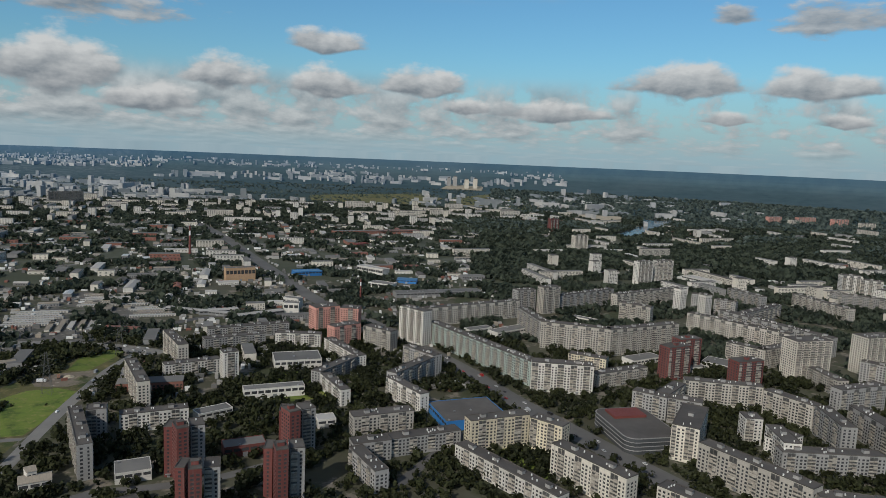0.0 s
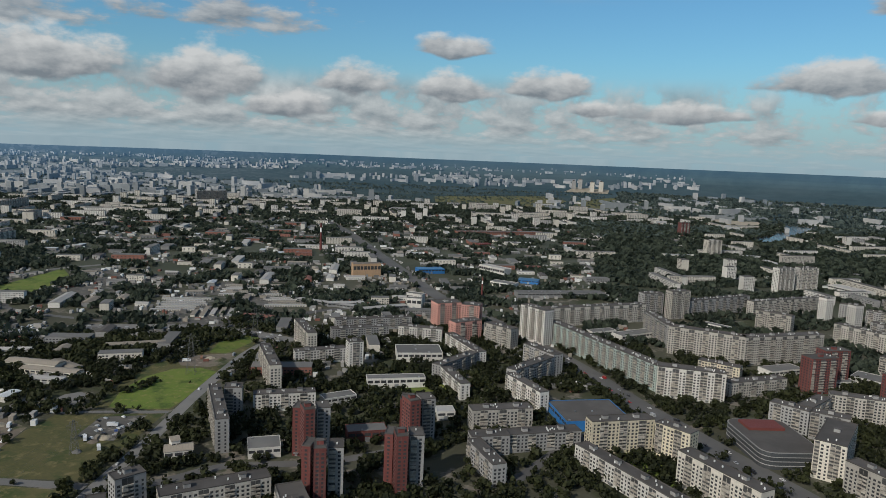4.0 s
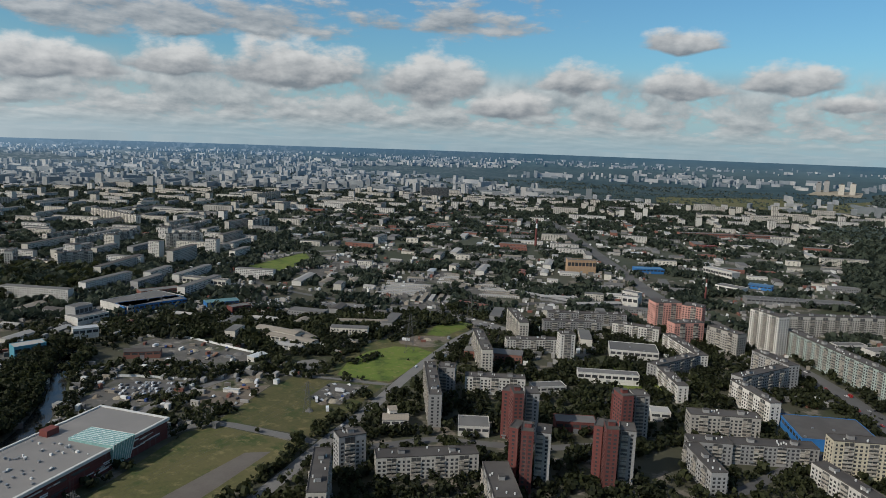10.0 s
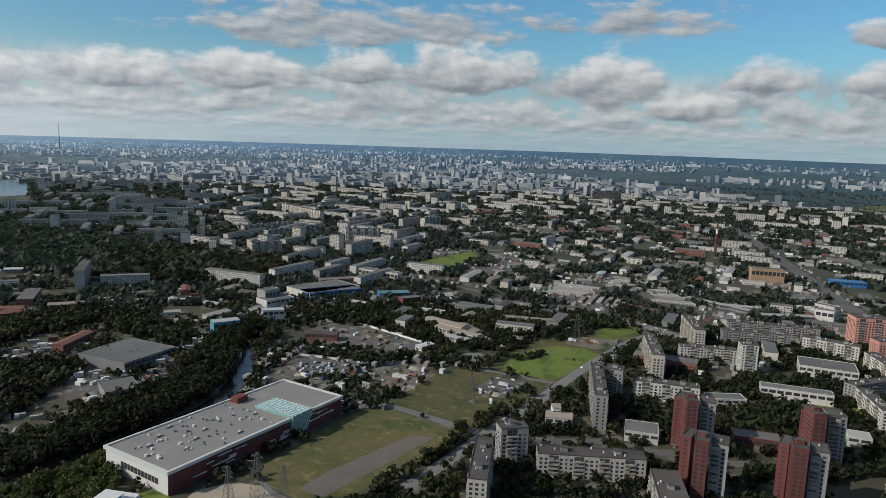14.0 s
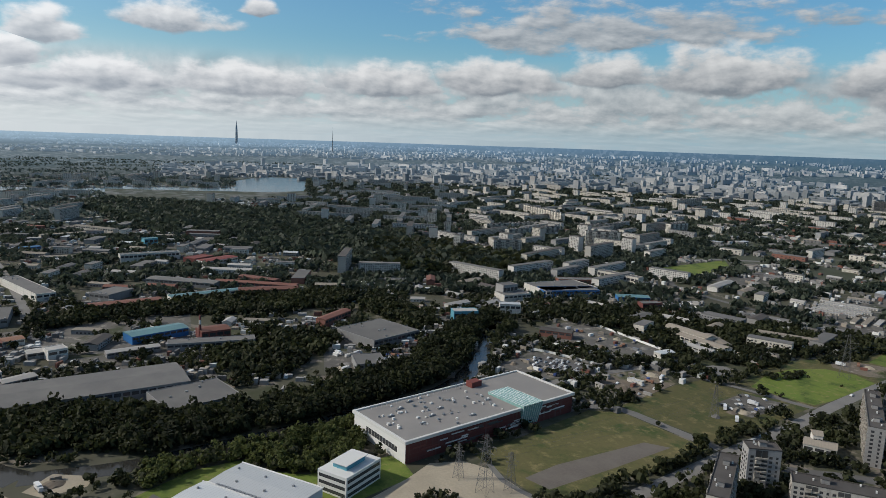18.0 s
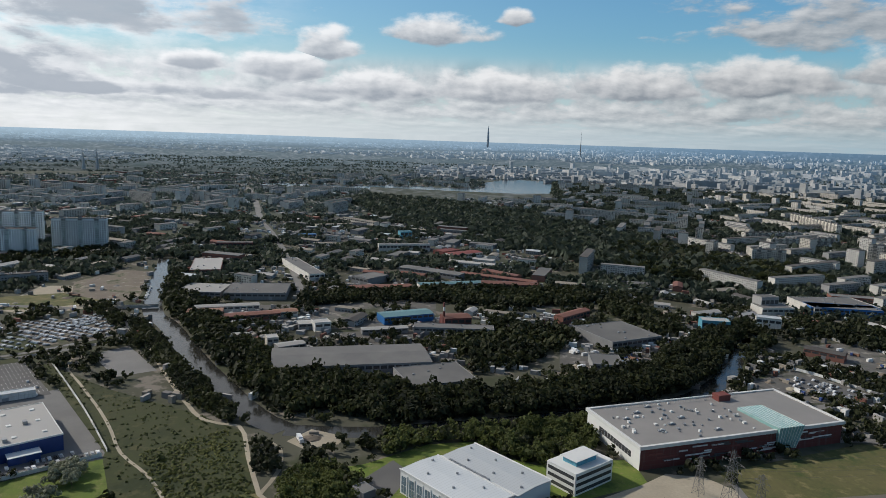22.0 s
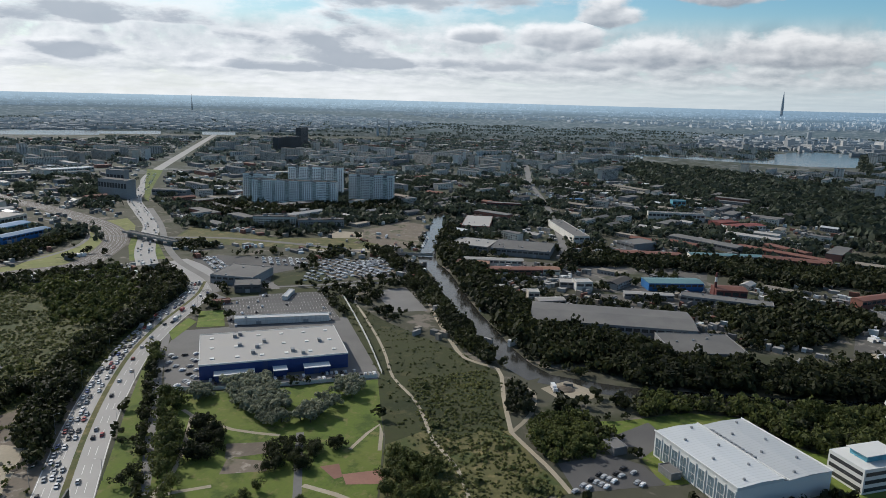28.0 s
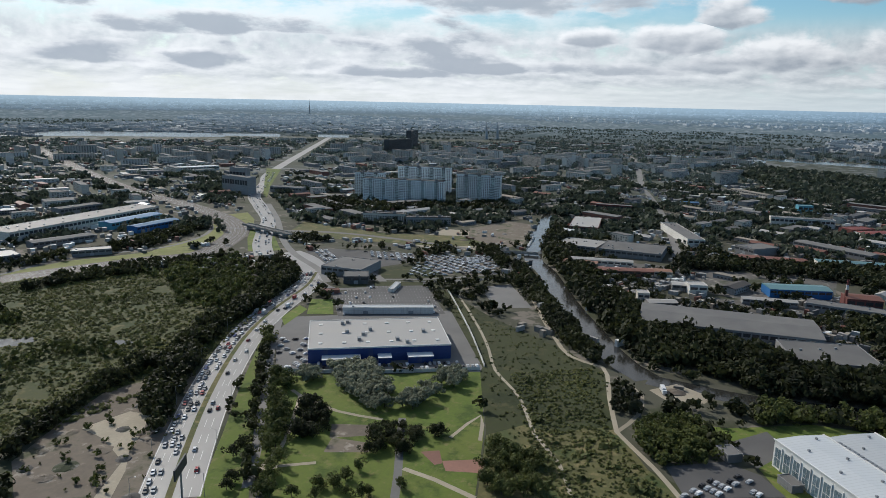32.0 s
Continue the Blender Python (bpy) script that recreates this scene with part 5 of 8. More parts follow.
patch('yard', [(-669, -2), (-683, 115), (-507, 122), (-497, 70), (-533, 16)], YARD, 0.035, 'dusty works yard', 'yard', code=0)
patch('yard', [(-775, -131), (-800, 132), (-664, 112), (-712, -120)], YARD, 0.036, 'dusty works yard', 'yard', code=0)
patch('yard', [(-658, 237), (-696, 400), (-571, 368), (-530, 255), (-557, 203)], YARD, 0.035, 'dusty works yard', 'yard', code=0)
patch('yard', [(-1570, -111), (-1665, 186), (-1414, 320), (-1206, 195), (-1202, -42)], YARD, 0.035, 'sunlit works yard', 'yard', code=0)
patch('yard', [(-765, -334), (-877, -327), (-879, -240), (-789, -220), (-739, -279)], TRACK, 0.04, 'sandy boatyard', 'yard', code=0)
patch('wide_river', [(-2566, 145), (-2475, 389), (-2412, 660), (-2453, 799), (-3109, 1009), (-3224, 822), (-2959, 656), (-2664, 592), (-2607, 409), (-2664, 251), (-2703, 153)], WATER, 0.3, 'broad pale river through the city', 'river', code=RIVER)
patch('wide_river', [(-2507, -231), (-2419, 138), (-2592, 147), (-2659, -236)], WATER, 0.3, 'broad pale river through the city', 'river', code=RIVER)
patch('wide_river', [(-2106, -2658), (-2298, -2624), (-2618, -2090), (-2402, -1917), (-2074, -2337), (-1946, -2456)], WATER, 0.3, 'far bright river', 'river', code=RIVER)
patch('wide_river', [(-2608, -2098), (-2749, -1883), (-2593, -1776), (-2462, -1980)], WATER, 0.3, 'far pale river through the city', 'river', code=RIVER)
patch('wide_river', [(-2843, -1740), (-2921, -1621), (-2752, -1526), (-2680, -1640)], WATER, 0.3, 'far pale river through the city', 'river', code=RIVER)
patch('lake', [(590, 2240), (560, 2330), (690, 2540), (800, 2760), (862, 3000), (880, 3060), (1000, 3030), (930, 2820), (850, 2690), (800, 2600), (640, 2280)], WATER, 0.25, 'dark blue lake among trees', 'lake', code=RIVER)
patch('lake', [(880, 3320), (800, 3480), (775, 3570), (830, 3850), (875, 4150), (1000, 4330), (975, 3950), (960, 3600), (985, 3330)], WATER, 0.3, 'far end of the lake beyond the arch bridge', 'lake', code=0)
patch('sandy_plot', [(633, 3150), (800, 3120), (780, 2934), (650, 2788), (568, 3005)], TRACK, 0.3, 'pale sandy ground by the lake', 'earth')
patch('meadow', [(-20, 5000), (60, 5900), (330, 5700), (280, 5000)], TRACK, 0.3, 'pale sandy building land', 'earth', code=0)
patch('meadow', [(-620, 3300), (-700, 3700), (-120, 4300), (0, 3900), (-60, 3300)], MEADOW, 0.3, 'open yellow-green fields', 'meadow', code=0)
patch('meadow', [(20, 3250), (60, 4000), (330, 4600), (600, 3900), (560, 3300)], MEADOW, 0.3, 'open yellow-green fields', 'meadow', code=0)
patch('lawn', [(-1793, 1349), (-2072, 1674), (-1795, 1583), (-1646, 1394)], LAWN, 0.2, 'green playing fields', 'grass', code=0)
patch('lawn', [(-1796, 1673), (-1985, 2025), (-1747, 1903), (-1600, 1597)], LAWN, 0.2, 'green playing fields', 'grass', code=0)
patch('play_court', [(-302, -112), (-307, -104), (-296, -98), (-293, -101)], COURT, 0.1, 'reddish play court', 'court')
patch('play_court', [(-298, -99), (-308, -81), (-296, -75), (-290, -94)], COURT, 0.1, 'reddish play court', 'court')
patch('allotment', [(-310, -167), (-319, -144), (-309, -139), (-296, -160)], DIRT, 0.1, 'bare allotment beds', 'garden')
patch('allotment', [(-297, -159), (-300, -136), (-291, -135), (-282, -155)], DIRT, 0.1, 'bare allotment beds', 'garden')
strip('railway', [(-424, -596), (-503, -562), (-559, -534), (-602, -505), (-670, -524), (-734, -558), (-791, -615), (-842, -698), (-898, -812), (-934, -912), (-1075, -1165), (-1270, -1488), (-1599, -2020)], 30, BALLAST, 0.07, 'brown ballast bed of a wide railway curve', 'railway')
strip('rail', [(-424, -596), (-503, -562), (-559, -534), (-602, -505), (-670, -524), (-734, -558), (-791, -615), (-842, -698), (-898, -812), (-934, -912), (-1075, -1165), (-1270, -1488), (-1599, -2020)], 0.32, STEEL, 0.09, 'steel rail on brown ballast', 'railway', code=0, shift=-12)
strip('rail', [(-424, -596), (-503, -562), (-559, -534), (-602, -505), (-670, -524), (-734, -558), (-791, -615), (-842, -698), (-898, -812), (-934, -912), (-1075, -1165), (-1270, -1488), (-1599, -2020)], 0.32, STEEL, 0.09, 'steel rail on brown ballast', 'railway', code=0, shift=-10.5)
strip('rail', [(-424, -596), (-503, -562), (-559, -534), (-602, -505), (-670, -524), (-734, -558), (-791, -615), (-842, -698), (-898, -812), (-934, -912), (-1075, -1165), (-1270, -1488), (-1599, -2020)], 0.32, STEEL, 0.09, 'steel rail on brown ballast', 'railway', code=0, shift=-7.5)
strip('rail', [(-424, -596), (-503, -562), (-559, -534), (-602, -505), (-670, -524), (-734, -558), (-791, -615), (-842, -698), (-898, -812), (-934, -912), (-1075, -1165), (-1270, -1488), (-1599, -2020)], 0.32, STEEL, 0.09, 'steel rail on brown ballast', 'railway', code=0, shift=-6)
strip('rail', [(-424, -596), (-503, -562), (-559, -534), (-602, -505), (-670, -524), (-734, -558), (-791, -615), (-842, -698), (-898, -812), (-934, -912), (-1075, -1165), (-1270, -1488), (-1599, -2020)], 0.32, STEEL, 0.09, 'steel rail on brown ballast', 'railway', code=0, shift=-3)
strip('rail', [(-424, -596), (-503, -562), (-559, -534), (-602, -505), (-670, -524), (-734, -558), (-791, -615), (-842, -698), (-898, -812), (-934, -912), (-1075, -1165), (-1270, -1488), (-1599, -2020)], 0.32, STEEL, 0.09, 'steel rail on brown ballast', 'railway', code=0, shift=-1.5)
strip('rail', [(-424, -596), (-503, -562), (-559, -534), (-602, -505), (-670, -524), (-734, -558), (-791, -615), (-842, -698), (-898, -812), (-934, -912), (-1075, -1165), (-1270, -1488), (-1599, -2020)], 0.32, STEEL, 0.09, 'steel rail on brown ballast', 'railway', code=0, shift=1.5)
strip('rail', [(-424, -596), (-503, -562), (-559, -534), (-602, -505), (-670, -524), (-734, -558), (-791, -615), (-842, -698), (-898, -812), (-934, -912), (-1075, -1165), (-1270, -1488), (-1599, -2020)], 0.32, STEEL, 0.09, 'steel rail on brown ballast', 'railway', code=0, shift=3)
strip('rail', [(-424, -596), (-503, -562), (-559, -534), (-602, -505), (-670, -524), (-734, -558), (-791, -615), (-842, -698), (-898, -812), (-934, -912), (-1075, -1165), (-1270, -1488), (-1599, -2020)], 0.32, STEEL, 0.09, 'steel rail on brown ballast', 'railway', code=0, shift=6)
strip('rail', [(-424, -596), (-503, -562), (-559, -534), (-602, -505), (-670, -524), (-734, -558), (-791, -615), (-842, -698), (-898, -812), (-934, -912), (-1075, -1165), (-1270, -1488), (-1599, -2020)], 0.32, STEEL, 0.09, 'steel rail on brown ballast', 'railway', code=0, shift=7.5)
strip('rail', [(-424, -596), (-503, -562), (-559, -534), (-602, -505), (-670, -524), (-734, -558), (-791, -615), (-842, -698), (-898, -812), (-934, -912), (-1075, -1165), (-1270, -1488), (-1599, -2020)], 0.32, STEEL, 0.09, 'steel rail on brown ballast', 'railway', code=0, shift=10.5)
strip('rail', [(-424, -596), (-503, -562), (-559, -534), (-602, -505), (-670, -524), (-734, -558), (-791, -615), (-842, -698), (-898, -812), (-934, -912), (-1075, -1165), (-1270, -1488), (-1599, -2020)], 0.32, STEEL, 0.09, 'steel rail on brown ballast', 'railway', code=0, shift=12)
patch('meadow', [(-838, -770), (-789, -665), (-751, -604), (-709, -557), (-663, -537), (-616, -536), (-569, -556), (-620, -568), (-677, -569), (-739, -600), (-791, -673)], EMBANK, 0.05, 'yellow-green railway embankment', 'meadow')
patch('meadow', [(-451, -611), (-516, -600), (-578, -564), (-621, -533), (-610, -516), (-568, -542), (-507, -574), (-440, -596)], EMBANK, 0.055, 'yellow-green railway embankment', 'meadow')
strip('road', [(-448, -607), (-523, -609), (-579, -581), (-619, -563), (-684, -571), (-738, -601), (-781, -651), (-814, -734)], 5, PALEROAD, 0.085, 'pale service road inside the railway curve', 'road')
patch('meadow', [(-826, -651), (-859, -636), (-815, -591), (-778, -565), (-777, -584)], EMBANK, 0.05, 'yellow-green railway embankment', 'meadow')
patch('verge', [(-1422, -1006), (-1420, -963), (-1135, -792), (-1003, -705), (-1029, -731), (-1190, -845)], LAWN, 0.13, 'green strip beside the avenue', 'grass')
FAR_WATER = [[(-2136, -2695), (-2332, -2662), (-2657, -2122), (-2307, -1841), (-1996, -2249), (-1875, -2365)], [(-2515, 143), (-2363, 647), (-2403, 794), (-3288, 1082), (-3195, 708), (-2762, 156)], [(-2730, -2197), (-3014, -1673), (-3330, -973), (-2951, -859), (-2674, -1482), (-2394, -1925)]]
mark([(-1919, -2481), (-2074, -2337), (-2419, -1902), (-2206, -1734), (-1763, -2279)], OPEN)
mark([(-2462, -1980), (-2752, -1526), (-3037, -885), (-2830, -823), (-2565, -1421), (-2300, -1849)], OPEN)
patch('sandy_plot', [(-253, -281), (-278, -274), (-279, -261), (-261, -249), (-244, -240), (-230, -228), (-205, -213), (-199, -219), (-236, -236), (-249, -262)], TRACK, 0.07, 'pale sandy building ground', 'earth')
VERGE_ROW = [(-434, -298), (-436, -293), (-317, -217), (-243, -169), (-242, -172), (-315, -222)]
SPIT = [(-429, -37), (-425, -26), (-415, -19), (-387, -20), (-378, -26), (-393, -33)]
LOT_BUSHES = [(-377, -18), (-396, -5), (-394, 17), (-372, 28), (-354, 31), (-346, 16), (-340, 1), (-355, -9)]
LEFT_BANK = [(-714, -175), (-653, -141), (-583, -110), (-528, -84), (-490, -63), (-461, -41), (-459, -52), (-474, -70), (-504, -89), (-555, -112), (-619, -141)]
RAIL_TREES = [(-487, -612), (-564, -590), (-638, -581), (-724, -601), (-760, -624), (-735, -624), (-678, -627), (-575, -619), (-493, -644)]
SLAB_TREES = [(-1034, -628), (-1015, -531), (-1142, -319), (-1059, -294), (-1016, -411), (-924, -482), (-928, -562)]
strip('road', [(-741, -596), (-750, -554), (-761, -509), (-783, -438), (-781, -341), (-769, -256)], 9, PALEROAD, 0.08, 'curved slip road', 'road')
strip('road', [(-595, -352), (-631, -336), (-585, -274), (-545, -300), (-565, -336)], 8, PALEROAD, 0.115, 'access road to the store', 'road')
strip('road', [(-585, -274), (-613, -228), (-660, -175), (-703, -197)], 7, PALEROAD, 0.1, 'pale lane towards the river', 'road')
patch('meadow', [(-835, -521), (-825, -481), (-808, -382), (-839, -290), (-800, -232), (-765, -290), (-745, -439), (-770, -500)], MEADOW, 0.05, 'yellow-green strip beyond the showrooms', 'meadow')
patch('car_park', [(-670, -415), (-694, -403), (-714, -300), (-679, -282), (-640, -305), (-598, -288), (-578, -313), (-604, -349)], ASPHALT, 0.06, 'dark asphalt round the showrooms', 'car park')
patch('yard', [(-708, -293), (-743, -220), (-704, -191), (-659, -193), (-636, -237), (-672, -266)], DIRT, 0.055, 'brown parking ground full of cars', 'yard')
patch('meadow', [(-640, -303), (-670, -266), (-634, -235), (-623, -238), (-600, -284)], DARKMEADOW, 0.09, 'dark rough grass by the showrooms', 'meadow')
patch('verge', [(-565, -312), (-579, -290), (-563, -280), (-547, -304)], DARKMEADOW, 0.14, 'grass strip before the car park', 'grass')
patch('verge', [(-584, -284), (-605, -242), (-592, -236), (-570, -276)], DARKMEADOW, 0.14, 'grass strip before the car park', 'grass')
patch('verge', [(-453, -297), (-488, -303), (-481, -291), (-438, -284)], LAWN, 0.15, 'green verge by the store', 'grass')
patch('yard', [(-897, -298), (-979, -270), (-967, -226), (-827, -204), (-790, -218), (-822, -275)], DIRT, 0.045, 'brown boat yard by the river', 'yard')
patch('verge', [(-640, -470), (-700, -516), (-745, -545), (-765, -530), (-720, -490), (-660, -440)], LAWN, 0.06, 'green bank beside the sunken avenue', 'grass')
strip('road', [(-563, -321), (-602, -355), (-654, -419), (-722, -481), (-831, -564), (-946, -661)], 8, PALEROAD, 0.125, 'curved slip road beside the avenue', 'road')
strip('road', [(-576, -312), (-591, -286), (-623, -232), (-676, -182), (-706, -184), (-764, -212)], 5, PALEROAD, 0.13, 'pale lane from the showrooms to the river', 'road')
patch('boat_yard', [(-429, -16), (-446, -1), (-433, 21), (-422, 16), (-418, -6)], TRACK, 0.08, 'pale boat yard by the river', 'yard')


# ---- apartment district ----
apartment(-282, 640, 77, 11, 26, 122, 'cream')
apartment(-291, 759, 71, 11, 26, 124, 'cream')
apartment(-266, 504, 83, 10, 27, 122, 'grey')
apartment(-272, 543, 15, 13, 26, 21, 'grey')
apartment(-236, 568, 54, 12, 16, 25, 'white')
apartment(-255, 710, 56, 12, 15, 33, 'white')
apartment(-214, 705, 16, 14, 29, 32, 'white', stacks=3)
apartment(-242, 817, 72, 12, 15, 31, 'grey')
apartment(-239, 869, 101, 12, 15, 29, 'grey')
apartment(-169, 838, 55, 12, 16, 1, 'white')
apartment(-106, 789, 86, 12, 15, 124, 'white')
apartment(-106, 722, 68, 12, 15, 63, 'grey')
apartment(-97, 661, 55, 10, 16, 120, 'white')
apartment(-151, 916, 35, 22, 34, 34, 'orange', label='salmon pink and white brick apartment tower')
apartment(-115, 851, 39, 16, 26, 41, 'orange', label='stepped salmon pink brick apartment wing')
apartment(-113, 895, 24, 20, 38, -5, 'orange', label='salmon pink apartment tower with a domed turret')
apartment(-69, 840, 43, 14, 26, -35, 'beige')
apartment(-15, 757, 51, 13, 24, -47, 'grey')
apartment(-25, 707, 70, 12, 22, 59, 'grey')
apartment(-26, 648, 59, 10, 20, 127, 'white')
apartment(-44, 578, 54, 14, 19, 23, 'beige')
apartment(-7, 546, 62, 13, 15, 24, 'grey')
apartment(-46, 489, 46, 11, 17, 121, 'grey')
apartment(-48, 525, 31, 13, 16, 22, 'grey')
shed(-215, 479, 24, 22, 8, 26, 'white', 'grey', 0, name='school_building', label='low flat roofed modern building with white fascia', category='building')
apartment(-190, 486, 6, 14, 38, 6, 'red', stacks=0, lofts=0, label='narrow dark red brick stair wing of a tower', name='brick_tower_wing')
apartment(-179, 475, 8, 15, 42, 33, 'red', stacks=0, lofts=1, label='dark red brick apartment tower', name='brick_tower')
apartment(-173, 491, 10, 15, 38, 27, 'grey', stacks=2, lofts=0, label='grey loggia wing of a red brick tower', name='brick_tower_wing')
apartment(-111, 457, 6, 14, 38, 6, 'red', stacks=0, lofts=0, label='narrow dark red brick stair wing of a tower', name='brick_tower_wing')
apartment(-101, 447, 8, 15, 42, 22, 'red', stacks=0, lofts=1, label='dark red brick apartment tower', name='brick_tower')
apartment(-93, 460, 10, 15, 38, 18, 'grey', stacks=2, lofts=0, label='grey loggia wing of a red brick tower', name='brick_tower_wing')
apartment(-158, 423, 6, 14, 38, 5, 'red', stacks=0, lofts=0, label='narrow dark red brick stair wing of a tower', name='brick_tower_wing')
apartment(-147, 414, 8, 15, 42, 20, 'red', stacks=0, lofts=1, label='dark red brick apartment tower', name='brick_tower')
apartment(-140, 426, 10, 15, 38, 17, 'grey', stacks=2, lofts=0, label='grey loggia wing of a red brick tower', name='brick_tower_wing')
apartment(-117, 527, 6, 14, 38, 7, 'red', stacks=0, lofts=0, label='narrow dark red brick stair wing of a tower', name='brick_tower_wing')
apartment(-109, 515, 9, 15, 42, 39, 'red', stacks=0, lofts=1, label='dark red brick apartment tower', name='brick_tower')
apartment(-101, 533, 11, 15, 38, 32, 'grey', stacks=2, lofts=0, label='grey loggia wing of a red brick tower', name='brick_tower_wing')
shed(-271, 454, 20, 14, 8, 30, 'white', 'tan', 2, name='chapel_house', label='low white plastered house with a hipped roof', category='house')
shed(-276, 457, 6, 10, 13, 42, 'white', 'tan', 2, name='chapel_house', label='tall white plastered house with arched windows', category='house')
shed(-156, 657, 58, 13, 10, 22, 'white', 'grey', 0, name='school_building', label='white three storey school building', category='building')
shed(-155, 760, 51, 34, 10, 18, 'white', 'grey', 0, name='school_building', label='white school building round a court', category='building')
shed(-196, 598, 31, 14, 7, 41, 'white', 'grey', 0, name='kindergarten', label='low white kindergarten building', category='building')
shed(-148, 526, 32, 16, 9, 25, 'red', 'grey', 0, name='school_building', label='low red brick building with white bands', category='building')
shed(-94, 588, 16, 14, 8, 21, 'white', 'pale', 0, name='shop', label='small white flat roofed shop', category='shop')
apartment(50, 803, 198, 14, 27, 125, 'green', stacks=3)
apartment(-28, 878, 44, 15, 44, -44, 'white', stacks=3)
apartment(51, 1005, 163, 13, 26, 31, 'beige')
apartment(136, 1085, 34, 16, 36, 28, 'grey', stacks=3)
apartment(175, 1086, 33, 16, 42, 29, 'beige', stacks=3)
apartment(177, 868, 87, 14, 34, -18, 'beige')
apartment(264, 877, 113, 14, 34, 26, 'beige')
apartment(131, 937, 78, 13, 30, 105, 'grey')
apartment(244, 1140, 133, 13, 26, 38, 'grey')
apartment(356, 1175, 159, 13, 26, 34, 'beige')
apartment(305, 1052, 49, 13, 26, -36, 'beige')
apartment(408, 1381, 37, 16, 48, 27, 'white', stacks=2, label='dark and white striped high-rise tower', name='high_rise')
apartment(455, 1406, 38, 16, 48, 16, 'white', stacks=2, label='dark and white striped high-rise tower', name='high_rise')
apartment(398, 1130, 15, 14, 40, 31, 'white', stacks=0)
apartment(442, 1157, 26, 13, 27, -34, 'grey')
apartment(422, 1084, 15, 14, 40, 29, 'white', stacks=0)
apartment(467, 1112, 34, 13, 27, -38, 'grey')
apartment(421, 956, 147, 13, 26, -49, 'beige')
apartment(475, 964, 177, 13, 26, -60, 'grey')
apartment(549, 1223, 81, 13, 22, -70, 'grey')
apartment(133, 708, 64, 16, 31, -6, 'white', stacks=3)
apartment(177, 785, 44, 13, 18, -26, 'yellow')
apartment(202, 741, 72, 13, 16, 29, 'beige')
apartment(272, 771, 33, 16, 38, 25, 'red', stacks=3, label='dark red brick apartment tower', name='brick_tower', lofts=1)
apartment(298, 809, 30, 16, 38, 19, 'red', stacks=3, label='dark red brick apartment tower', name='brick_tower', lofts=1)
apartment(332, 724, 33, 16, 38, 19, 'red', stacks=3, label='dark red brick apartment tower', name='brick_tower', lofts=1)
apartment(208, 643, 33, 13, 24, -34, 'grey')
apartment(232, 660, 47, 13, 24, 52, 'grey')
apartment(236, 630, 30, 13, 24, -23, 'grey')
apartment(293, 686, 75, 13, 24, -10, 'beige')
apartment(343, 645, 50, 13, 25, -57, 'beige')
apartment(355, 591, 52, 13, 27, -95, 'grey')
apartment(219, 569, 22, 59, 30, 153, 'cream', stacks=3)
apartment(240, 489, 90, 13, 26, -55, 'beige')
apartment(281, 592, 15, 16, 24, -3, 'white')
apartment(290, 552, 39, 14, 24, -94, 'white')
apartment(297, 563, 31, 14, 18, 30, 'white')
apartment(319, 532, 82, 13, 19, -1, 'grey')
apartment(434, 796, 49, 24, 46, 15, 'cream', stacks=2)
apartment(533, 827, 47, 24, 46, 16, 'cream', stacks=2)
apartment(383, 838, 46, 13, 24, -46, 'beige')
apartment(432, 847, 92, 13, 24, 32, 'beige')
apartment(814, 1364, 37, 20, 40, -6, 'white', stacks=3)
apartment(847, 1348, 38, 20, 34, -26, 'white', stacks=3)
apartment(655, 1169, 127, 13, 22, -76, 'beige')
apartment(756, 1218, 108, 13, 24, -37, 'grey')
apartment(432, 686, 63, 13, 26, 21, 'grey')
apartment(394, 594, 63, 13, 26, -88, 'grey')
apartment(436, 751, 50, 13, 18, -81, 'beige')
apartment(512, 777, 40, 13, 24, -46, 'grey')
apartment(498, 1073, 156, 13, 22, 41, 'grey')
apartment(54, 559, 54, 13, 27, 22, 'yellow')
apartment(97, 553, 30, 13, 27, -38, 'yellow')
apartment(118, 484, 70, 13, 26, -52, 'cream')
apartment(57, 486, 105, 12, 16, -50, 'white')
apartment(173, 439, 40, 13, 24, -46, 'cream')
apartment(291, 447, 52, 13, 22, -12, 'grey')
glass_centre(179, 591, 70, 50, 14, 103)
shed(32, 619, 51, 60, 9, 110, 'blue', 'bitumen', 0, name='blue_market', label='bright blue clad market hall with grey roof', category='shop')
shed(86, 1034, 48, 14, 6, 33, 'white', 'grey', 0, name='kindergarten', label='low white flat roofed kindergarten', category='building')
shed(222, 1028, 38, 12, 7, -39, 'white', 'grey', 0, name='kindergarten', label='low white flat roofed kindergarten', category='building')
shed(251, 824, 48, 20, 8, 31, 'white', 'grey', 0, name='kindergarten', label='low white flat roofed kindergarten', category='building')
shed(296, 797, 49, 14, 6, 21, 'white', 'grey', 0, name='kindergarten', label='low white flat roofed kindergarten', category='building')
shed(345, 825, 33, 30, 6, -36, 'white', 'grey', 0, name='kindergarten', label='low white flat roofed kindergarten', category='building')
shed(104, 940, 73, 20, 8, 40, 'white', 'grey', 0, name='kindergarten', label='low white flat roofed kindergarten', category='building')
shed(57, 934, 38, 14, 8, 34, 'white', 'grey', 0, name='kindergarten', label='low white flat roofed kindergarten', category='building')
apartment(-242, 320, 58, 11, 27, 124, 'cream')
apartment(-259, 375, 19, 12, 26, 54, 'grey')
apartment(-211, 396, 69, 14, 16, 38, 'beige')
apartment(-152, 385, 47, 17, 17, -57, 'grey')
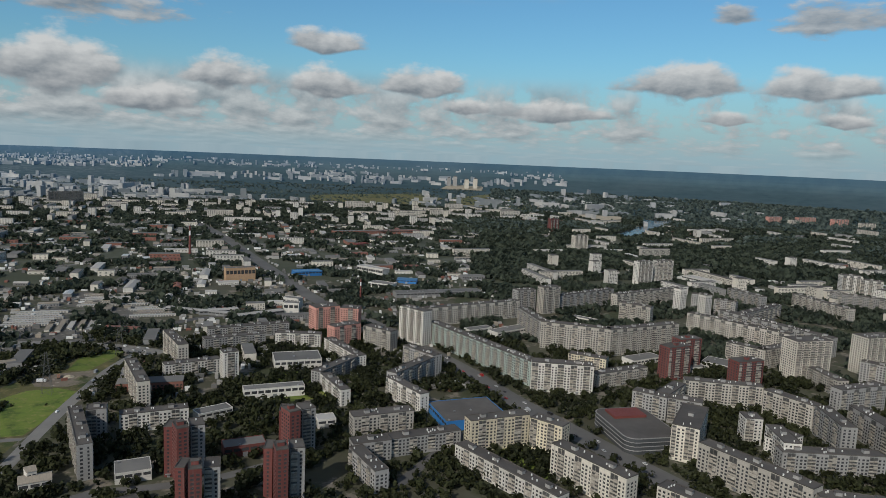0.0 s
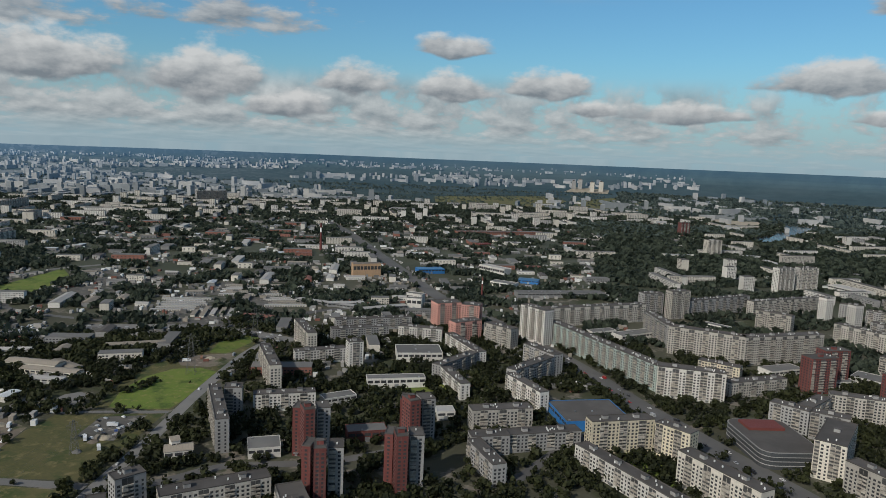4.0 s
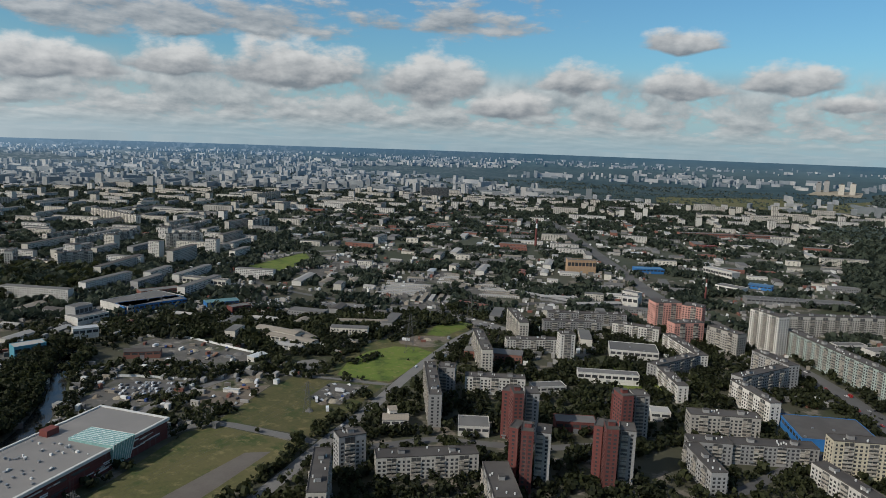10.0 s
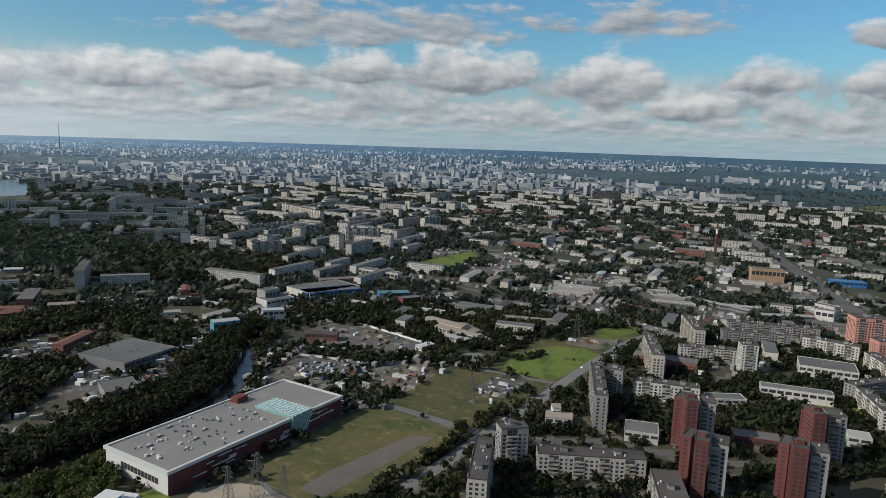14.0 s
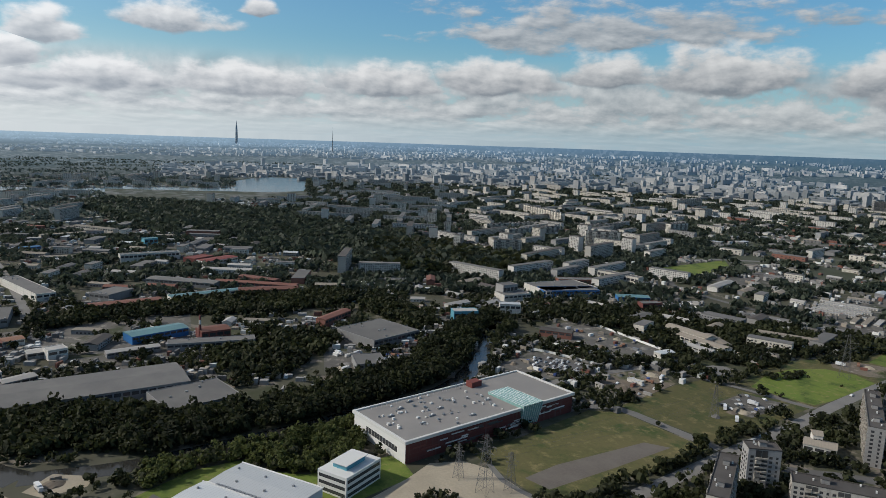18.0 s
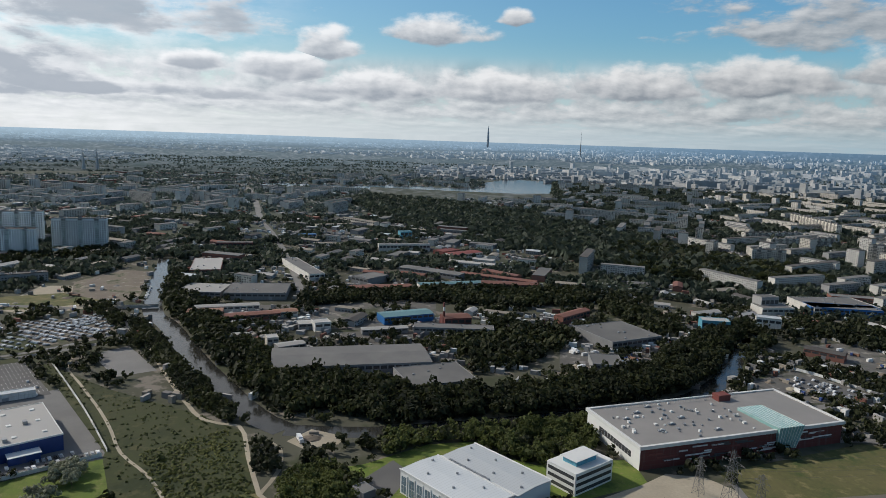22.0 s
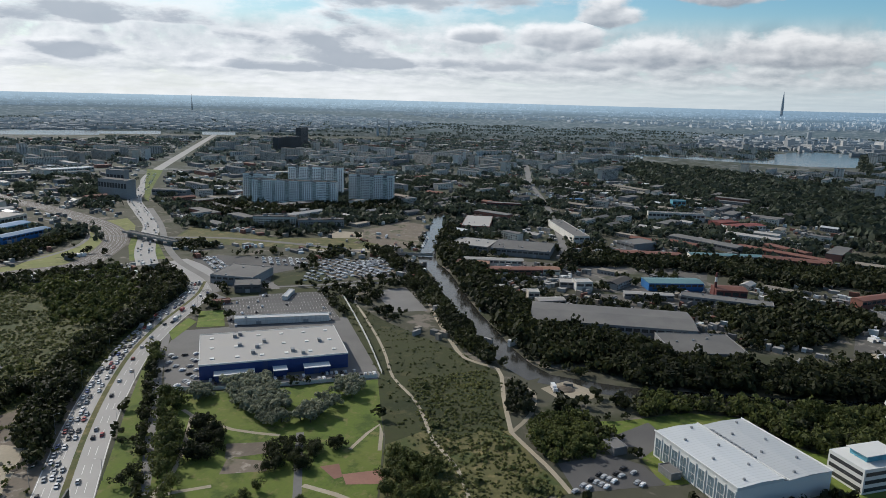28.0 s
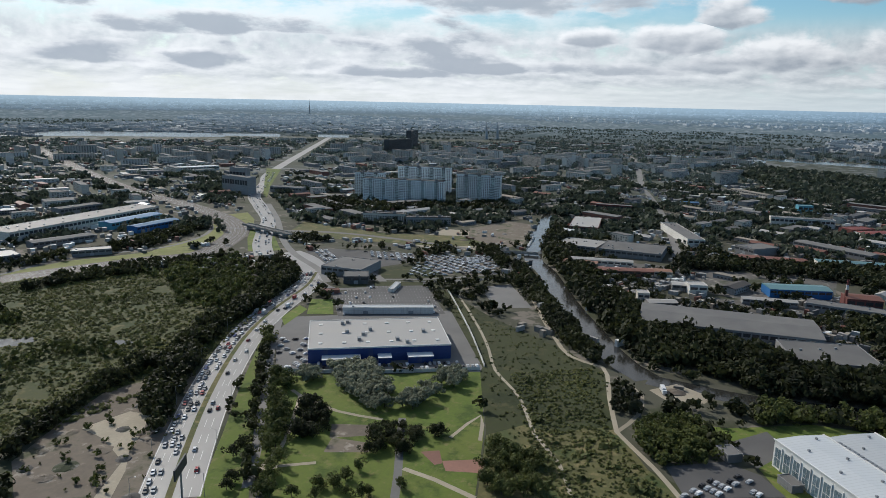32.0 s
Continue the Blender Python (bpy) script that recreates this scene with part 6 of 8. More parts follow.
patch('yard', [(-399, 667), (-396, 688), (-354, 712), (-341, 677), (-357, 657), (-387, 653)], DIRT, 0.08, 'bare brown plot with cabins', 'earth')
patch('lawn', [(-383, 705), (-397, 765), (-369, 798), (-356, 775), (-360, 732), (-362, 707)], LAWN, 0.075, 'bright green field', 'grass')
bridge(-753, -559, -721, -469, 10, 6, 'concrete railway bridge over the sunken avenue')
bridge(-763, -214, -770, -171, 6, 2.5, 'low wooden bridge across the river')
garage_row(-475, 1003, 95, 20)
garage_row(-480, 1016, 86, 20)
garage_row(-484, 1028, 77, 20)
garage_row(-489, 1040, 95, 20)
garage_row(-493, 1052, 86, 20)
garage_row(-498, 1064, 77, 20)
garage_row(-502, 1077, 95, 20)
garage_row(-523, 873, 70, 20)
garage_row(-527, 885, 61, 20)
garage_row(-531, 896, 52, 20)
garage_row(-535, 907, 70, 20)
garage_row(-539, 919, 61, 20)
garage_row(-543, 930, 52, 20)
garage_row(-547, 941, 70, 20)
garage_row(-449, 888, 60, 110)
garage_row(-460, 884, 51, 110)
garage_row(-471, 880, 42, 110)
garage_row(-482, 876, 60, 110)
garage_row(-494, 872, 51, 110)
garage_row(-395, 950, 60, 20)
garage_row(-400, 962, 51, 20)
garage_row(-404, 974, 42, 20)
garage_row(-409, 986, 60, 20)
garage_row(-413, 998, 51, 20)

apartment(372, 1854, 42, 16, 44, 22, 'cream', stacks=3, label='pale apartment tower among the trees')
shed(283, 1790, 82, 22, 9, 20, 'white', 'pale', 0, label='long white hall among dark trees')
apartment(383, 2380, 34, 18, 42, 30, 'red', stacks=3, label='dark red and white tower by the lake', lofts=1)
apartment(-1393, 2584, 124, 16, 46, 50, 'grey', stacks=2, label='wide dark grey apartment slab')
apartment(1505, 3160, 90, 18, 30, 30, 'orange', label='sunlit orange brick apartment block')
apartment(1640, 3140, 110, 18, 34, 24, 'orange', label='sunlit orange brick apartment block')
apartment(1770, 3100, 90, 18, 34, 20, 'orange', label='sunlit orange brick apartment block')
apartment(1560, 3080, 70, 16, 24, 28, 'cream', label='cream apartment block at the forest edge')
apartment(1840, 3010, 80, 16, 28, 16, 'cream', label='cream apartment block at the forest edge')


# ---- works, halls and warehouses ----
red_centre(-416, 263, 60, 156, 15, -170)
white_works(-352, 88, 57, 57, 12, -146)
white_office(-364, 151, 21, 32, 13, -150)
store(-428, -200, 94, 59, 10, 121)
shed(-570, 27, 127, 50, 10, 94, 'shed', 'grey', 1.5, label='long grey roofed factory hall')
shed(-526, 91, 54, 44, 8, 103, 'shed', 'grey', 0, label='flat grey factory hall')
shed(-754, -98, 65, 12, 7, 100, 'cream', 'pale', 1, label='long cream depot with pale roof')
shed(-735, -117, 35, 22, 6, 95, 'rust', 'orange', 1)
shed(-723, -70, 57, 14, 6, 106, 'rust', 'rust', 1)
shed(-735, -37, 24, 14, 6, 105, 'cream', 'orange', 1)
shed(-715, 87, 55, 22, 8, 107, 'blue', 'teal', 1.5, label='blue clad hall with teal roof')
shed(-691, 136, 28, 20, 11, 97, 'red', 'rust', 1.5, label='red brick hall with white window frames')
shed(-665, 130, 78, 16, 7, 81, 'shed', 'grey', 0)
shed(-669, 62, 45, 10, 5, 98, 'shed', 'pale', 1)
shed(-681, 1, 16, 14, 9, 108, 'white', 'pale', 0)
shed(-688, -14, 15, 14, 6, 100, 'shed', 'pale', 1)
shed(-617, -25, 25, 12, 6, 115, 'shed', 'pale', 1)
shed(-641, -74, 12, 16, 7, 101, 'shed', 'pale', 1)
shed(-633, -42, 10, 12, 8, 105, 'cream', 'pale', 0)
shed(-989, -158, 39, 88, 7, 96, 'rust', 'pale', 0, label='pale roofed warehouse with a flat roof')
shed(-842, -136, 49, 47, 6, 83, 'shed', 'pale', 0, label='pale roofed warehouse with a flat roof')
shed(-832, -74, 69, 55, 8, 88, 'shed', 'grey', 0, label='long grey hall with white window band')
shed(-970, -29, 21, 124, 9, 110, 'white', 'grey', 0)
shed(-904, 60, 28, 40, 9, 44, 'shed', 'grey', 0)
shed(-856, 71, 76, 16, 6, 97, 'rust', 'rust', 1)
shed(-871, 163, 90, 14, 7, 100, 'white', 'teal', 1)
shed(-871, 238, 73, 20, 7, 81, 'rust', 'rust', 1.5)
shed(-910, 233, 110, 14, 7, 55, 'rust', 'rust', 1.5)
shed(-955, 149, 95, 22, 7, 52, 'shed', 'grey', 1)
shed(-940, 244, 59, 14, 7, 39, 'rust', 'rust', 1)
shed(-1290, -34, 29, 12, 7, 112, 'blue', 'blue', 1, label='blue roofed hall with a pitched roof')
shed(-1296, 145, 23, 14, 14, 104, 'teal', 'teal', 0, label='teal clad office block', name='office_block', category='office')
shed(-1154, 129, 86, 14, 12, 96, 'white', 'grey', 0, label='white works building with a flat roof')
shed(-1116, 195, 39, 24, 9, 127, 'red', 'red', 0, label='red clad hall with a flat roof')
shed(-1093, 219, 60, 24, 9, 121, 'white', 'red', 1, label='white and red hall')
shed(-1200, 2, 44, 10, 5, 84, 'cream', 'tan', 1)
shed(-1441, 14, 76, 14, 7, 106, 'cream', 'tan', 1)
shed(-1514, 71, 101, 14, 8, 40, 'cream', 'tan', 1)
shed(-1164, -145, 57, 14, 10, 94, 'red', 'grey', 0, label='dark red brick factory')
shed(-660, 403, 28, 16, 14, 74, 'teal', 'pale', 0, label='bright teal clad office block by the river', name='office_block', category='office')
shed(-637, 287, 60, 59, 9, 108, 'shed', 'grey', 0, label='grey roofed factory by the river')
shed(-557, 244, 26, 30, 7, 77, 'shed', 'grey', 0)
shed(-710, 267, 51, 12, 9, 127, 'rust', 'rust', 1.5)
shed(-754, 613, 84, 55, 9, 87, 'white', 'grey', 0, label='dark roofed hall with white walls')
shed(-737, 521, 40, 24, 9, 89, 'white', 'grey', 0)
shed(-750, 520, 24, 16, 18, 96, 'grey', 'grey', 0, name='office_block', category='office', label='plain grey walled office block with a flat roof')
shed(-775, 741, 71, 14, 14, 14, 'cream', 'grey', 0, label='long cream office block', name='office_block', category='office')
shed(-786, 665, 54, 18, 9, 69, 'rust', 'grey', 0)
shed(-680, 478, 25, 14, 11, 61, 'white', 'white', 0)
shed(-631, 658, 27, 14, 9, 74, 'red', 'grey', 0)
shed(-678, 674, 42, 18, 6, 60, 'blue', 'teal', 1)
shed(-487, 589, 60, 14, 6, 2, 'cream', 'tan', 1.5)
shed(-475, 569, 34, 10, 5, 5, 'white', 'pale', 1)
shed(-574, 466, 34, 14, 7, 42, 'rust', 'bitumen', 1.5, label='dark brown hall in the yard')
shed(-515, 600, 56, 16, 8, 2, 'cream', 'tan', 2, label='long cream hall with a weathered roof')
shed(-468, 697, 62, 12, 6, 30, 'cream', 'tan', 1.5, label='long pale yellow building behind trees')
shed(-430, 440, 14, 4, 2.6, 20, 'white', 'white', 0, label='white site cabin with a flat roof', name='site_cabin', category='cabin', band=False)
shed(-476, 522, 18, 10, 5, 88, 'white', 'white', 1)
shed(-489, 611, 40, 12, 5, -21, 'shed', 'tan', 1)
shed(-733, 609, 80, 26, 9, 74, 'blue', 'grey', 0, label='blue-grey hall with a flat roof')
shed(-214, 1007, 22, 14, 16, 3, 'white', 'grey', 0, label='small white office block', name='office_block', category='office')
shed(-359, 1242, 52, 18, 24, 29, 'ochre', 'grey', 0, label='ochre brick office block', name='office_block', category='office')
shed(-254, 1325, 53, 24, 9, 28, 'blue', 'blue', 0, label='blue sided hall with a flat roof')
shed(-220, 1041, 26, 14, 16, -16, 'white', 'grey', 0, label='white office block with a flat roof', name='office_block', category='office')
shed(-130, 1358, 68, 20, 16, -37, 'white', 'pale', 0, name='office_block', category='office', label='plain white walled office block with a flat roof')
shed(-59, 1292, 37, 24, 7, -4, 'blue', 'blue', 1, label='blue roofed hall with a pitched roof')
shed(-191, 2066, 271, 26, 10, 28, 'rust', 'grey', 0)
shed(-199, 1742, 33, 18, 12, 38, 'red', 'red', 0)
shed(-1, 1184, 155, 22, 8, 21, 'shed', 'grey', 0)
shed(-100, 1233, 45, 24, 9, -23, 'white', 'grey', 0)
shed(-315, 985, 54, 14, 6, 26, 'shed', 'pale', 1)
shed(-254, 978, 70, 14, 6, 41, 'shed', 'pale', 1)
shed(-343, 982, 97, 12, 5, -11, 'shed', 'pale', 1)
shed(-401, 869, 43, 12, 5, -2, 'rust', 'rust', 1)
shed(548, 1436, 81, 28, 9, -61, 'white', 'pale', 0, label='white hall with a red end')
shed(1661, 2428, 76, 20, 8, -4, 'shed', 'grey', 0)
shed(-612, -323, 43, 46, 8, 92, 'grey', 'grey', 0, label='grey car showroom with a flat roof', name='showroom', category='shop')
shed(-578, -299, 23, 22, 7, 117, 'dark', 'grey', 0, label='glazed grey car showroom', name='showroom', category='shop')
shed(-666, -750, 232, 42, 12, -179, 'cream', 'mall', 0, label='very long factory hall')
shed(-705, -704, 87, 22, 9, -180, 'teal', 'blue', 1.5, label='blue roofed hall with a pitched roof')
shed(-695, -657, 69, 18, 8, 177, 'blue', 'blue', 1.5, label='blue roofed hall with a pitched roof')
shed(-575, -677, 68, 18, 7, 165, 'shed', 'grey', 1)
shed(-740, -840, 67, 20, 10, 175, 'shed', 'grey', 0)
shed(-551, -604, 38, 16, 6, 140, 'shed', 'pale', 0)
shed(-492, -656, 20, 30, 7, 158, 'shed', 'pale', 0)
shed(-1291, -1117, 118, 30, 8, 153, 'white', 'white', 0)
shed(-1083, -716, 61, 20, 10, 99, 'grey', 'grey', 0)
shed(-1029, -782, 65, 20, 30, 79, 'grey', 'grey', 0, name='office_block', label='grey office high-rise with stacked bands', category='office')
shed(-1057, -801, 35, 14, 42, 89, 'grey', 'grey', 0, name='office_block', label='grey office high-rise with a flat roof', category='office')
shed(-502, -228, 73, 8, 5, 116, 'white', 'white', 0, band=False, label='white entrance canopy hall of the store', name='canopy_hall')
shed(-532, -299, 14, 6, 3, 132, 'rust', 'rust', 0, band=False, name='kiosk', category='kiosk', label='plain rust walled kiosk with a flat roof')
shed(-570, -255, 25, 5, 3, -170, 'white', 'white', 0, band=False, name='kiosk', category='kiosk', label='small white kiosk in the car park')
shed(-341, 55, 10, 6, 3.5, 33, 'shed', 'grey', 0, band=False, name='gatehouse', category='hut', label='plain shed walled gatehouse with a flat roof')
shed(-359, 29, 10, 8, 4, 34, 'shed', 'grey', 0, name='substation', category='hut', band=False, label='plain shed walled substation with a flat roof')
apartment(-1081, -483, 141, 16, 38, 98.5, 'pearl', stacks=6, label='wide white and turquoise apartment slab', name='high_rise')
apartment(-1098, -556, 52, 16, 45, 101, 'pearl', stacks=6, label='tall white and turquoise apartment slab', name='high_rise')
apartment(-1141, -370, 76, 16, 48, 97, 'pearl', stacks=6, label='tall white and turquoise apartment slab', name='high_rise')
apartment(-1195, -494, 98, 16, 50, 103, 'pearl', stacks=6, label='tall white and turquoise apartment slab', name='high_rise')
apartment(-880, -420, 58, 14, 14, 106, 'cream', stacks=0, label='long cream brick office block')
apartment(-896, -360, 62, 14, 11, 117, 'grey', stacks=0, label='low grey office block')
apartment(-2143, -999, 121, 20, 40, 167, 'dark', stacks=0, name='high_rise', label='dark high-rise block over the rooftops')
apartment(-2371, -1050, 66, 20, 60, -178, 'dark', stacks=0, name='high_rise', label='dark high-rise tower over the rooftops')
apartment(-1296, 735, 13, 14, 29, 55, 'cream')
apartment(-1143, 675, 43, 12, 26, 139, 'cream')
apartment(-1056, 725, 54, 14, 26, 75, 'cream')
apartment(-1107, 1000, 71, 12, 26, 55, 'cream')
apartment(-1190, 1306, 65, 14, 26, 95, 'cream')
apartment(-1117, 701, 71, 14, 10, 5, 'cream')
apartment(-1700, 1908, 202, 14, 34, 108, 'cream')
apartment(-1542, 1172, 232, 12, 26, -11, 'cream')
apartment(-1350, 932, 143, 12, 16, 95, 'cream')
apartment(-1265, 939, 164, 12, 16, 99, 'cream')
apartment(-1285, 1158, 162, 12, 16, 97, 'cream')


# ---- named stretches of the plan ----
FOREST_BANK = [(-548, 4), (-502, 87), (-507, 176), (-541, 276), (-632, 365), (-686, 453), (-616, 443), (-540, 349), (-493, 294), (-471, 200), (-451, 150), (-444, 78), (-455, 36), (-488, -3), (-546, -40), (-673, -105), (-736, -143), (-711, -115), (-598, -44)]
NEAR_BANK = [(-427, 44), (-444, 78), (-454, 134), (-456, 190), (-394, 174), (-380, 136), (-387, 96), (-367, 79), (-371, 42)]
BIG_FOREST = [(-2075, 42), (-2172, 157), (-1932, 432), (-1493, 574), (-1230, 642), (-1096, 641), (-1084, 751), (-974, 721), (-937, 632), (-953, 521), (-1014, 423), (-1192, 332), (-1508, 241), (-1612, 119)]
FOREST_2 = [(-1244, 540), (-1193, 685), (-969, 754), (-915, 734), (-898, 619), (-910, 498), (-984, 425)]
BELT = [(-695, 505), (-652, 592), (-563, 643), (-464, 748), (-403, 882), (-366, 789), (-429, 635), (-511, 584), (-608, 519)]
WASTE = [(-429, -581), (-534, -521), (-545, -399), (-565, -361), (-468, -324), (-389, -300), (-309, -276), (-278, -287), (-219, -295)]
HEDGE = [(-262, -240), (-288, -256), (-338, -283), (-365, -300), (-414, -318), (-498, -334), (-565, -356), (-600, -392), (-586, -402), (-552, -376), (-494, -354), (-412, -339), (-358, -320), (-328, -300), (-283, -270)]
SITE_HEDGE = [(-212, -292), (-244, -305), (-290, -318), (-338, -326), (-352, -305), (-335, -293), (-330, -306), (-290, -306), (-250, -295), (-215, -282)]
SAPLINGS = [(-516, -473), (-573, -506), (-615, -464), (-552, -396), (-457, -356), (-444, -364), (-470, -417)]
RAIL_HEDGE = [(-433, -545), (-478, -553), (-554, -513), (-605, -479), (-604, -462), (-526, -487), (-451, -526), (-419, -535)]
VERGE_TREES = [(-294, -217, 2.4), (-298, -213, 2.2), (-268, -191, 4.2), (-261, -192, 3.6), (-265, -186, 3.4), (-242, -178, 3.6), (-236, -176, 3.2), (-321, -224, 3.0), (-326, -229, 2.6), (-347, -241, 2.6)]
PARK_ROW = [(-449, -312), (-459, -309), (-410, -271), (-327, -216), (-276, -183), (-235, -161), (-238, -155), (-279, -177), (-345, -218), (-371, -249)]
PARK_DARK = [(-289, -177), (-325, -193), (-333, -190), (-326, -178), (-301, -165), (-286, -168)]
PARK_MID = [(-286, -134), (-318, -148), (-326, -137), (-320, -128), (-330, -127), (-325, -107), (-318, -106), (-318, -119), (-296, -116)]
PARK_LOW = [(-240, -150), (-262, -141), (-275, -134), (-277, -119), (-273, -104), (-262, -108), (-252, -124)]
PARK_RIGHT = [(-321, -82), (-326, -57), (-290, -51), (-278, -65), (-289, -77)]
OFFICE_TREES = [(-364, -18), (-392, 11), (-367, 31), (-347, 41), (-333, 21), (-327, -4)]
RIVERSIDE = [(-785, -226), (-691, -166), (-583, -111), (-518, -75), (-467, -46), (-459, -52), (-488, -81), (-560, -120), (-660, -175), (-749, -228)]
FARSIDE = [(-976, -194), (-811, -178), (-706, -137), (-628, -101), (-554, -64), (-497, -35), (-470, -17), (-485, 14), (-537, -7), (-562, -47), (-679, -89), (-827, -147)]
RIGHT_WOODS = [(89, 1721), (554, 1980), (1738, 2702), (1198, 1849), (738, 1721), (412, 1549), (139, 1343), (63, 1388)]
HIGHWAY = [(-220, -194), (-255, -216), (-302, -244), (-355, -272), (-411, -297), (-472, -316), (-544, -332), (-591, -351)]
AVENUE = [(192, 490), (157, 545), (121, 606), (77, 679), (27, 777), (-36, 877)]
LOT = [(-475, -259), (-530, -297), (-571, -279), (-603, -239), (-519, -185)]
LOT_B = [(-331, 16), (-310, 8), (-329, 49), (-343, 31)]
LOT_C = [(-445, 420), (-452, 451), (-443, 476), (-414, 470), (-404, 420)]
LOT_K = [(-366, 463), (-372, 505), (-342, 518), (-336, 469)]
LOT_L = [(-457, 515), (-454, 538), (-428, 520), (-424, 507)]
LOT_D = [(-526, 403), (-477, 436), (-466, 405), (-504, 383)]
LOT_E = [(-675, -279), (-738, -218), (-664, -193), (-614, -264)]
LOT_F = [(-361, -236), (-410, -270), (-419, -252), (-369, -220)]
LOT_G = [(-380, -230), (-428, -129), (-418, -121), (-371, -215)]
LOT_H = [(-678, 544), (-645, 757), (-556, 721), (-609, 553)]

WORKS_WOODS = [
    [(-642, 119), (-705, 187), (-656, 251), (-729, 306), (-669, 288), (-566, 177), (-561, 128)],
    [(-827, -27), (-867, 153), (-852, 253), (-850, 336), (-787, 319), (-763, 218), (-801, 83), (-775, -19)],
    [(-800, 324), (-833, 374), (-660, 368), (-640, 333), (-731, 320)],
]
for pts in WORKS_WOODS:
    mark(pts, WOOD, over=False)
BUILDING_GROUND = [(-192, -259), (-240, -290), (-290, -285), (-315, -262), (-262, -228), (-205, -205)]
MEADOW_SIDE = [(-420, -100), (-320, -60), (-255, -45), (-250, 0), (-310, 5), (-364, -30), (-450, -55)]
WILLOW_ARMS = [[(-377, -199), (-362, -187), (-349, -170), (-338, -152)], [(-388, -188), (-368, -174), (-352, -158)], [(-345, -139), (-358, -137), (-370, -134)], [(-384, -130), (-394, -128), (-400, -134)], [(-356, -213), (-359, -209)]]
SKYSCRAPER = (77.5, 14000)
MASTS = [(70.1, 9000, 310), (122.3, 7000, 150), (107.2, 3300, 90), (108.1, 3300, 90)]
SIDE = 1.0
PYLONS = [(-363, 632, 42, 20), (-355, 763, 42, 20), (-322, 218, 36, 20), (-344, 213, 22, 20), (-318, 233, 24, 20), (-347, 440, 26, 20)]
CHIMNEYS = [(-550, 1523, 62, 3.2, "tall striped factory chimney"), (-686, 123, 26, 1.6, "dark brick boiler house chimney"), (-127, 1125, 34, 1.8, "brick boiler house chimney")]
BILLBOARD = (-223, -189)


mark([(-2133, 122), (-2136, 698), (-2506, 816), (-2619, 148)], OPEN)


# ---- filling between: the rest of the city ----
GX, GY = np.meshgrid(AXIS, AXIS, indexing="ij")
woods_map = inside(BIG_FOREST, GX, GY) | inside(FOREST_2, GX, GY)
leafy_map = inside(RIGHT_WOODS, GX, GY)


def zone_of(x, y):
    """What kind of building belongs where."""
    az = math.degrees(math.atan2(-(x - EYE_X), y - EYE_Y))
    d = math.hypot(x - EYE_X, y - EYE_Y)
    if woods_map[min(CELLS - 1, max(0, int((x + HALF) / RES))), min(CELLS - 1, max(0, int((y + HALF) / RES)))]:
        return "wood"
    if leafy_map[min(CELLS - 1, max(0, int((x + HALF) / RES))), min(CELLS - 1, max(0, int((y + HALF) / RES)))]:
        return "mixed" if noise.noise(Vector((x * 0.0045, y * 0.0045, 4.0))) > 0.0 else "wood"
    edge = 14 * noise.noise(Vector((x * 0.0018, y * 0.0018, 9.0)))
    if az < -4 + edge and d > 1650:
        return "mixed" if noise.noise(Vector((x * 0.003, y * 0.003, 4.0))) > -0.06 else "wood"
    if d < 700:
        return "trees"
    if az < 8 and d < 1350:
        return "trees"
    if -4 <= az < 40 and d < 2300:
        return "works"
    if 72 < az < 108 and d < 1700:
        return "works"
    if 40 <= az <= 72 and d < 1000:
        return "works"
    if az > 100 and d < 960:
        return "trees"
    if az > 108 and d < 1900:
        return "works"
    if az > 92 and d > 2350:
        return "works"
    return "homes"


KINDS = {}


def filler(kind, x, y, yaw, stretch):
    """A block or hall of the wider city, from a few patterns with their parts."""
    if kind not in KINDS:
        form, length, width, height, wall, roof = kind
        b = base("apartment_block" if form == "home" else "warehouse", 0, 0, 0,
                 f"{wall} panel apartment block among trees" if form == "home" else f"{roof} roofed works building",
                 "apartment block" if form == "home" else "warehouse")
        l, w = length / 2, width / 2
        s = Shape()
        s.box(-l, -w, -0.5, l, w, height)
        part("wall", s, WALL[wall], b)
        r = Shape()
        if form == "home" or int(length) % 2:
            r.box(-l - 0.1, -w - 0.1, height, l + 0.1, w + 0.1, height + 0.6)
        else:
            r.v = [(-l - 0.4, -w - 0.4, height), (l + 0.4, -w - 0.4, height), (l + 0.4, w + 0.4, height), (-l - 0.4, w + 0.4, height), (-l - 0.4, 0, height + 2), (l + 0.4, 0, height + 2)]
            r.f = [(0, 1, 5, 4), (2, 3, 4, 5), (3, 0, 4), (1, 2, 5), (3, 2, 1, 0)]
        part("roof", r, ROOF[roof], b)
        g = Shape()
        for side in (1, -1):
            for f in range(max(1, int(height / 2.85))):
                z = 0.9 + f * 2.85
                n = max(2, int(length / 3.4))
                for i in range(n):
                    u = -l + (i + 0.5) * length / n
                    if (i + 2 * f) % 7 == 0:
                        continue
                    g.quad(*[(u + e * side, side * (w + 0.04), z + h) for e, h in ((1.0, 0), (-1.0, 0), (-1.0, 1.5), (1.0, 1.5))])
        part("window_grid", g, GLASS, b, "rows of dark windows", "stuff")
        KINDS[kind] = b
        b.matrix_basis = pose(x, y, 0, 0, 0, yaw)
        return b
    return copy_thing(KINDS[kind], pose(x, y, 0, 0, 0, yaw))


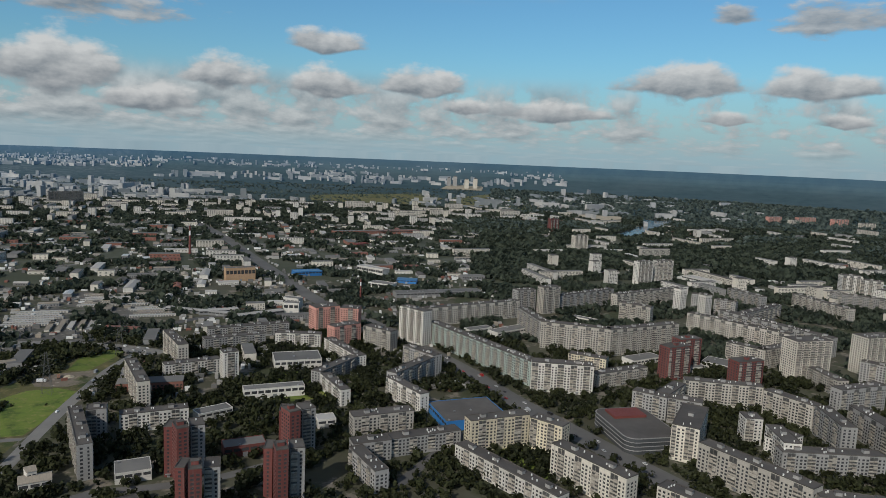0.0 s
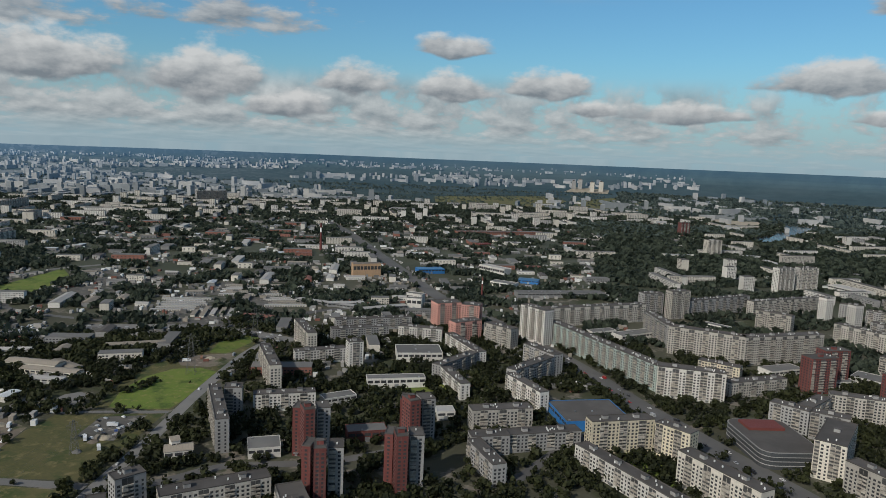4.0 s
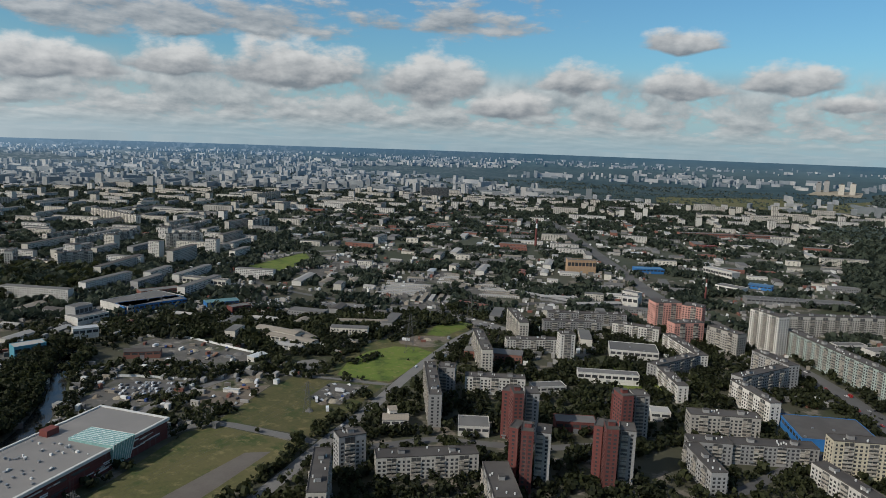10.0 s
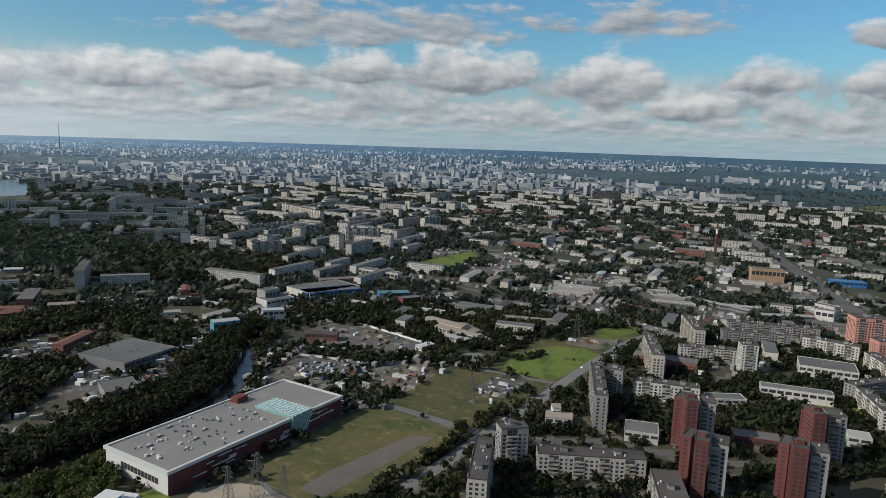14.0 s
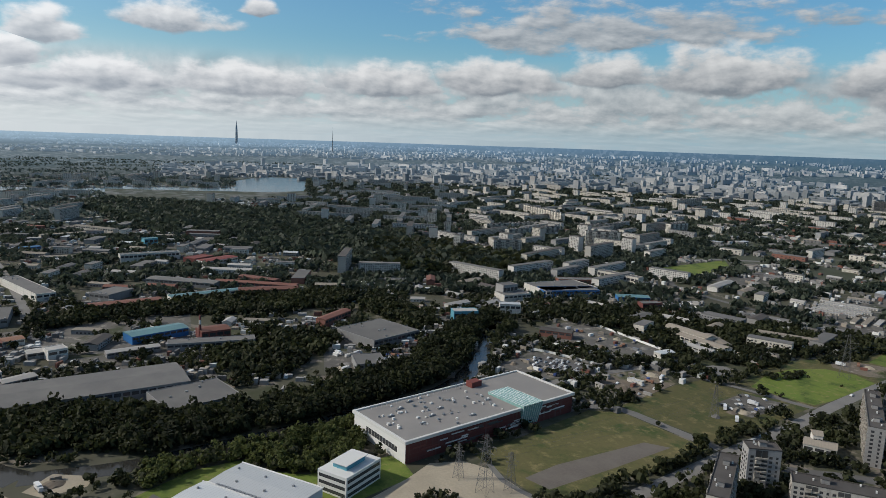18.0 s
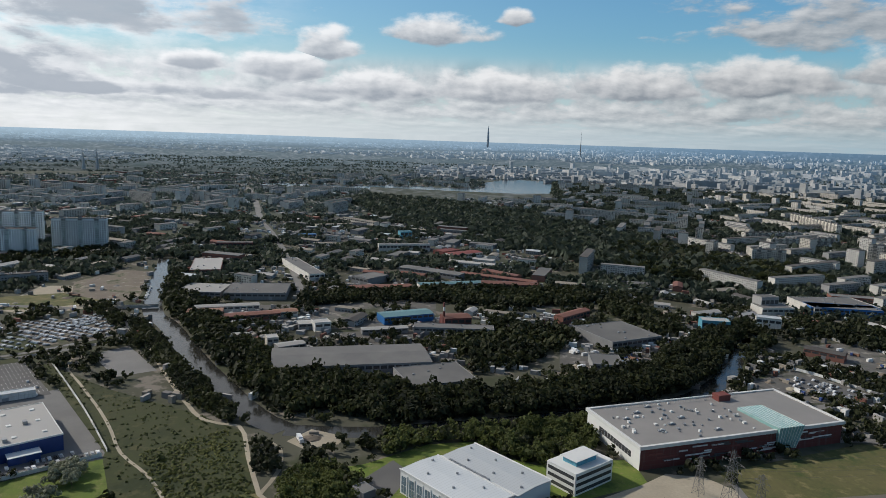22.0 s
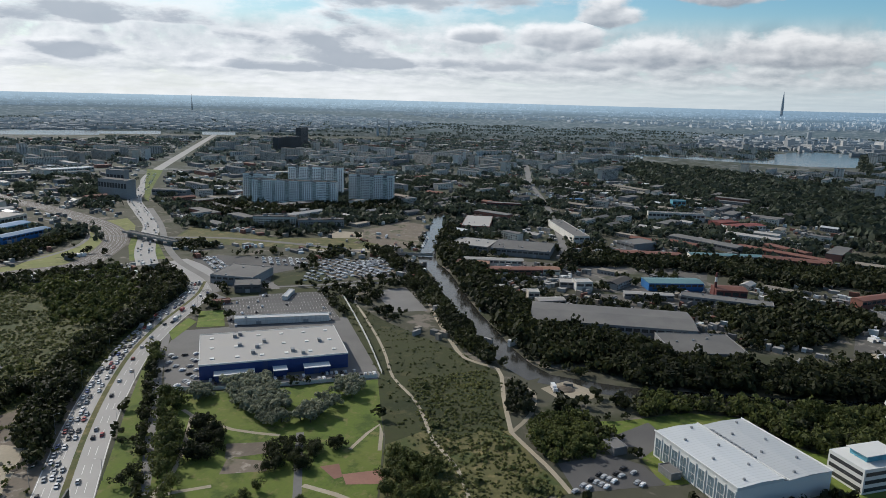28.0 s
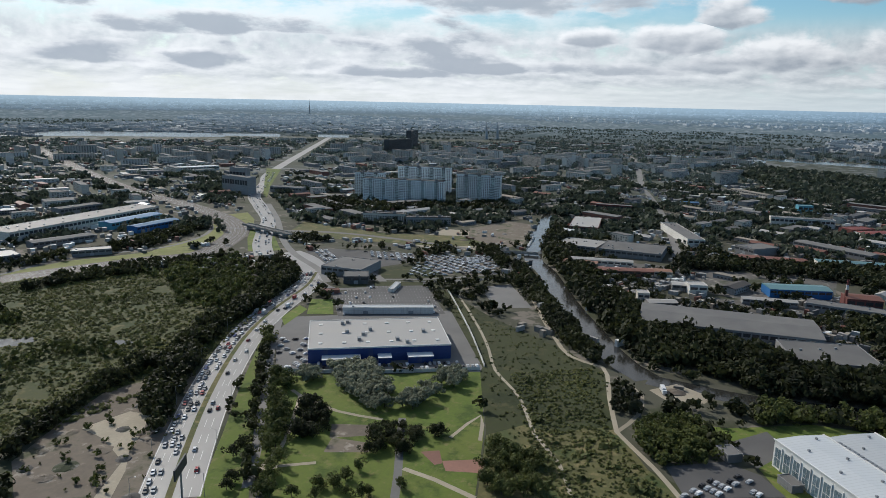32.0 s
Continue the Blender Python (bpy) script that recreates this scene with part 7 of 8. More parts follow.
HOMES = [("home", 62, 12, 15, w, "grey") for w in ("white", "cream", "cream", "grey", "white")] + [("home", 96, 12, 15, w, "grey") for w in ("white", "cream")] + \
        [("home", 118, 11, 15, w, "grey") for w in ("white", "cream")] + [("home", 84, 12, 25, "beige", "bitumen")] + [("home", 22, 16, 29, w, "bitumen") for w in ("cream", "white")] + [("home", 130, 12, 16, "cream", "bitumen")]
WORKS = [("works", 47, 18, 7, "shed", "grey"), ("works", 34, 13, 5, "white", "pale"), ("works", 61, 18, 8, "rust", "grey"), ("works", 38, 14, 6, "shed", "tan"), ("works", 27, 12, 10, "cream", "grey"),
         ("works", 30, 14, 5, "shed", "grey"), ("works", 70, 15, 7, "white", "pale"), ("works", 22, 10, 4, "shed", "pale"), ("works", 43, 13, 10, "cream", "grey"), ("works", 18, 10, 4, "white", "pale"),
         ("works", 36, 12, 6, "rust", "rust"), ("works", 58, 12, 5, "shed", "grey"), ("works", 27, 10, 4, "shed", "tan"), ("works", 24, 12, 6, "shed", "white"), ("works", 51, 14, 6, "shed", "grey"),
         ("works", 32, 14, 6, "grey", "bitumen"), ("works", 26, 12, 5, "cream", "tan")]
joined = {}
singles = {"homes": 0, "works": 0}
dist_r = 620.0
while dist_r < 3150:
    step = 34 + dist_r * 0.015
    for k in range(int(radians(186) * dist_r / step)):
        a = radians(-35 + 180 * (k + rng.uniform(-0.3, 0.3)) * step / (math.pi * dist_r))
        d = dist_r + rng.uniform(-0.35, 0.35) * step
        px, py = EYE_X - d * math.sin(a), EYE_Y + d * math.cos(a)
        kind = zone_of(px, py)
        if kind in ("wood", "trees"):
            continue
        grid = 18.0 if math.degrees(a) < 60 else -28.0
        turn = float(grid + rng.choice((0, 90)) + rng.normal(0, 3))
        if kind == "mixed":
            if rng.random() < 0.45:
                continue
            kind = "homes" if rng.random() < 0.6 else "works"
        pick = HOMES[int(rng.integers(len(HOMES)))] if kind == "homes" else WORKS[int(rng.integers(len(WORKS)))]
        if kind == "works" and dist_r > 1300 and rng.random() < 0.08:
            pick = HOMES[int(rng.integers(0, 5))]
        box = outline(px, py, pick[1], pick[2], turn, 4)
        xs, ys = [p[0] for p in box] + [px], [p[1] for p in box] + [py]
        mx = [(box[i][0] + box[(i + 1) % 4][0]) / 2 for i in range(4)]
        my = [(box[i][1] + box[(i + 1) % 4][1]) / 2 for i in range(4)]
        if code_at(np.array(xs + mx), np.array(ys + my)).any() or rng.random() < (0.40 if kind == "homes" else 0.15):
            continue
        if singles[kind] < 170:
            singles[kind] += 1
            filler(pick, px, py, turn, 1.0)
        else:
            joined.setdefault(pick, []).append((px, py, turn))
        mark(box, BUILT)
    dist_r += step


def join_blocks(pick, places):
    """The blocks farther off: walls, roofs and windows joined, a mesh of each to a pattern."""
    form, length, width, height, wall, roof = pick
    l, w = length / 2, width / 2
    s, r, g = Shape(), Shape(), Shape()
    for x, y, turn in places:
        m = pose(x, y, 0, 0, 0, turn)
        s.box(-l, -w, -0.5, l, w, height, m)
        r.box(-l - 0.1, -w - 0.1, height, l + 0.1, w + 0.1, height + 0.6, m)
        for side in (1, -1):
            for f in range(max(1, int(height / 2.85))):
                n = max(2, int(length / 6.8))
                for i in range(n):
                    u, z = -l + (i + 0.5) * length / n, 0.9 + f * 2.85
                    g.quad(*[tuple(m @ Vector((u + e * side, side * (w + 0.06), z + h))) for e, h in ((1.7, 0), (-1.7, 0), (-1.7, 1.1), (1.7, 1.1))])
    group = "city_blocks" if form == "home" else "city_works"
    b = tagged(new(group), f"{wall} walled blocks of the wider city", "city", kind="stuff")
    part("wall_rest", s, WALL[wall], b, kind="stuff")
    part("roof_rest", r, ROOF[roof], b, kind="stuff")
    part("window_grid", g, GLASS, b, kind="stuff")


for pick, places in joined.items():
    join_blocks(pick, places)


def speckle(name, n, r0, r1, a0, a1, low, high, mat, label):
    """Small sheds, garages and lorries too many to count."""
    s = Shape()
    x, y = scatter((r1 * r1 - r0 * r0) / 2 * radians(a1 - a0) / n, r0, r1, a0, a1, (0,))
    for px, py in zip(x, y):
        if zone_of(px, py) == "wood" or noise.noise(Vector((px * 0.012, py * 0.012, 5.0))) < -0.12:
            continue
        l, w, h = rng.uniform(low, high), rng.uniform(low * 0.5, high * 0.5), rng.uniform(2.2, 5.0)
        m = pose(px, py, 0, 0, 0, (18 if py > px * -0.6 else -28) + float(rng.choice((0, 90)) + rng.normal(0, 5)))
        s.box(-l / 2, -w / 2, -0.2, l / 2, w / 2, h, m)
    if s.v:
        tagged(new(name, s.mesh(name, mat)), label, "sheds", kind="stuff")


def scatter(per, r0, r1, a0, a1, codes=(0,)):
    n = int((r1 * r1 - r0 * r0) / 2 * radians(a1 - a0) / per)
    d = np.sqrt(rng.uniform(r0 * r0, r1 * r1, n))
    a = np.radians(rng.uniform(a0, a1, n))
    x, y = EYE_X - d * np.sin(a), EYE_Y + d * np.cos(a)
    ok = np.isin(code_at(x, y), codes)
    return x[ok], y[ok]


for mat, n, label in ((ROOF["pale"], 1700, "pale roofs of small sheds and garages"), (ROOF["grey"], 1300, "grey roofs of small sheds and garages"), (PAINT, 600, "white roofs of small sheds and lorries"),
                      (ROOF["tan"], 350, "weathered roofs of small sheds"), (ROOF["rust"], 350, "rusty roofs of small sheds")):
    speckle("small_sheds", int(n * 0.4), 500, 760, 38, 104, 3, 9, mat, label)
    speckle("small_sheds", int(n * 2.6), 680, 1500, -6, 145, 3, 10, mat, label)
    speckle("small_sheds", int(n * 0.9), 1500, 3100, -30, 10, 5, 14, mat, label)
    speckle("small_sheds", int(n * 1.4), 1500, 3100, 10, 60, 5, 16, mat, label)
    speckle("small_sheds", int(n * 2.2), 1500, 3100, 60, 145, 5, 16, mat, label)


# ---- woods, rows and single trees ----
def wood(name, pts, per, size, mat, crowns, label, codes=(0, WOOD, OPEN), vary=0.3):
    x, y = points_in(pts, per, codes)
    grove(name, x, y, size * rng.uniform(1 - vary, 1 + vary, len(x)), mat, crowns, label)


wood("riverside_wood", FOREST_BANK, 20, 5.2, LEAF, FINE_CROWNS, "dense wood on the river bank, shade in its leaf colour")
wood("riverside_wood", NEAR_BANK, 20, 3.6, LEAF2, FINE_CROWNS, "sunlit bushes and trees on the near bank", (0, WOOD))
wood("riverside_wood", RIVERSIDE, 18, 3.2, LEAF, FINE_CROWNS, "row of dark bushes along the river")
wood("riverside_wood", FARSIDE, 20, 4.8, LEAF, MID_CROWNS, "dark trees on the far bank")
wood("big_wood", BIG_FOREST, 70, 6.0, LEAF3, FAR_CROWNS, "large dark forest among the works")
wood("big_wood", FOREST_2, 70, 6.0, LEAF, FAR_CROWNS, "large dark forest among the works")
wood("tree_belt", BELT, 46, 4.2, LEAF, MID_CROWNS, "belt of trees beside the yards")
tx, ty = points_in(WASTE, 7, (0, WOOD, OPEN))
keep = np.array([noise.noise(Vector((a * 0.035, b * 0.035, 2.0))) > -0.42 for a, b in zip(tx, ty)])
grove("scrub", tx[keep], ty[keep], rng.uniform(0.6, 1.7, int(keep.sum())), SCRUB, LOW_CROWNS, "low olive scrub over the wasteland")
wood("sapling_wood", SAPLINGS, 22, 2.7, LEAF2, MID_CROWNS, "fresh green young trees on the wasteland", (0, WOOD, OPEN), vary=0.4)
wood("tree_belt", SITE_HEDGE, 16, 3.3, LEAF, FINE_CROWNS, "dark hedge between wasteland and building ground", (0, WOOD, OPEN))
wood("tree_belt", RAIL_HEDGE, 26, 3.4, LEAF, MID_CROWNS, "dark hedge below the railway", (0, WOOD, OPEN))
tx, ty = points_in(WASTE, 45, (0, WOOD, OPEN))
keep = np.array([noise.noise(Vector((a * 0.022, b * 0.022, 7.0))) > 0.28 for a, b in zip(tx, ty)])
grove("scrub", tx[keep], ty[keep], rng.uniform(1.6, 3.4, int(keep.sum())), LEAF2, MID_CROWNS, "groups of green bushes on the wasteland")
wood("tree_row", VERGE_ROW, 20, 2.6, LEAF, FINE_CROWNS, "row of dark trees between highway and path", (0, OPEN, WOOD))
wood("scrub", BUILDING_GROUND, 110, 1.3, LEAF2, MID_CROWNS, "weeds on the building ground", vary=0.6)
wood("tree_belt", HEDGE, 15, 4.1, LEAF, FINE_CROWNS, "dark belt of trees beside the highway", (0, WOOD, OPEN))
for a, b, size in VERGE_TREES:
    tree(a, b, size * 0.9, LEAF, "dark round tree on the mown verge")
wood("far_wood", RIGHT_WOODS, 90, 5.2, LEAF3, FAR_CROWNS, "dark woods with houses behind the blocks")
wood("scrub", [(-577, -203), (-528, -150), (-476, -78), (-446, -44), (-367, -27), (-300, -60), (-411, -119), (-590, -219)], 22, 0.7, LEAF2, LOW_CROWNS, "thin low scrub over the dark meadow", (0, OPEN), vary=0.6)
wood("scrub", MEADOW_SIDE, 5, 0.8, SCRUB, LOW_CROWNS, "low olive scrub over the meadow", (0, OPEN), vary=0.5)
wood("scrub", MEADOW_SIDE, 260, 1.9, LEAF2, LOW_CROWNS, "green bushes on the meadow", (0, OPEN), vary=0.5)
wood("scrub", SPIT, 16, 2.3, LEAF, MID_CROWNS, "dark bushes between the tracks", (0, OPEN), vary=0.5)
wood("scrub", LOT_BUSHES, 14, 2.4, LEAF2, FINE_CROWNS, "bushes between the track and the car park", (0, OPEN), vary=0.4)
wood("riverside_wood", LEFT_BANK, 16, 3.0, LEAF, MID_CROWNS, "dark bushes on the low river bank", (0, OPEN), vary=0.4)
wood("tree_belt", RAIL_TREES, 40, 3.4, LEAF, MID_CROWNS, "dark bushes along the railway", (0, OPEN, WOOD), vary=0.4)
for pts in WORKS_WOODS:
    wood("works_wood", pts, 26, 4.0, LEAF, MID_CROWNS, "dark trees between the works", (0, WOOD), vary=0.4)
wood("tree_belt", SLAB_TREES, 34, 4.2, LEAF, MID_CROWNS, "dark trees at the foot of the high-rises", (0, OPEN, WOOD), vary=0.4)
HEDGES = [
    [(-486, 455), (-465, 465), (-463, 494), (-482, 502)], [(-483, 383), (-466, 385), (-466, 397), (-480, 396)], [(-313, 408), (-316, 452), (-328, 458), (-321, 414)], [(-332, 466), (-327, 506), (-339, 512)],
    [(-401, 560), (-387, 606), (-376, 600), (-384, 563)], [(-352, 604), (-347, 611), (-342, 604)], [(-404, 385), (-398, 412), (-391, 412), (-396, 388)], [(-452, 350), (-440, 372), (-412, 366), (-420, 340)],
    [(-300, 318), (-306, 380), (-297, 386), (-292, 330)], [(-333, 176), (-318, 186), (-322, 200), (-338, 192)], [(-400, 640), (-415, 690), (-400, 740), (-386, 700)], [(-430, 560), (-470, 610), (-425, 660), (-405, 600)],
    [(-540, 415), (-556, 444), (-540, 448), (-528, 424)], [(-450, 495), (-455, 512), (-415, 506), (-418, 498)],
]
for pts in HEDGES:
    wood("hedge_bushes", pts, 14, 2.1, LEAF, MID_CROWNS, "dark bushes between yards and fields", (0, OPEN, WOOD), vary=0.45)
wood("scrub", OFFICE_TREES, 20, 3.0, LEAF2, FINE_CROWNS, "bushes beside the car park")

for pts, per, size, mat, words in ((PARK_ROW, 34, 3.8, LEAF2, "green tree in a row beside the path"), (PARK_DARK, 17, 3.3, LEAF, "dense dark green park tree"),
                                   (PARK_MID, 20, 2.9, LEAF, "dense dark green park tree"), (PARK_LOW, 60, 2.5, LEAF2, "broad green park tree on the lawn"), (PARK_RIGHT, 30, 3.6, LEAF2, "young light green tree on rough grass")):
    tx, ty = points_in(pts, per, (0, OPEN, WOOD))
    for a, b in zip(tx, ty):
        tree(float(a), float(b), float(size * rng.uniform(0.7, 1.25)), mat, words)


for arm in WILLOW_ARMS:
    way = smooth_line(arm, 6.5)
    for i, q in enumerate(way):
        t = (way[min(i + 1, len(way) - 1)] - way[max(i - 1, 0)]).normalized()
        for off in (-4.0, 3.5):
            p = q + Vector((-t.y, t.x, 0)) * (off + rng.uniform(-1, 1))
            tree(p.x, p.y, float(rng.uniform(3.6, 5.0)), WILLOW, "silvery round-headed willow in the park")


def clumped(x, y, keep, scale=0.012):
    """Keeps trees in groups."""
    n = np.array([noise.noise(Vector((a * scale, b * scale, 3.1))) for a, b in zip(x, y)])
    az = np.degrees(np.arctan2(-(x - EYE_X), y - EYE_Y))
    d = np.hypot(x - EYE_X, y - EYE_Y)
    works = ((az > -4) & (az < 40) & (d > 850) & (d < 2300)) | ((az > 72) & (az < 104) & (d > 620) & (d < 1700)) | ((az > 108) & (d > 800) & (d < 1900))
    ok = n > keep + works * np.where((az > 70) & (az < 106), 0.05, 0.17)
    return x[ok], y[ok]


x, y = scatter(48, 300, 900, -36, 50)
x, y = clumped(x, y, -0.30, 0.02)
grove("yard_trees", x, y, rng.uniform(2.4, 4.8, len(x)), LEAF, MID_CROWNS, "dark yard trees between the apartment blocks")
x, y = scatter(70, 300, 900, 50, 145)
x, y = clumped(x, y, -0.05, 0.02)
grove("yard_trees", x, y, rng.uniform(2.2, 4.4, len(x)), LEAF, MID_CROWNS, "dark trees between the works")
x, y = scatter(60, 900, 1600, -36, 145)
x, y = clumped(x, y, -0.12)
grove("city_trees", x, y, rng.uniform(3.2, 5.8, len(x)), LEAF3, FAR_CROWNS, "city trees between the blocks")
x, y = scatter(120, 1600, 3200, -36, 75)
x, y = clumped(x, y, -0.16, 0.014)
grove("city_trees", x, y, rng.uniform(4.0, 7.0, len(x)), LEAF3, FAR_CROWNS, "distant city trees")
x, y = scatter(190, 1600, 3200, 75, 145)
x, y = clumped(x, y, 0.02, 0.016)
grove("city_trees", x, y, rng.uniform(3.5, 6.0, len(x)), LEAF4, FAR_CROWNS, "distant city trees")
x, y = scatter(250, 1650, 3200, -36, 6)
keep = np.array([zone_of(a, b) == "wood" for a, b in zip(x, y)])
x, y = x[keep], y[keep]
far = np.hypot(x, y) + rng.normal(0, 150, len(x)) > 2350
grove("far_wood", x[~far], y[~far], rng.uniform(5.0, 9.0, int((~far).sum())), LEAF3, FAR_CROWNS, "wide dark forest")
grove("far_wood", x[far], y[far], rng.uniform(5.0, 8.0, int(far.sum())), LEAF4, FAR_CROWNS, "wide forest farther off with haze in its leaf colour")


# ---- the far city and far forest, shrunk to a rim fitted to the camera's view ----
def far_boxes(name, n, a0, a1, d0, d1, sizes, mat, label):
    s = Shape()
    made = 0
    while made < n:
        made += 1
        d = d0 * (d1 / d0) ** rng.random()
        a = rng.uniform(a0, a1)
        x, y = EYE_X - d * math.sin(radians(a)), EYE_Y + d * math.cos(radians(a))
        if noise.noise(Vector((x * 0.0006, y * 0.0006, 1.7))) < -0.12 or rng.random() > (a + 26) / 36:
            continue
        if any(inside(w, np.array(x), np.array(y)) for w in FAR_WATER):
            continue
        l, w, h = sizes[int(rng.integers(len(sizes)))]
        k = rng.uniform(0.7, 1.3)
        px, py, pz, sc = [float(v) for v in drawn_in(x, y)]
        s.box(-l * sc * k / 2, -w * sc / 2, -1.5 * sc, l * sc * k / 2, w * sc / 2, h * sc * k, pose(px, py, pz, 0, 0, float(rng.choice((12, 102)) + rng.normal(0, 12))))
    tagged(new(name, s.mesh(name, mat)), label, "city", kind="stuff")


TALL = [(70, 14, 22), (100, 14, 26), (20, 16, 32), (50, 14, 18), (22, 18, 40)]
FLAT = [(40, 24, 5), (26, 14, 6), (70, 30, 6), (34, 18, 8), (55, 12, 12)]
LOW = [(60, 24, 9), (50, 14, 14), (90, 30, 11), (40, 14, 16), (140, 24, 11)]
# the blocks' materials glow more with distance, in place of haze
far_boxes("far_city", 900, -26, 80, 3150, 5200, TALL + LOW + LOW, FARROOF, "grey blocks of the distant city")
far_boxes("far_city", 700, -26, 80, 3150, 5200, TALL + TALL + LOW, FARCITY, "haze-paled blocks of the distant city")
far_boxes("far_city", 1500, -10, 80, 5000, 15000, TALL, FARROOF, "haze-glowing high-rise blocks near the horizon")
far_boxes("far_city", 1200, -10, 80, 5000, 14000, TALL, FARCITY, "haze-paled high-rise blocks near the horizon")
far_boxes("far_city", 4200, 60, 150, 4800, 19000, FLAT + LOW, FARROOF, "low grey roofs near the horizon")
far_boxes("far_city", 2600, 60, 150, 4800, 17000, FLAT + LOW, FARCITY, "low haze-paled roofs near the horizon")
far_boxes("far_city", 4200, 55, 150, 3100, 5600, FLAT + LOW[1:2], FARROOF, "low haze-glowing roofs of the distant city")
far_boxes("far_city", 2600, 55, 150, 3100, 5600, FLAT, FARCITY, "low haze-paled roofs of the distant city")
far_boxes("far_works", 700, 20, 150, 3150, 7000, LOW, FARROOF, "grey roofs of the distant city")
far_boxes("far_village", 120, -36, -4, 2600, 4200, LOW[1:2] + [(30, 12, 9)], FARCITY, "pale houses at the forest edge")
x, y = scatter(900, 3200, 5200, -36, -4, (0, 1, 2, 3, 4, 5))
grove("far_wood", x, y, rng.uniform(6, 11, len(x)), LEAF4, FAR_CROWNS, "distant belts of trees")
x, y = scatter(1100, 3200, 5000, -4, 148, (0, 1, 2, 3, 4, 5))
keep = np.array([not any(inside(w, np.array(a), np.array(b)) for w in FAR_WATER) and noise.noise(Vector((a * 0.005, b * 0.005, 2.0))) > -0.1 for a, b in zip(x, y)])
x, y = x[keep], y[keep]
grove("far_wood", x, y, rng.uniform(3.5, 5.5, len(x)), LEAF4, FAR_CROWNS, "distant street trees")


def far_thing(name, a, d, label, category):
    x, y = EYE_X - d * math.sin(radians(a)), EYE_Y + d * math.cos(radians(a))
    px, py, pz, sc = [float(v) for v in drawn_in(x, y)]
    return base(name, px, py, 0, label, category, z=pz), sc


sky_b, sc = far_thing("skyscraper", SKYSCRAPER[0], 14000, "slender tapering skyscraper on the horizon", "skyscraper")
s = Shape()
for i in range(8):
    t0, t1 = i / 8, (i + 1) / 8
    r = lambda t: (34 + 12 * math.sin(t * 2.2) - 42 * t ** 2.2) * sc * 0.62
    s.rod((0, 0, 440 * t0 * sc), (0, 0, 440 * t1 * sc), r(t0), 10, max(1.0 * sc, r(t1)))
part("tower", s, surface("blue_grey_tower_glass", (0.26, 0.30, 0.34), 0.4, spread=0.0), sky_b)
for a, d, h in MASTS:
    m, sc = far_thing("tv_mast", a, d, "thin lattice mast on the horizon", "mast")
    s = Shape()
    for t0, t1, r in ((0, 0.5, 14), (0.5, 0.8, 6), (0.8, 1.0, 2)):
        s.rod((0, 0, h * t0 * sc), (0, 0, h * t1 * sc), r * sc * 0.6, 6, r * sc * 0.35)
    part("mast", s, STEEL, m)

for a, d, h, mat in ((-0.55, 5520, 66, "grey"), (-1.05, 5570, 78, "grey"), (-2.0, 5250, 70, "cream"), (-2.7, 5320, 74, "cream")):
    b, sc = far_thing("tower_block", a, d, "tall apartment tower standing alone on sandy ground", "apartment tower")
    s = Shape()
    s.box(-16 * sc, -14 * sc, -4 * sc, 16 * sc, 14 * sc, h * sc)
    part("wall", s, WALL[mat], b)
    s = Shape()
    s.box(-8 * sc, -7 * sc, h * sc, 8 * sc, 7 * sc, (h + 7) * sc)
    part("lift_house", s, BITUMEN, b)


def arch_bridge(x, y, length, rise, yaw, z):
    """A bridge hung from two pale arches."""
    b = base("arch_bridge", x, y, yaw, "pale tied arch bridge over the lake", "bridge", z=z)
    s = Shape()
    s.box(-length * 0.9, -9, 5, length * 0.9, 9, 8)
    part("deck", s, PAINT, b)
    for side in (-7, 7):
        s = Shape()
        at = lambda t: (length * (t - 0.5), side, 8 + rise * 4 * t * (1 - t))
        for i in range(16):
            s.rod(at(i / 16), at((i + 1) / 16), 1.6, 5)
        arch = part("arch", s, PAINT, b)
        s = Shape()
        for i in range(1, 12):
            s.rod((length * (i / 12 - 0.5), side, 8), at(i / 12), 0.3)
        part("hanger_grid", s, STEEL, arch, kind="stuff")


bx, by, bz, bs = [float(v) for v in drawn_in(815, 3520)]
arch_bridge(bx, by, 150, 24, 31, bz)

# ---- traffic, lamps, pylons and other small things ----
s = Shape()
for i in range(-4, 5):
    for j in range(-24, 25):
        m = pose(-541 + 9.4 * i * math.cos(radians(31)), -243 + 9.4 * i * math.sin(radians(31)), 0.112, 0, 0, 121)
        p = m @ Vector((j * 2.7, 0, 0))
        if inside(LOT, np.array(p.x), np.array(p.y)):
            s.quad(*[tuple(m @ Vector((j * 2.7 + e, f, 0))) for e, f in ((-0.09, -2.4), (0.09, -2.4), (0.09, 2.4), (-0.09, 2.4))])
tagged(new("bay_marking", s.mesh("bay_marking", MARK)), "worn white parking bay lines", "road marking", kind="structure")
strip("lane_marking", HIGHWAY, 0.35, MARK, 0.115, "white edge line of the highway", "road marking", 0, shift=13.0)
strip("lane_marking", HIGHWAY, 0.35, MARK, 0.115, "white edge line of the highway", "road marking", 0, shift=-13.0)
strip("central_reservation", HIGHWAY, 3.0, MEADOW, 0.13, "grass strip between the carriageways", "grass", 0)
for off in (5.8, 9.0, -5.0, -8.5):
    way = smooth_line(HIGHWAY, 8.0)
    s = Shape()
    for i in range(0, len(way) - 1, 2):
        a, b = offset(way[i:i + 2], off + 0.12), offset(way[i:i + 2], off - 0.12)
        s.quad((*b[0], 0.116), (*b[1], 0.116), (*a[1], 0.116), (*a[0], 0.116))
    tagged(new("lane_marking", s.mesh("lane_marking", MARK)), "dashed white lane line of the highway", "road marking", kind="structure")
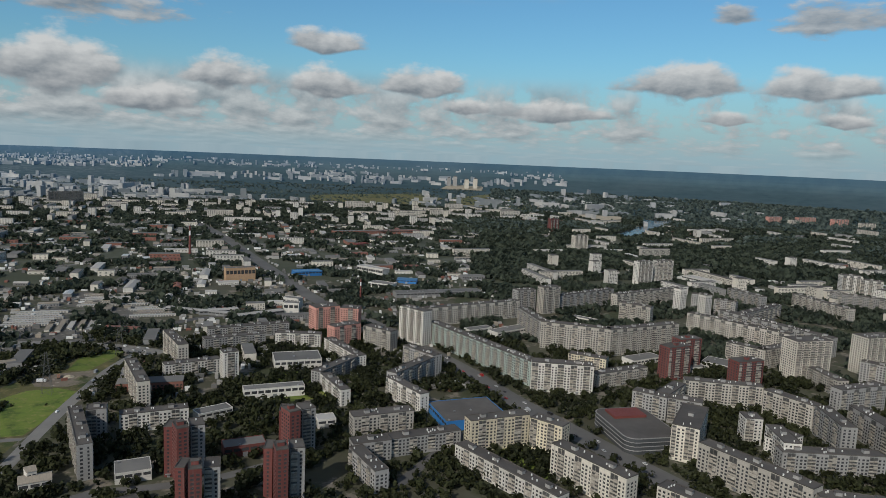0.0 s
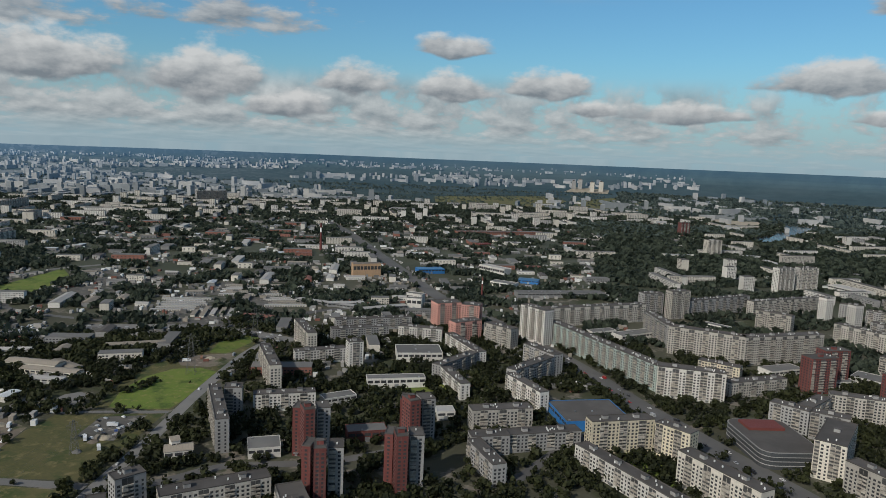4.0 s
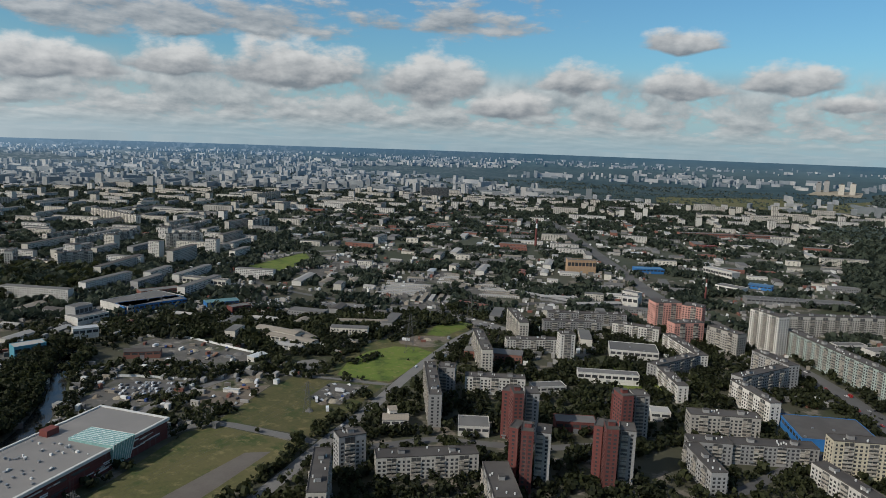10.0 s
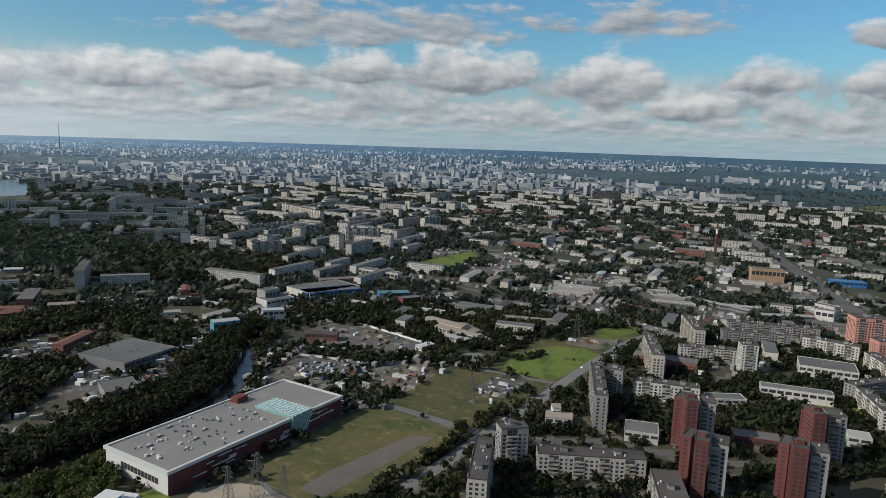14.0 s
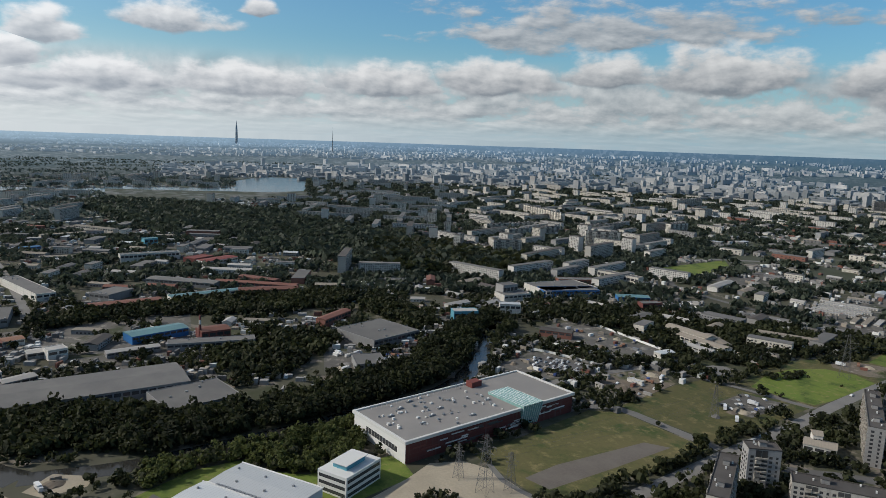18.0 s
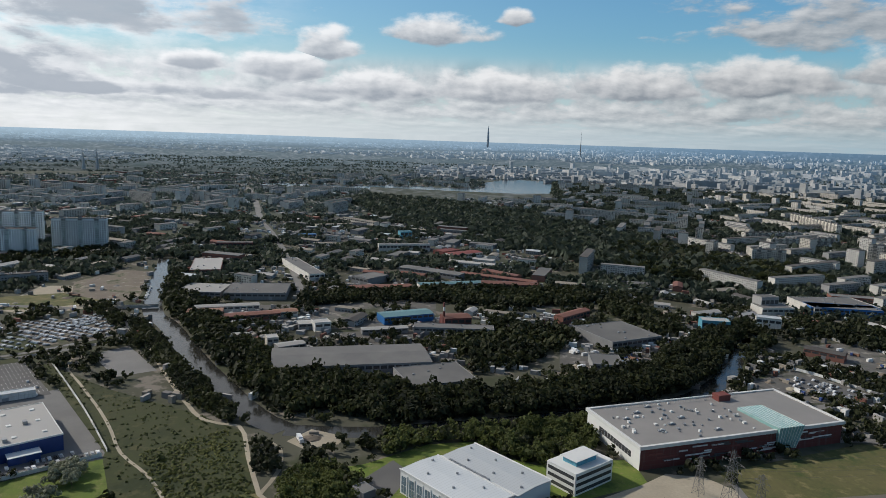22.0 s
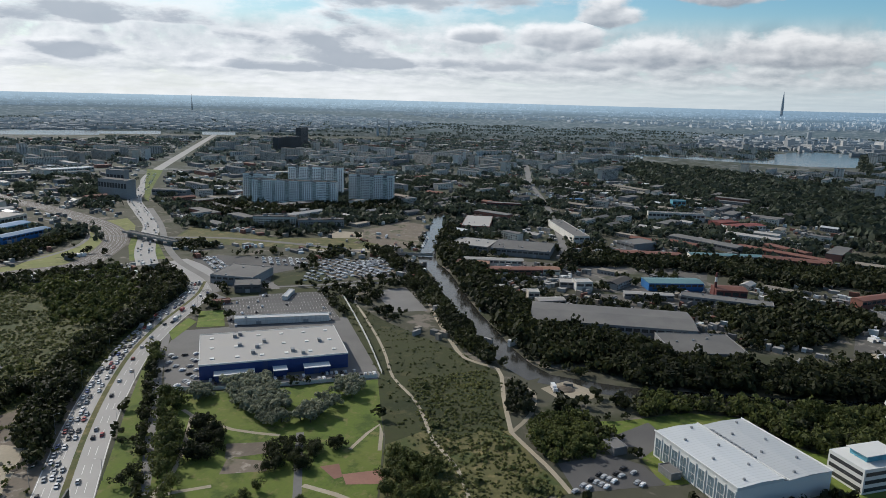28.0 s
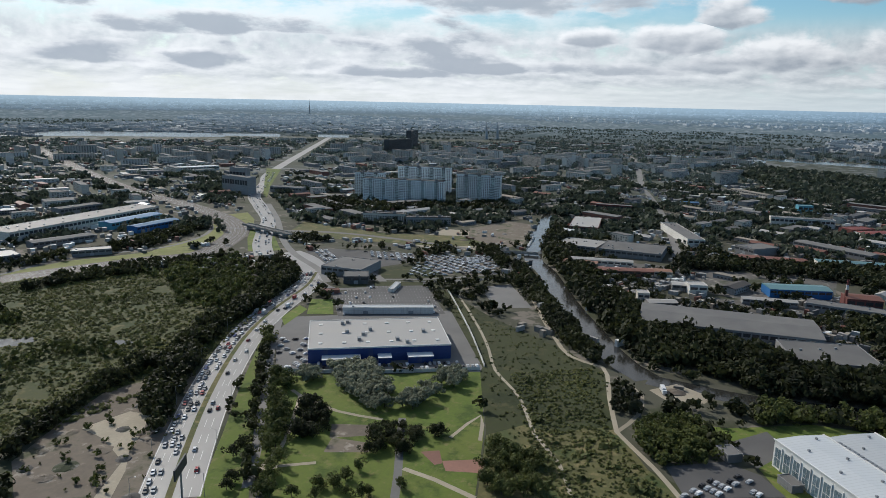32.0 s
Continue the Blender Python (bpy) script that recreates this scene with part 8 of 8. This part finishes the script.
line = smooth_line(HIGHWAY, 7.0)
for i in range(1, len(line) - 1):
    t = (line[i + 1] - line[i - 1]).normalized()
    yaw = math.degrees(math.atan2(t.y, t.x))
    for lane, chance in ((10.5, 0.8), (7.2, 0.75), (4.0, 0.6), (-4.5, 0.16), (-8.5, 0.16)):
        if rng.random() < chance:
            p = line[i] + Vector((-t.y, t.x, 0)) * (lane * SIDE) + t * rng.uniform(-1.5, 1.5)
            car(p.x, p.y, yaw + (180 if lane > 0 else 0), van=rng.random() < 0.08)
line = smooth_line(HIGHWAY, 34.0)
for i in range(len(line) - 1):
    t = (line[i + 1] - line[i]).normalized()
    for off in (15.0, -15.0):
        p = line[i] + Vector((-t.y, t.x, 0)) * off
        street_lamp(p.x, p.y, math.degrees(math.atan2(t.y, t.x)) + (-90 if off > 0 else 90))
line = smooth_line(AVENUE, 16.0)
for i in range(1, len(line) - 1):
    t = (line[i + 1] - line[i - 1]).normalized()
    yaw = math.degrees(math.atan2(t.y, t.x))
    for lane in (8, 4.5, -4.5, -8):
        if rng.random() < 0.3:
            p = line[i] + Vector((-t.y, t.x, 0)) * lane
            car(p.x, p.y, yaw + (180 if lane > 0 else 0), van=rng.random() < 0.12)


def parked(pts, row, gap, yaw, fill, z=0.12):
    """Places of parked cars in rows over an outline."""
    c = Vector((sum(p[0] for p in pts) / len(pts), sum(p[1] for p in pts) / len(pts), 0))
    u, v = Vector((math.cos(radians(yaw)), math.sin(radians(yaw)), 0)), Vector((-math.sin(radians(yaw)), math.cos(radians(yaw)), 0))
    out = []
    for i in range(-12, 13):
        for j in range(-40, 41):
            p = c + u * (j * gap) + v * (i * row)
            if rng.random() < fill and inside(pts, np.array(p.x), np.array(p.y)):
                out.append((p.x, p.y, yaw + 90 + rng.normal(0, 3), z))
    return out


LOT_I = [(-708, -293), (-743, -220), (-704, -195), (-664, -197), (-645, -237), (-672, -262)]
LOT_J = [(-699, -357), (-714, -300), (-683, -286), (-668, -323)]
LOT_M = [(-690, -400), (-676, -405), (-625, -362), (-640, -350)]
crowd = parked(LOT_M, 6, 2.9, 45, 0.5) + parked(LOT_I, 8, 2.8, 60, 0.62) + parked(LOT_J, 7, 2.8, 30, 0.5) + parked(LOT, 16, 2.9, 121, 0.10) + parked(LOT_B, 7, 2.8, 60, 0.6) + parked(LOT_C, 11, 3.6, 20, 0.28) + parked(LOT_K, 9, 3.4, 70, 0.38) + parked(LOT_L, 8, 3.0, 60, 0.5) + parked(LOT_D, 7, 2.8, 30, 0.6) + parked(LOT_E, 9, 2.9, 60, 0.6) \
    + parked(LOT_F, 7, 3.0, 60, 0.5) + parked(LOT_G, 7, 3.0, 121, 0.55) + parked(LOT_H, 9, 3.2, 10, 0.6, 0.05)
car_crowd("parked_cars", crowd, "rows of parked cars")
CITY_AVENUE = [(-630, -441), (-684, -483), (-762, -534), (-825, -574), (-918, -657), (-1021, -744), (-1167, -828), (-1353, -944)]
line, queue = smooth_line(CITY_AVENUE, 9.0), []
for i in range(1, len(line) - 1):
    t = (line[i + 1] - line[i - 1]).normalized()
    for lane in (7.5, 4.2, -4.2, -7.5):
        if rng.random() < 0.32:
            p = line[i] + Vector((-t.y, t.x, 0)) * lane + t * rng.uniform(-2, 2)
            queue.append((p.x, p.y, math.degrees(math.atan2(t.y, t.x)), 0.12))
car_crowd("avenue_traffic", queue, "cars on the pale city avenue")
BOULEVARD = [(-790, 560), (-730, 620), (-679, 667), (-635, 714), (-582, 754), (-509, 784), (-450, 799), (-365, 794), (-315, 778)]
FIELD_ROAD = [(-289, 343), (-300, 408), (-309, 476), (-323, 553), (-334, 628), (-343, 712)]
queue = []
for way, lanes, chance in ((BOULEVARD, (8.5, 5.0, -5.0, -8.5), 0.30), (FIELD_ROAD, (2.6, -2.6), 0.16)):
    line = smooth_line(way, 11.0)
    for i in range(1, len(line) - 1):
        t = (line[i + 1] - line[i - 1]).normalized()
        for lane in lanes:
            if rng.random() < chance:
                p = line[i] + Vector((-t.y, t.x, 0)) * lane + t * rng.uniform(-3, 3)
                queue.append((p.x, p.y, math.degrees(math.atan2(t.y, t.x)), 0.1))
car_crowd("boulevard_traffic", queue, "cars on the grey boulevard")

for px, py, h, yaw in PYLONS:
    pylon(px, py, h, yaw)
wires = base("power_line", 0, 0, 0, "thin sagging cables between the pylons", "cable")
for (ax, ay, ah, _), (bx, by, bh, _) in ((PYLONS[2], PYLONS[0]), (PYLONS[0], PYLONS[1])):
    for side in (-1, 1):
        for share, out in ((0.70, 0.15), (0.82, 0.19)):
            s = Shape()
            way = Vector((bx - ax, by - ay, 0)).normalized()
            off = Vector((-way.y, way.x, 0)) * side
            for i in range(13):
                t = i / 12
                p = Vector((ax, ay, ah * share - 2)).lerp(Vector((bx, by, bh * share - 2)), t) + off * (ah * out) - Vector((0, 0, 44 * t * (1 - t)))
                n = len(s.v)
                s.v += [tuple(p + off * e + Vector((0, 0, f))) for e, f in ((0.04, 0.0), (-0.04, 0.0), (0.0, 0.06))]
                if i:
                    s.f += [(n - 3 + e, n - 3 + (e + 1) % 3, n + (e + 1) % 3, n + e) for e in range(3)]
            part("cable", s, DULLSTEEL, wires)
for px, py, h, r, words in CHIMNEYS:
    chimney(px, py, h, r, words)

tx, ty = points_in(BUILDING_GROUND, 240, (0, OPEN))
for i, (a, b) in enumerate(zip(tx[:16], ty[:16])):
    heap(float(a), float(b), float(rng.uniform(3, 7)), float(rng.uniform(0.8, 1.8)), (DIRT, YARD)[i % 2], "low mound of loose brown earth")
bb = base("billboard", BILLBOARD[0], BILLBOARD[1], 24, "dark billboard on a single steel post beside the highway", "billboard")
s = Shape()
s.rod((0, 0, 0), (0, 0, 12), 0.45, 8)
part("post", s, STEEL, bb)
s = Shape()
s.box(-7.5, -0.35, 12, 7.5, 0.35, 17)
part("panel", s, WALL["dark"], bb)
board = bb.children[-1]
for i in range(2):
    s = Shape()
    s.box(-6.0, -0.42, 13.2 + 1.7 * i, 6.0 - 2 * i, -0.36, 14.2 + 1.7 * i)
    part("lettering_bar", s, PAINT, board)

def boat(x, y, yaw):
    b = base("boat", x, y, yaw, "small white motor boat moored at the bank", "boat", "boats on the river", z=0.06)
    s = Shape()
    rim = [(-3.2, -1.1), (1.6, -1.1), (3.6, 0.0), (1.6, 1.1), (-3.2, 1.1)]
    low = [(-3.0, -0.8), (1.2, -0.8), (2.8, 0.0), (1.2, 0.8), (-3.0, 0.8)]
    s.v = [(u, v, -0.2) for u, v in low] + [(u, v, 0.9) for u, v in rim]
    s.f = [(4, 3, 2, 1, 0), (5, 6, 7, 8, 9)] + [(i, (i + 1) % 5, 5 + (i + 1) % 5, 5 + i) for i in range(5)]
    part("hull", s, CARS[0], b)
    s = Shape()
    s.box(-1.2, -0.8, 0.9, 1.0, 0.8, 1.9)
    part("cabin", s, PAINT, b)


for i in range(11):
    t = i / 10
    boat(-812 - 62 * t, -195 - 9 * t + (i % 2) * 1.5, 190 + (i * 37) % 25)

# ---- yards: fences, lorries, containers, heaps ----
concrete_fence([(-618, 536), (-560, 537), (-498, 536), (-485, 540)])
concrete_fence([(-551, 398), (-534, 418), (-481, 441)])
concrete_fence([(-360, -237), (-367, -213), (-388, -168), (-416, -120)], "grey concrete fence behind the store")
concrete_fence([(-602, -218), (-493, -156), (-422, -119)], "pale concrete fence beside the store")
YARDS = [
    [(-428, -15), (-442, -1), (-432, 18), (-424, 15), (-421, -6)],
    [(-605, 470), (-612, 530), (-500, 528), (-485, 492), (-549, 455)],
    [(-512, 362), (-530, 400), (-505, 385), (-475, 400), (-472, 372)],
    [(-445, 420), (-452, 451), (-443, 476), (-414, 470), (-404, 420)],
    [(-369, 466), (-339, 515), (-322, 464), (-343, 438)],
    [(-614, 17), (-540, 93), (-502, 70), (-533, 16)],
    [(-620, 229), (-646, 294), (-613, 354), (-544, 261), (-556, 207)],
    [(-399, 667), (-351, 708), (-343, 681), (-388, 655)],
    [(-765, -334), (-877, -327), (-879, -240), (-789, -220), (-739, -279)],
]
COLOURS = [(ROOF["rust"], "rust brown shipping container"), (STEEL, "grey steel shipping container"), (PAINT, "white site cabin container"), (ROOF["tan"], "tan steel shipping container")]
for k, yard in enumerate(YARDS):
    tx, ty = points_in(yard, 170, (0, OPEN))
    for i, (a, b) in enumerate(zip(tx[:26], ty[:26])):
        turn = float(rng.choice((20, 110)) + rng.normal(0, 8))
        if i % 3 == 0:
            truck(float(a), float(b), turn, int(rng.integers(3)))
        elif i % 3 == 1:
            mat, words = COLOURS[int(rng.integers(4))]
            container(float(a), float(b), turn, mat, words + " in the yard")
        else:
            heap(float(a), float(b), float(rng.uniform(3, 7)), float(rng.uniform(1, 2.6)), (DIRT, TRACK, PALEROAD)[i % 9 // 3], "low mound of loose earth")
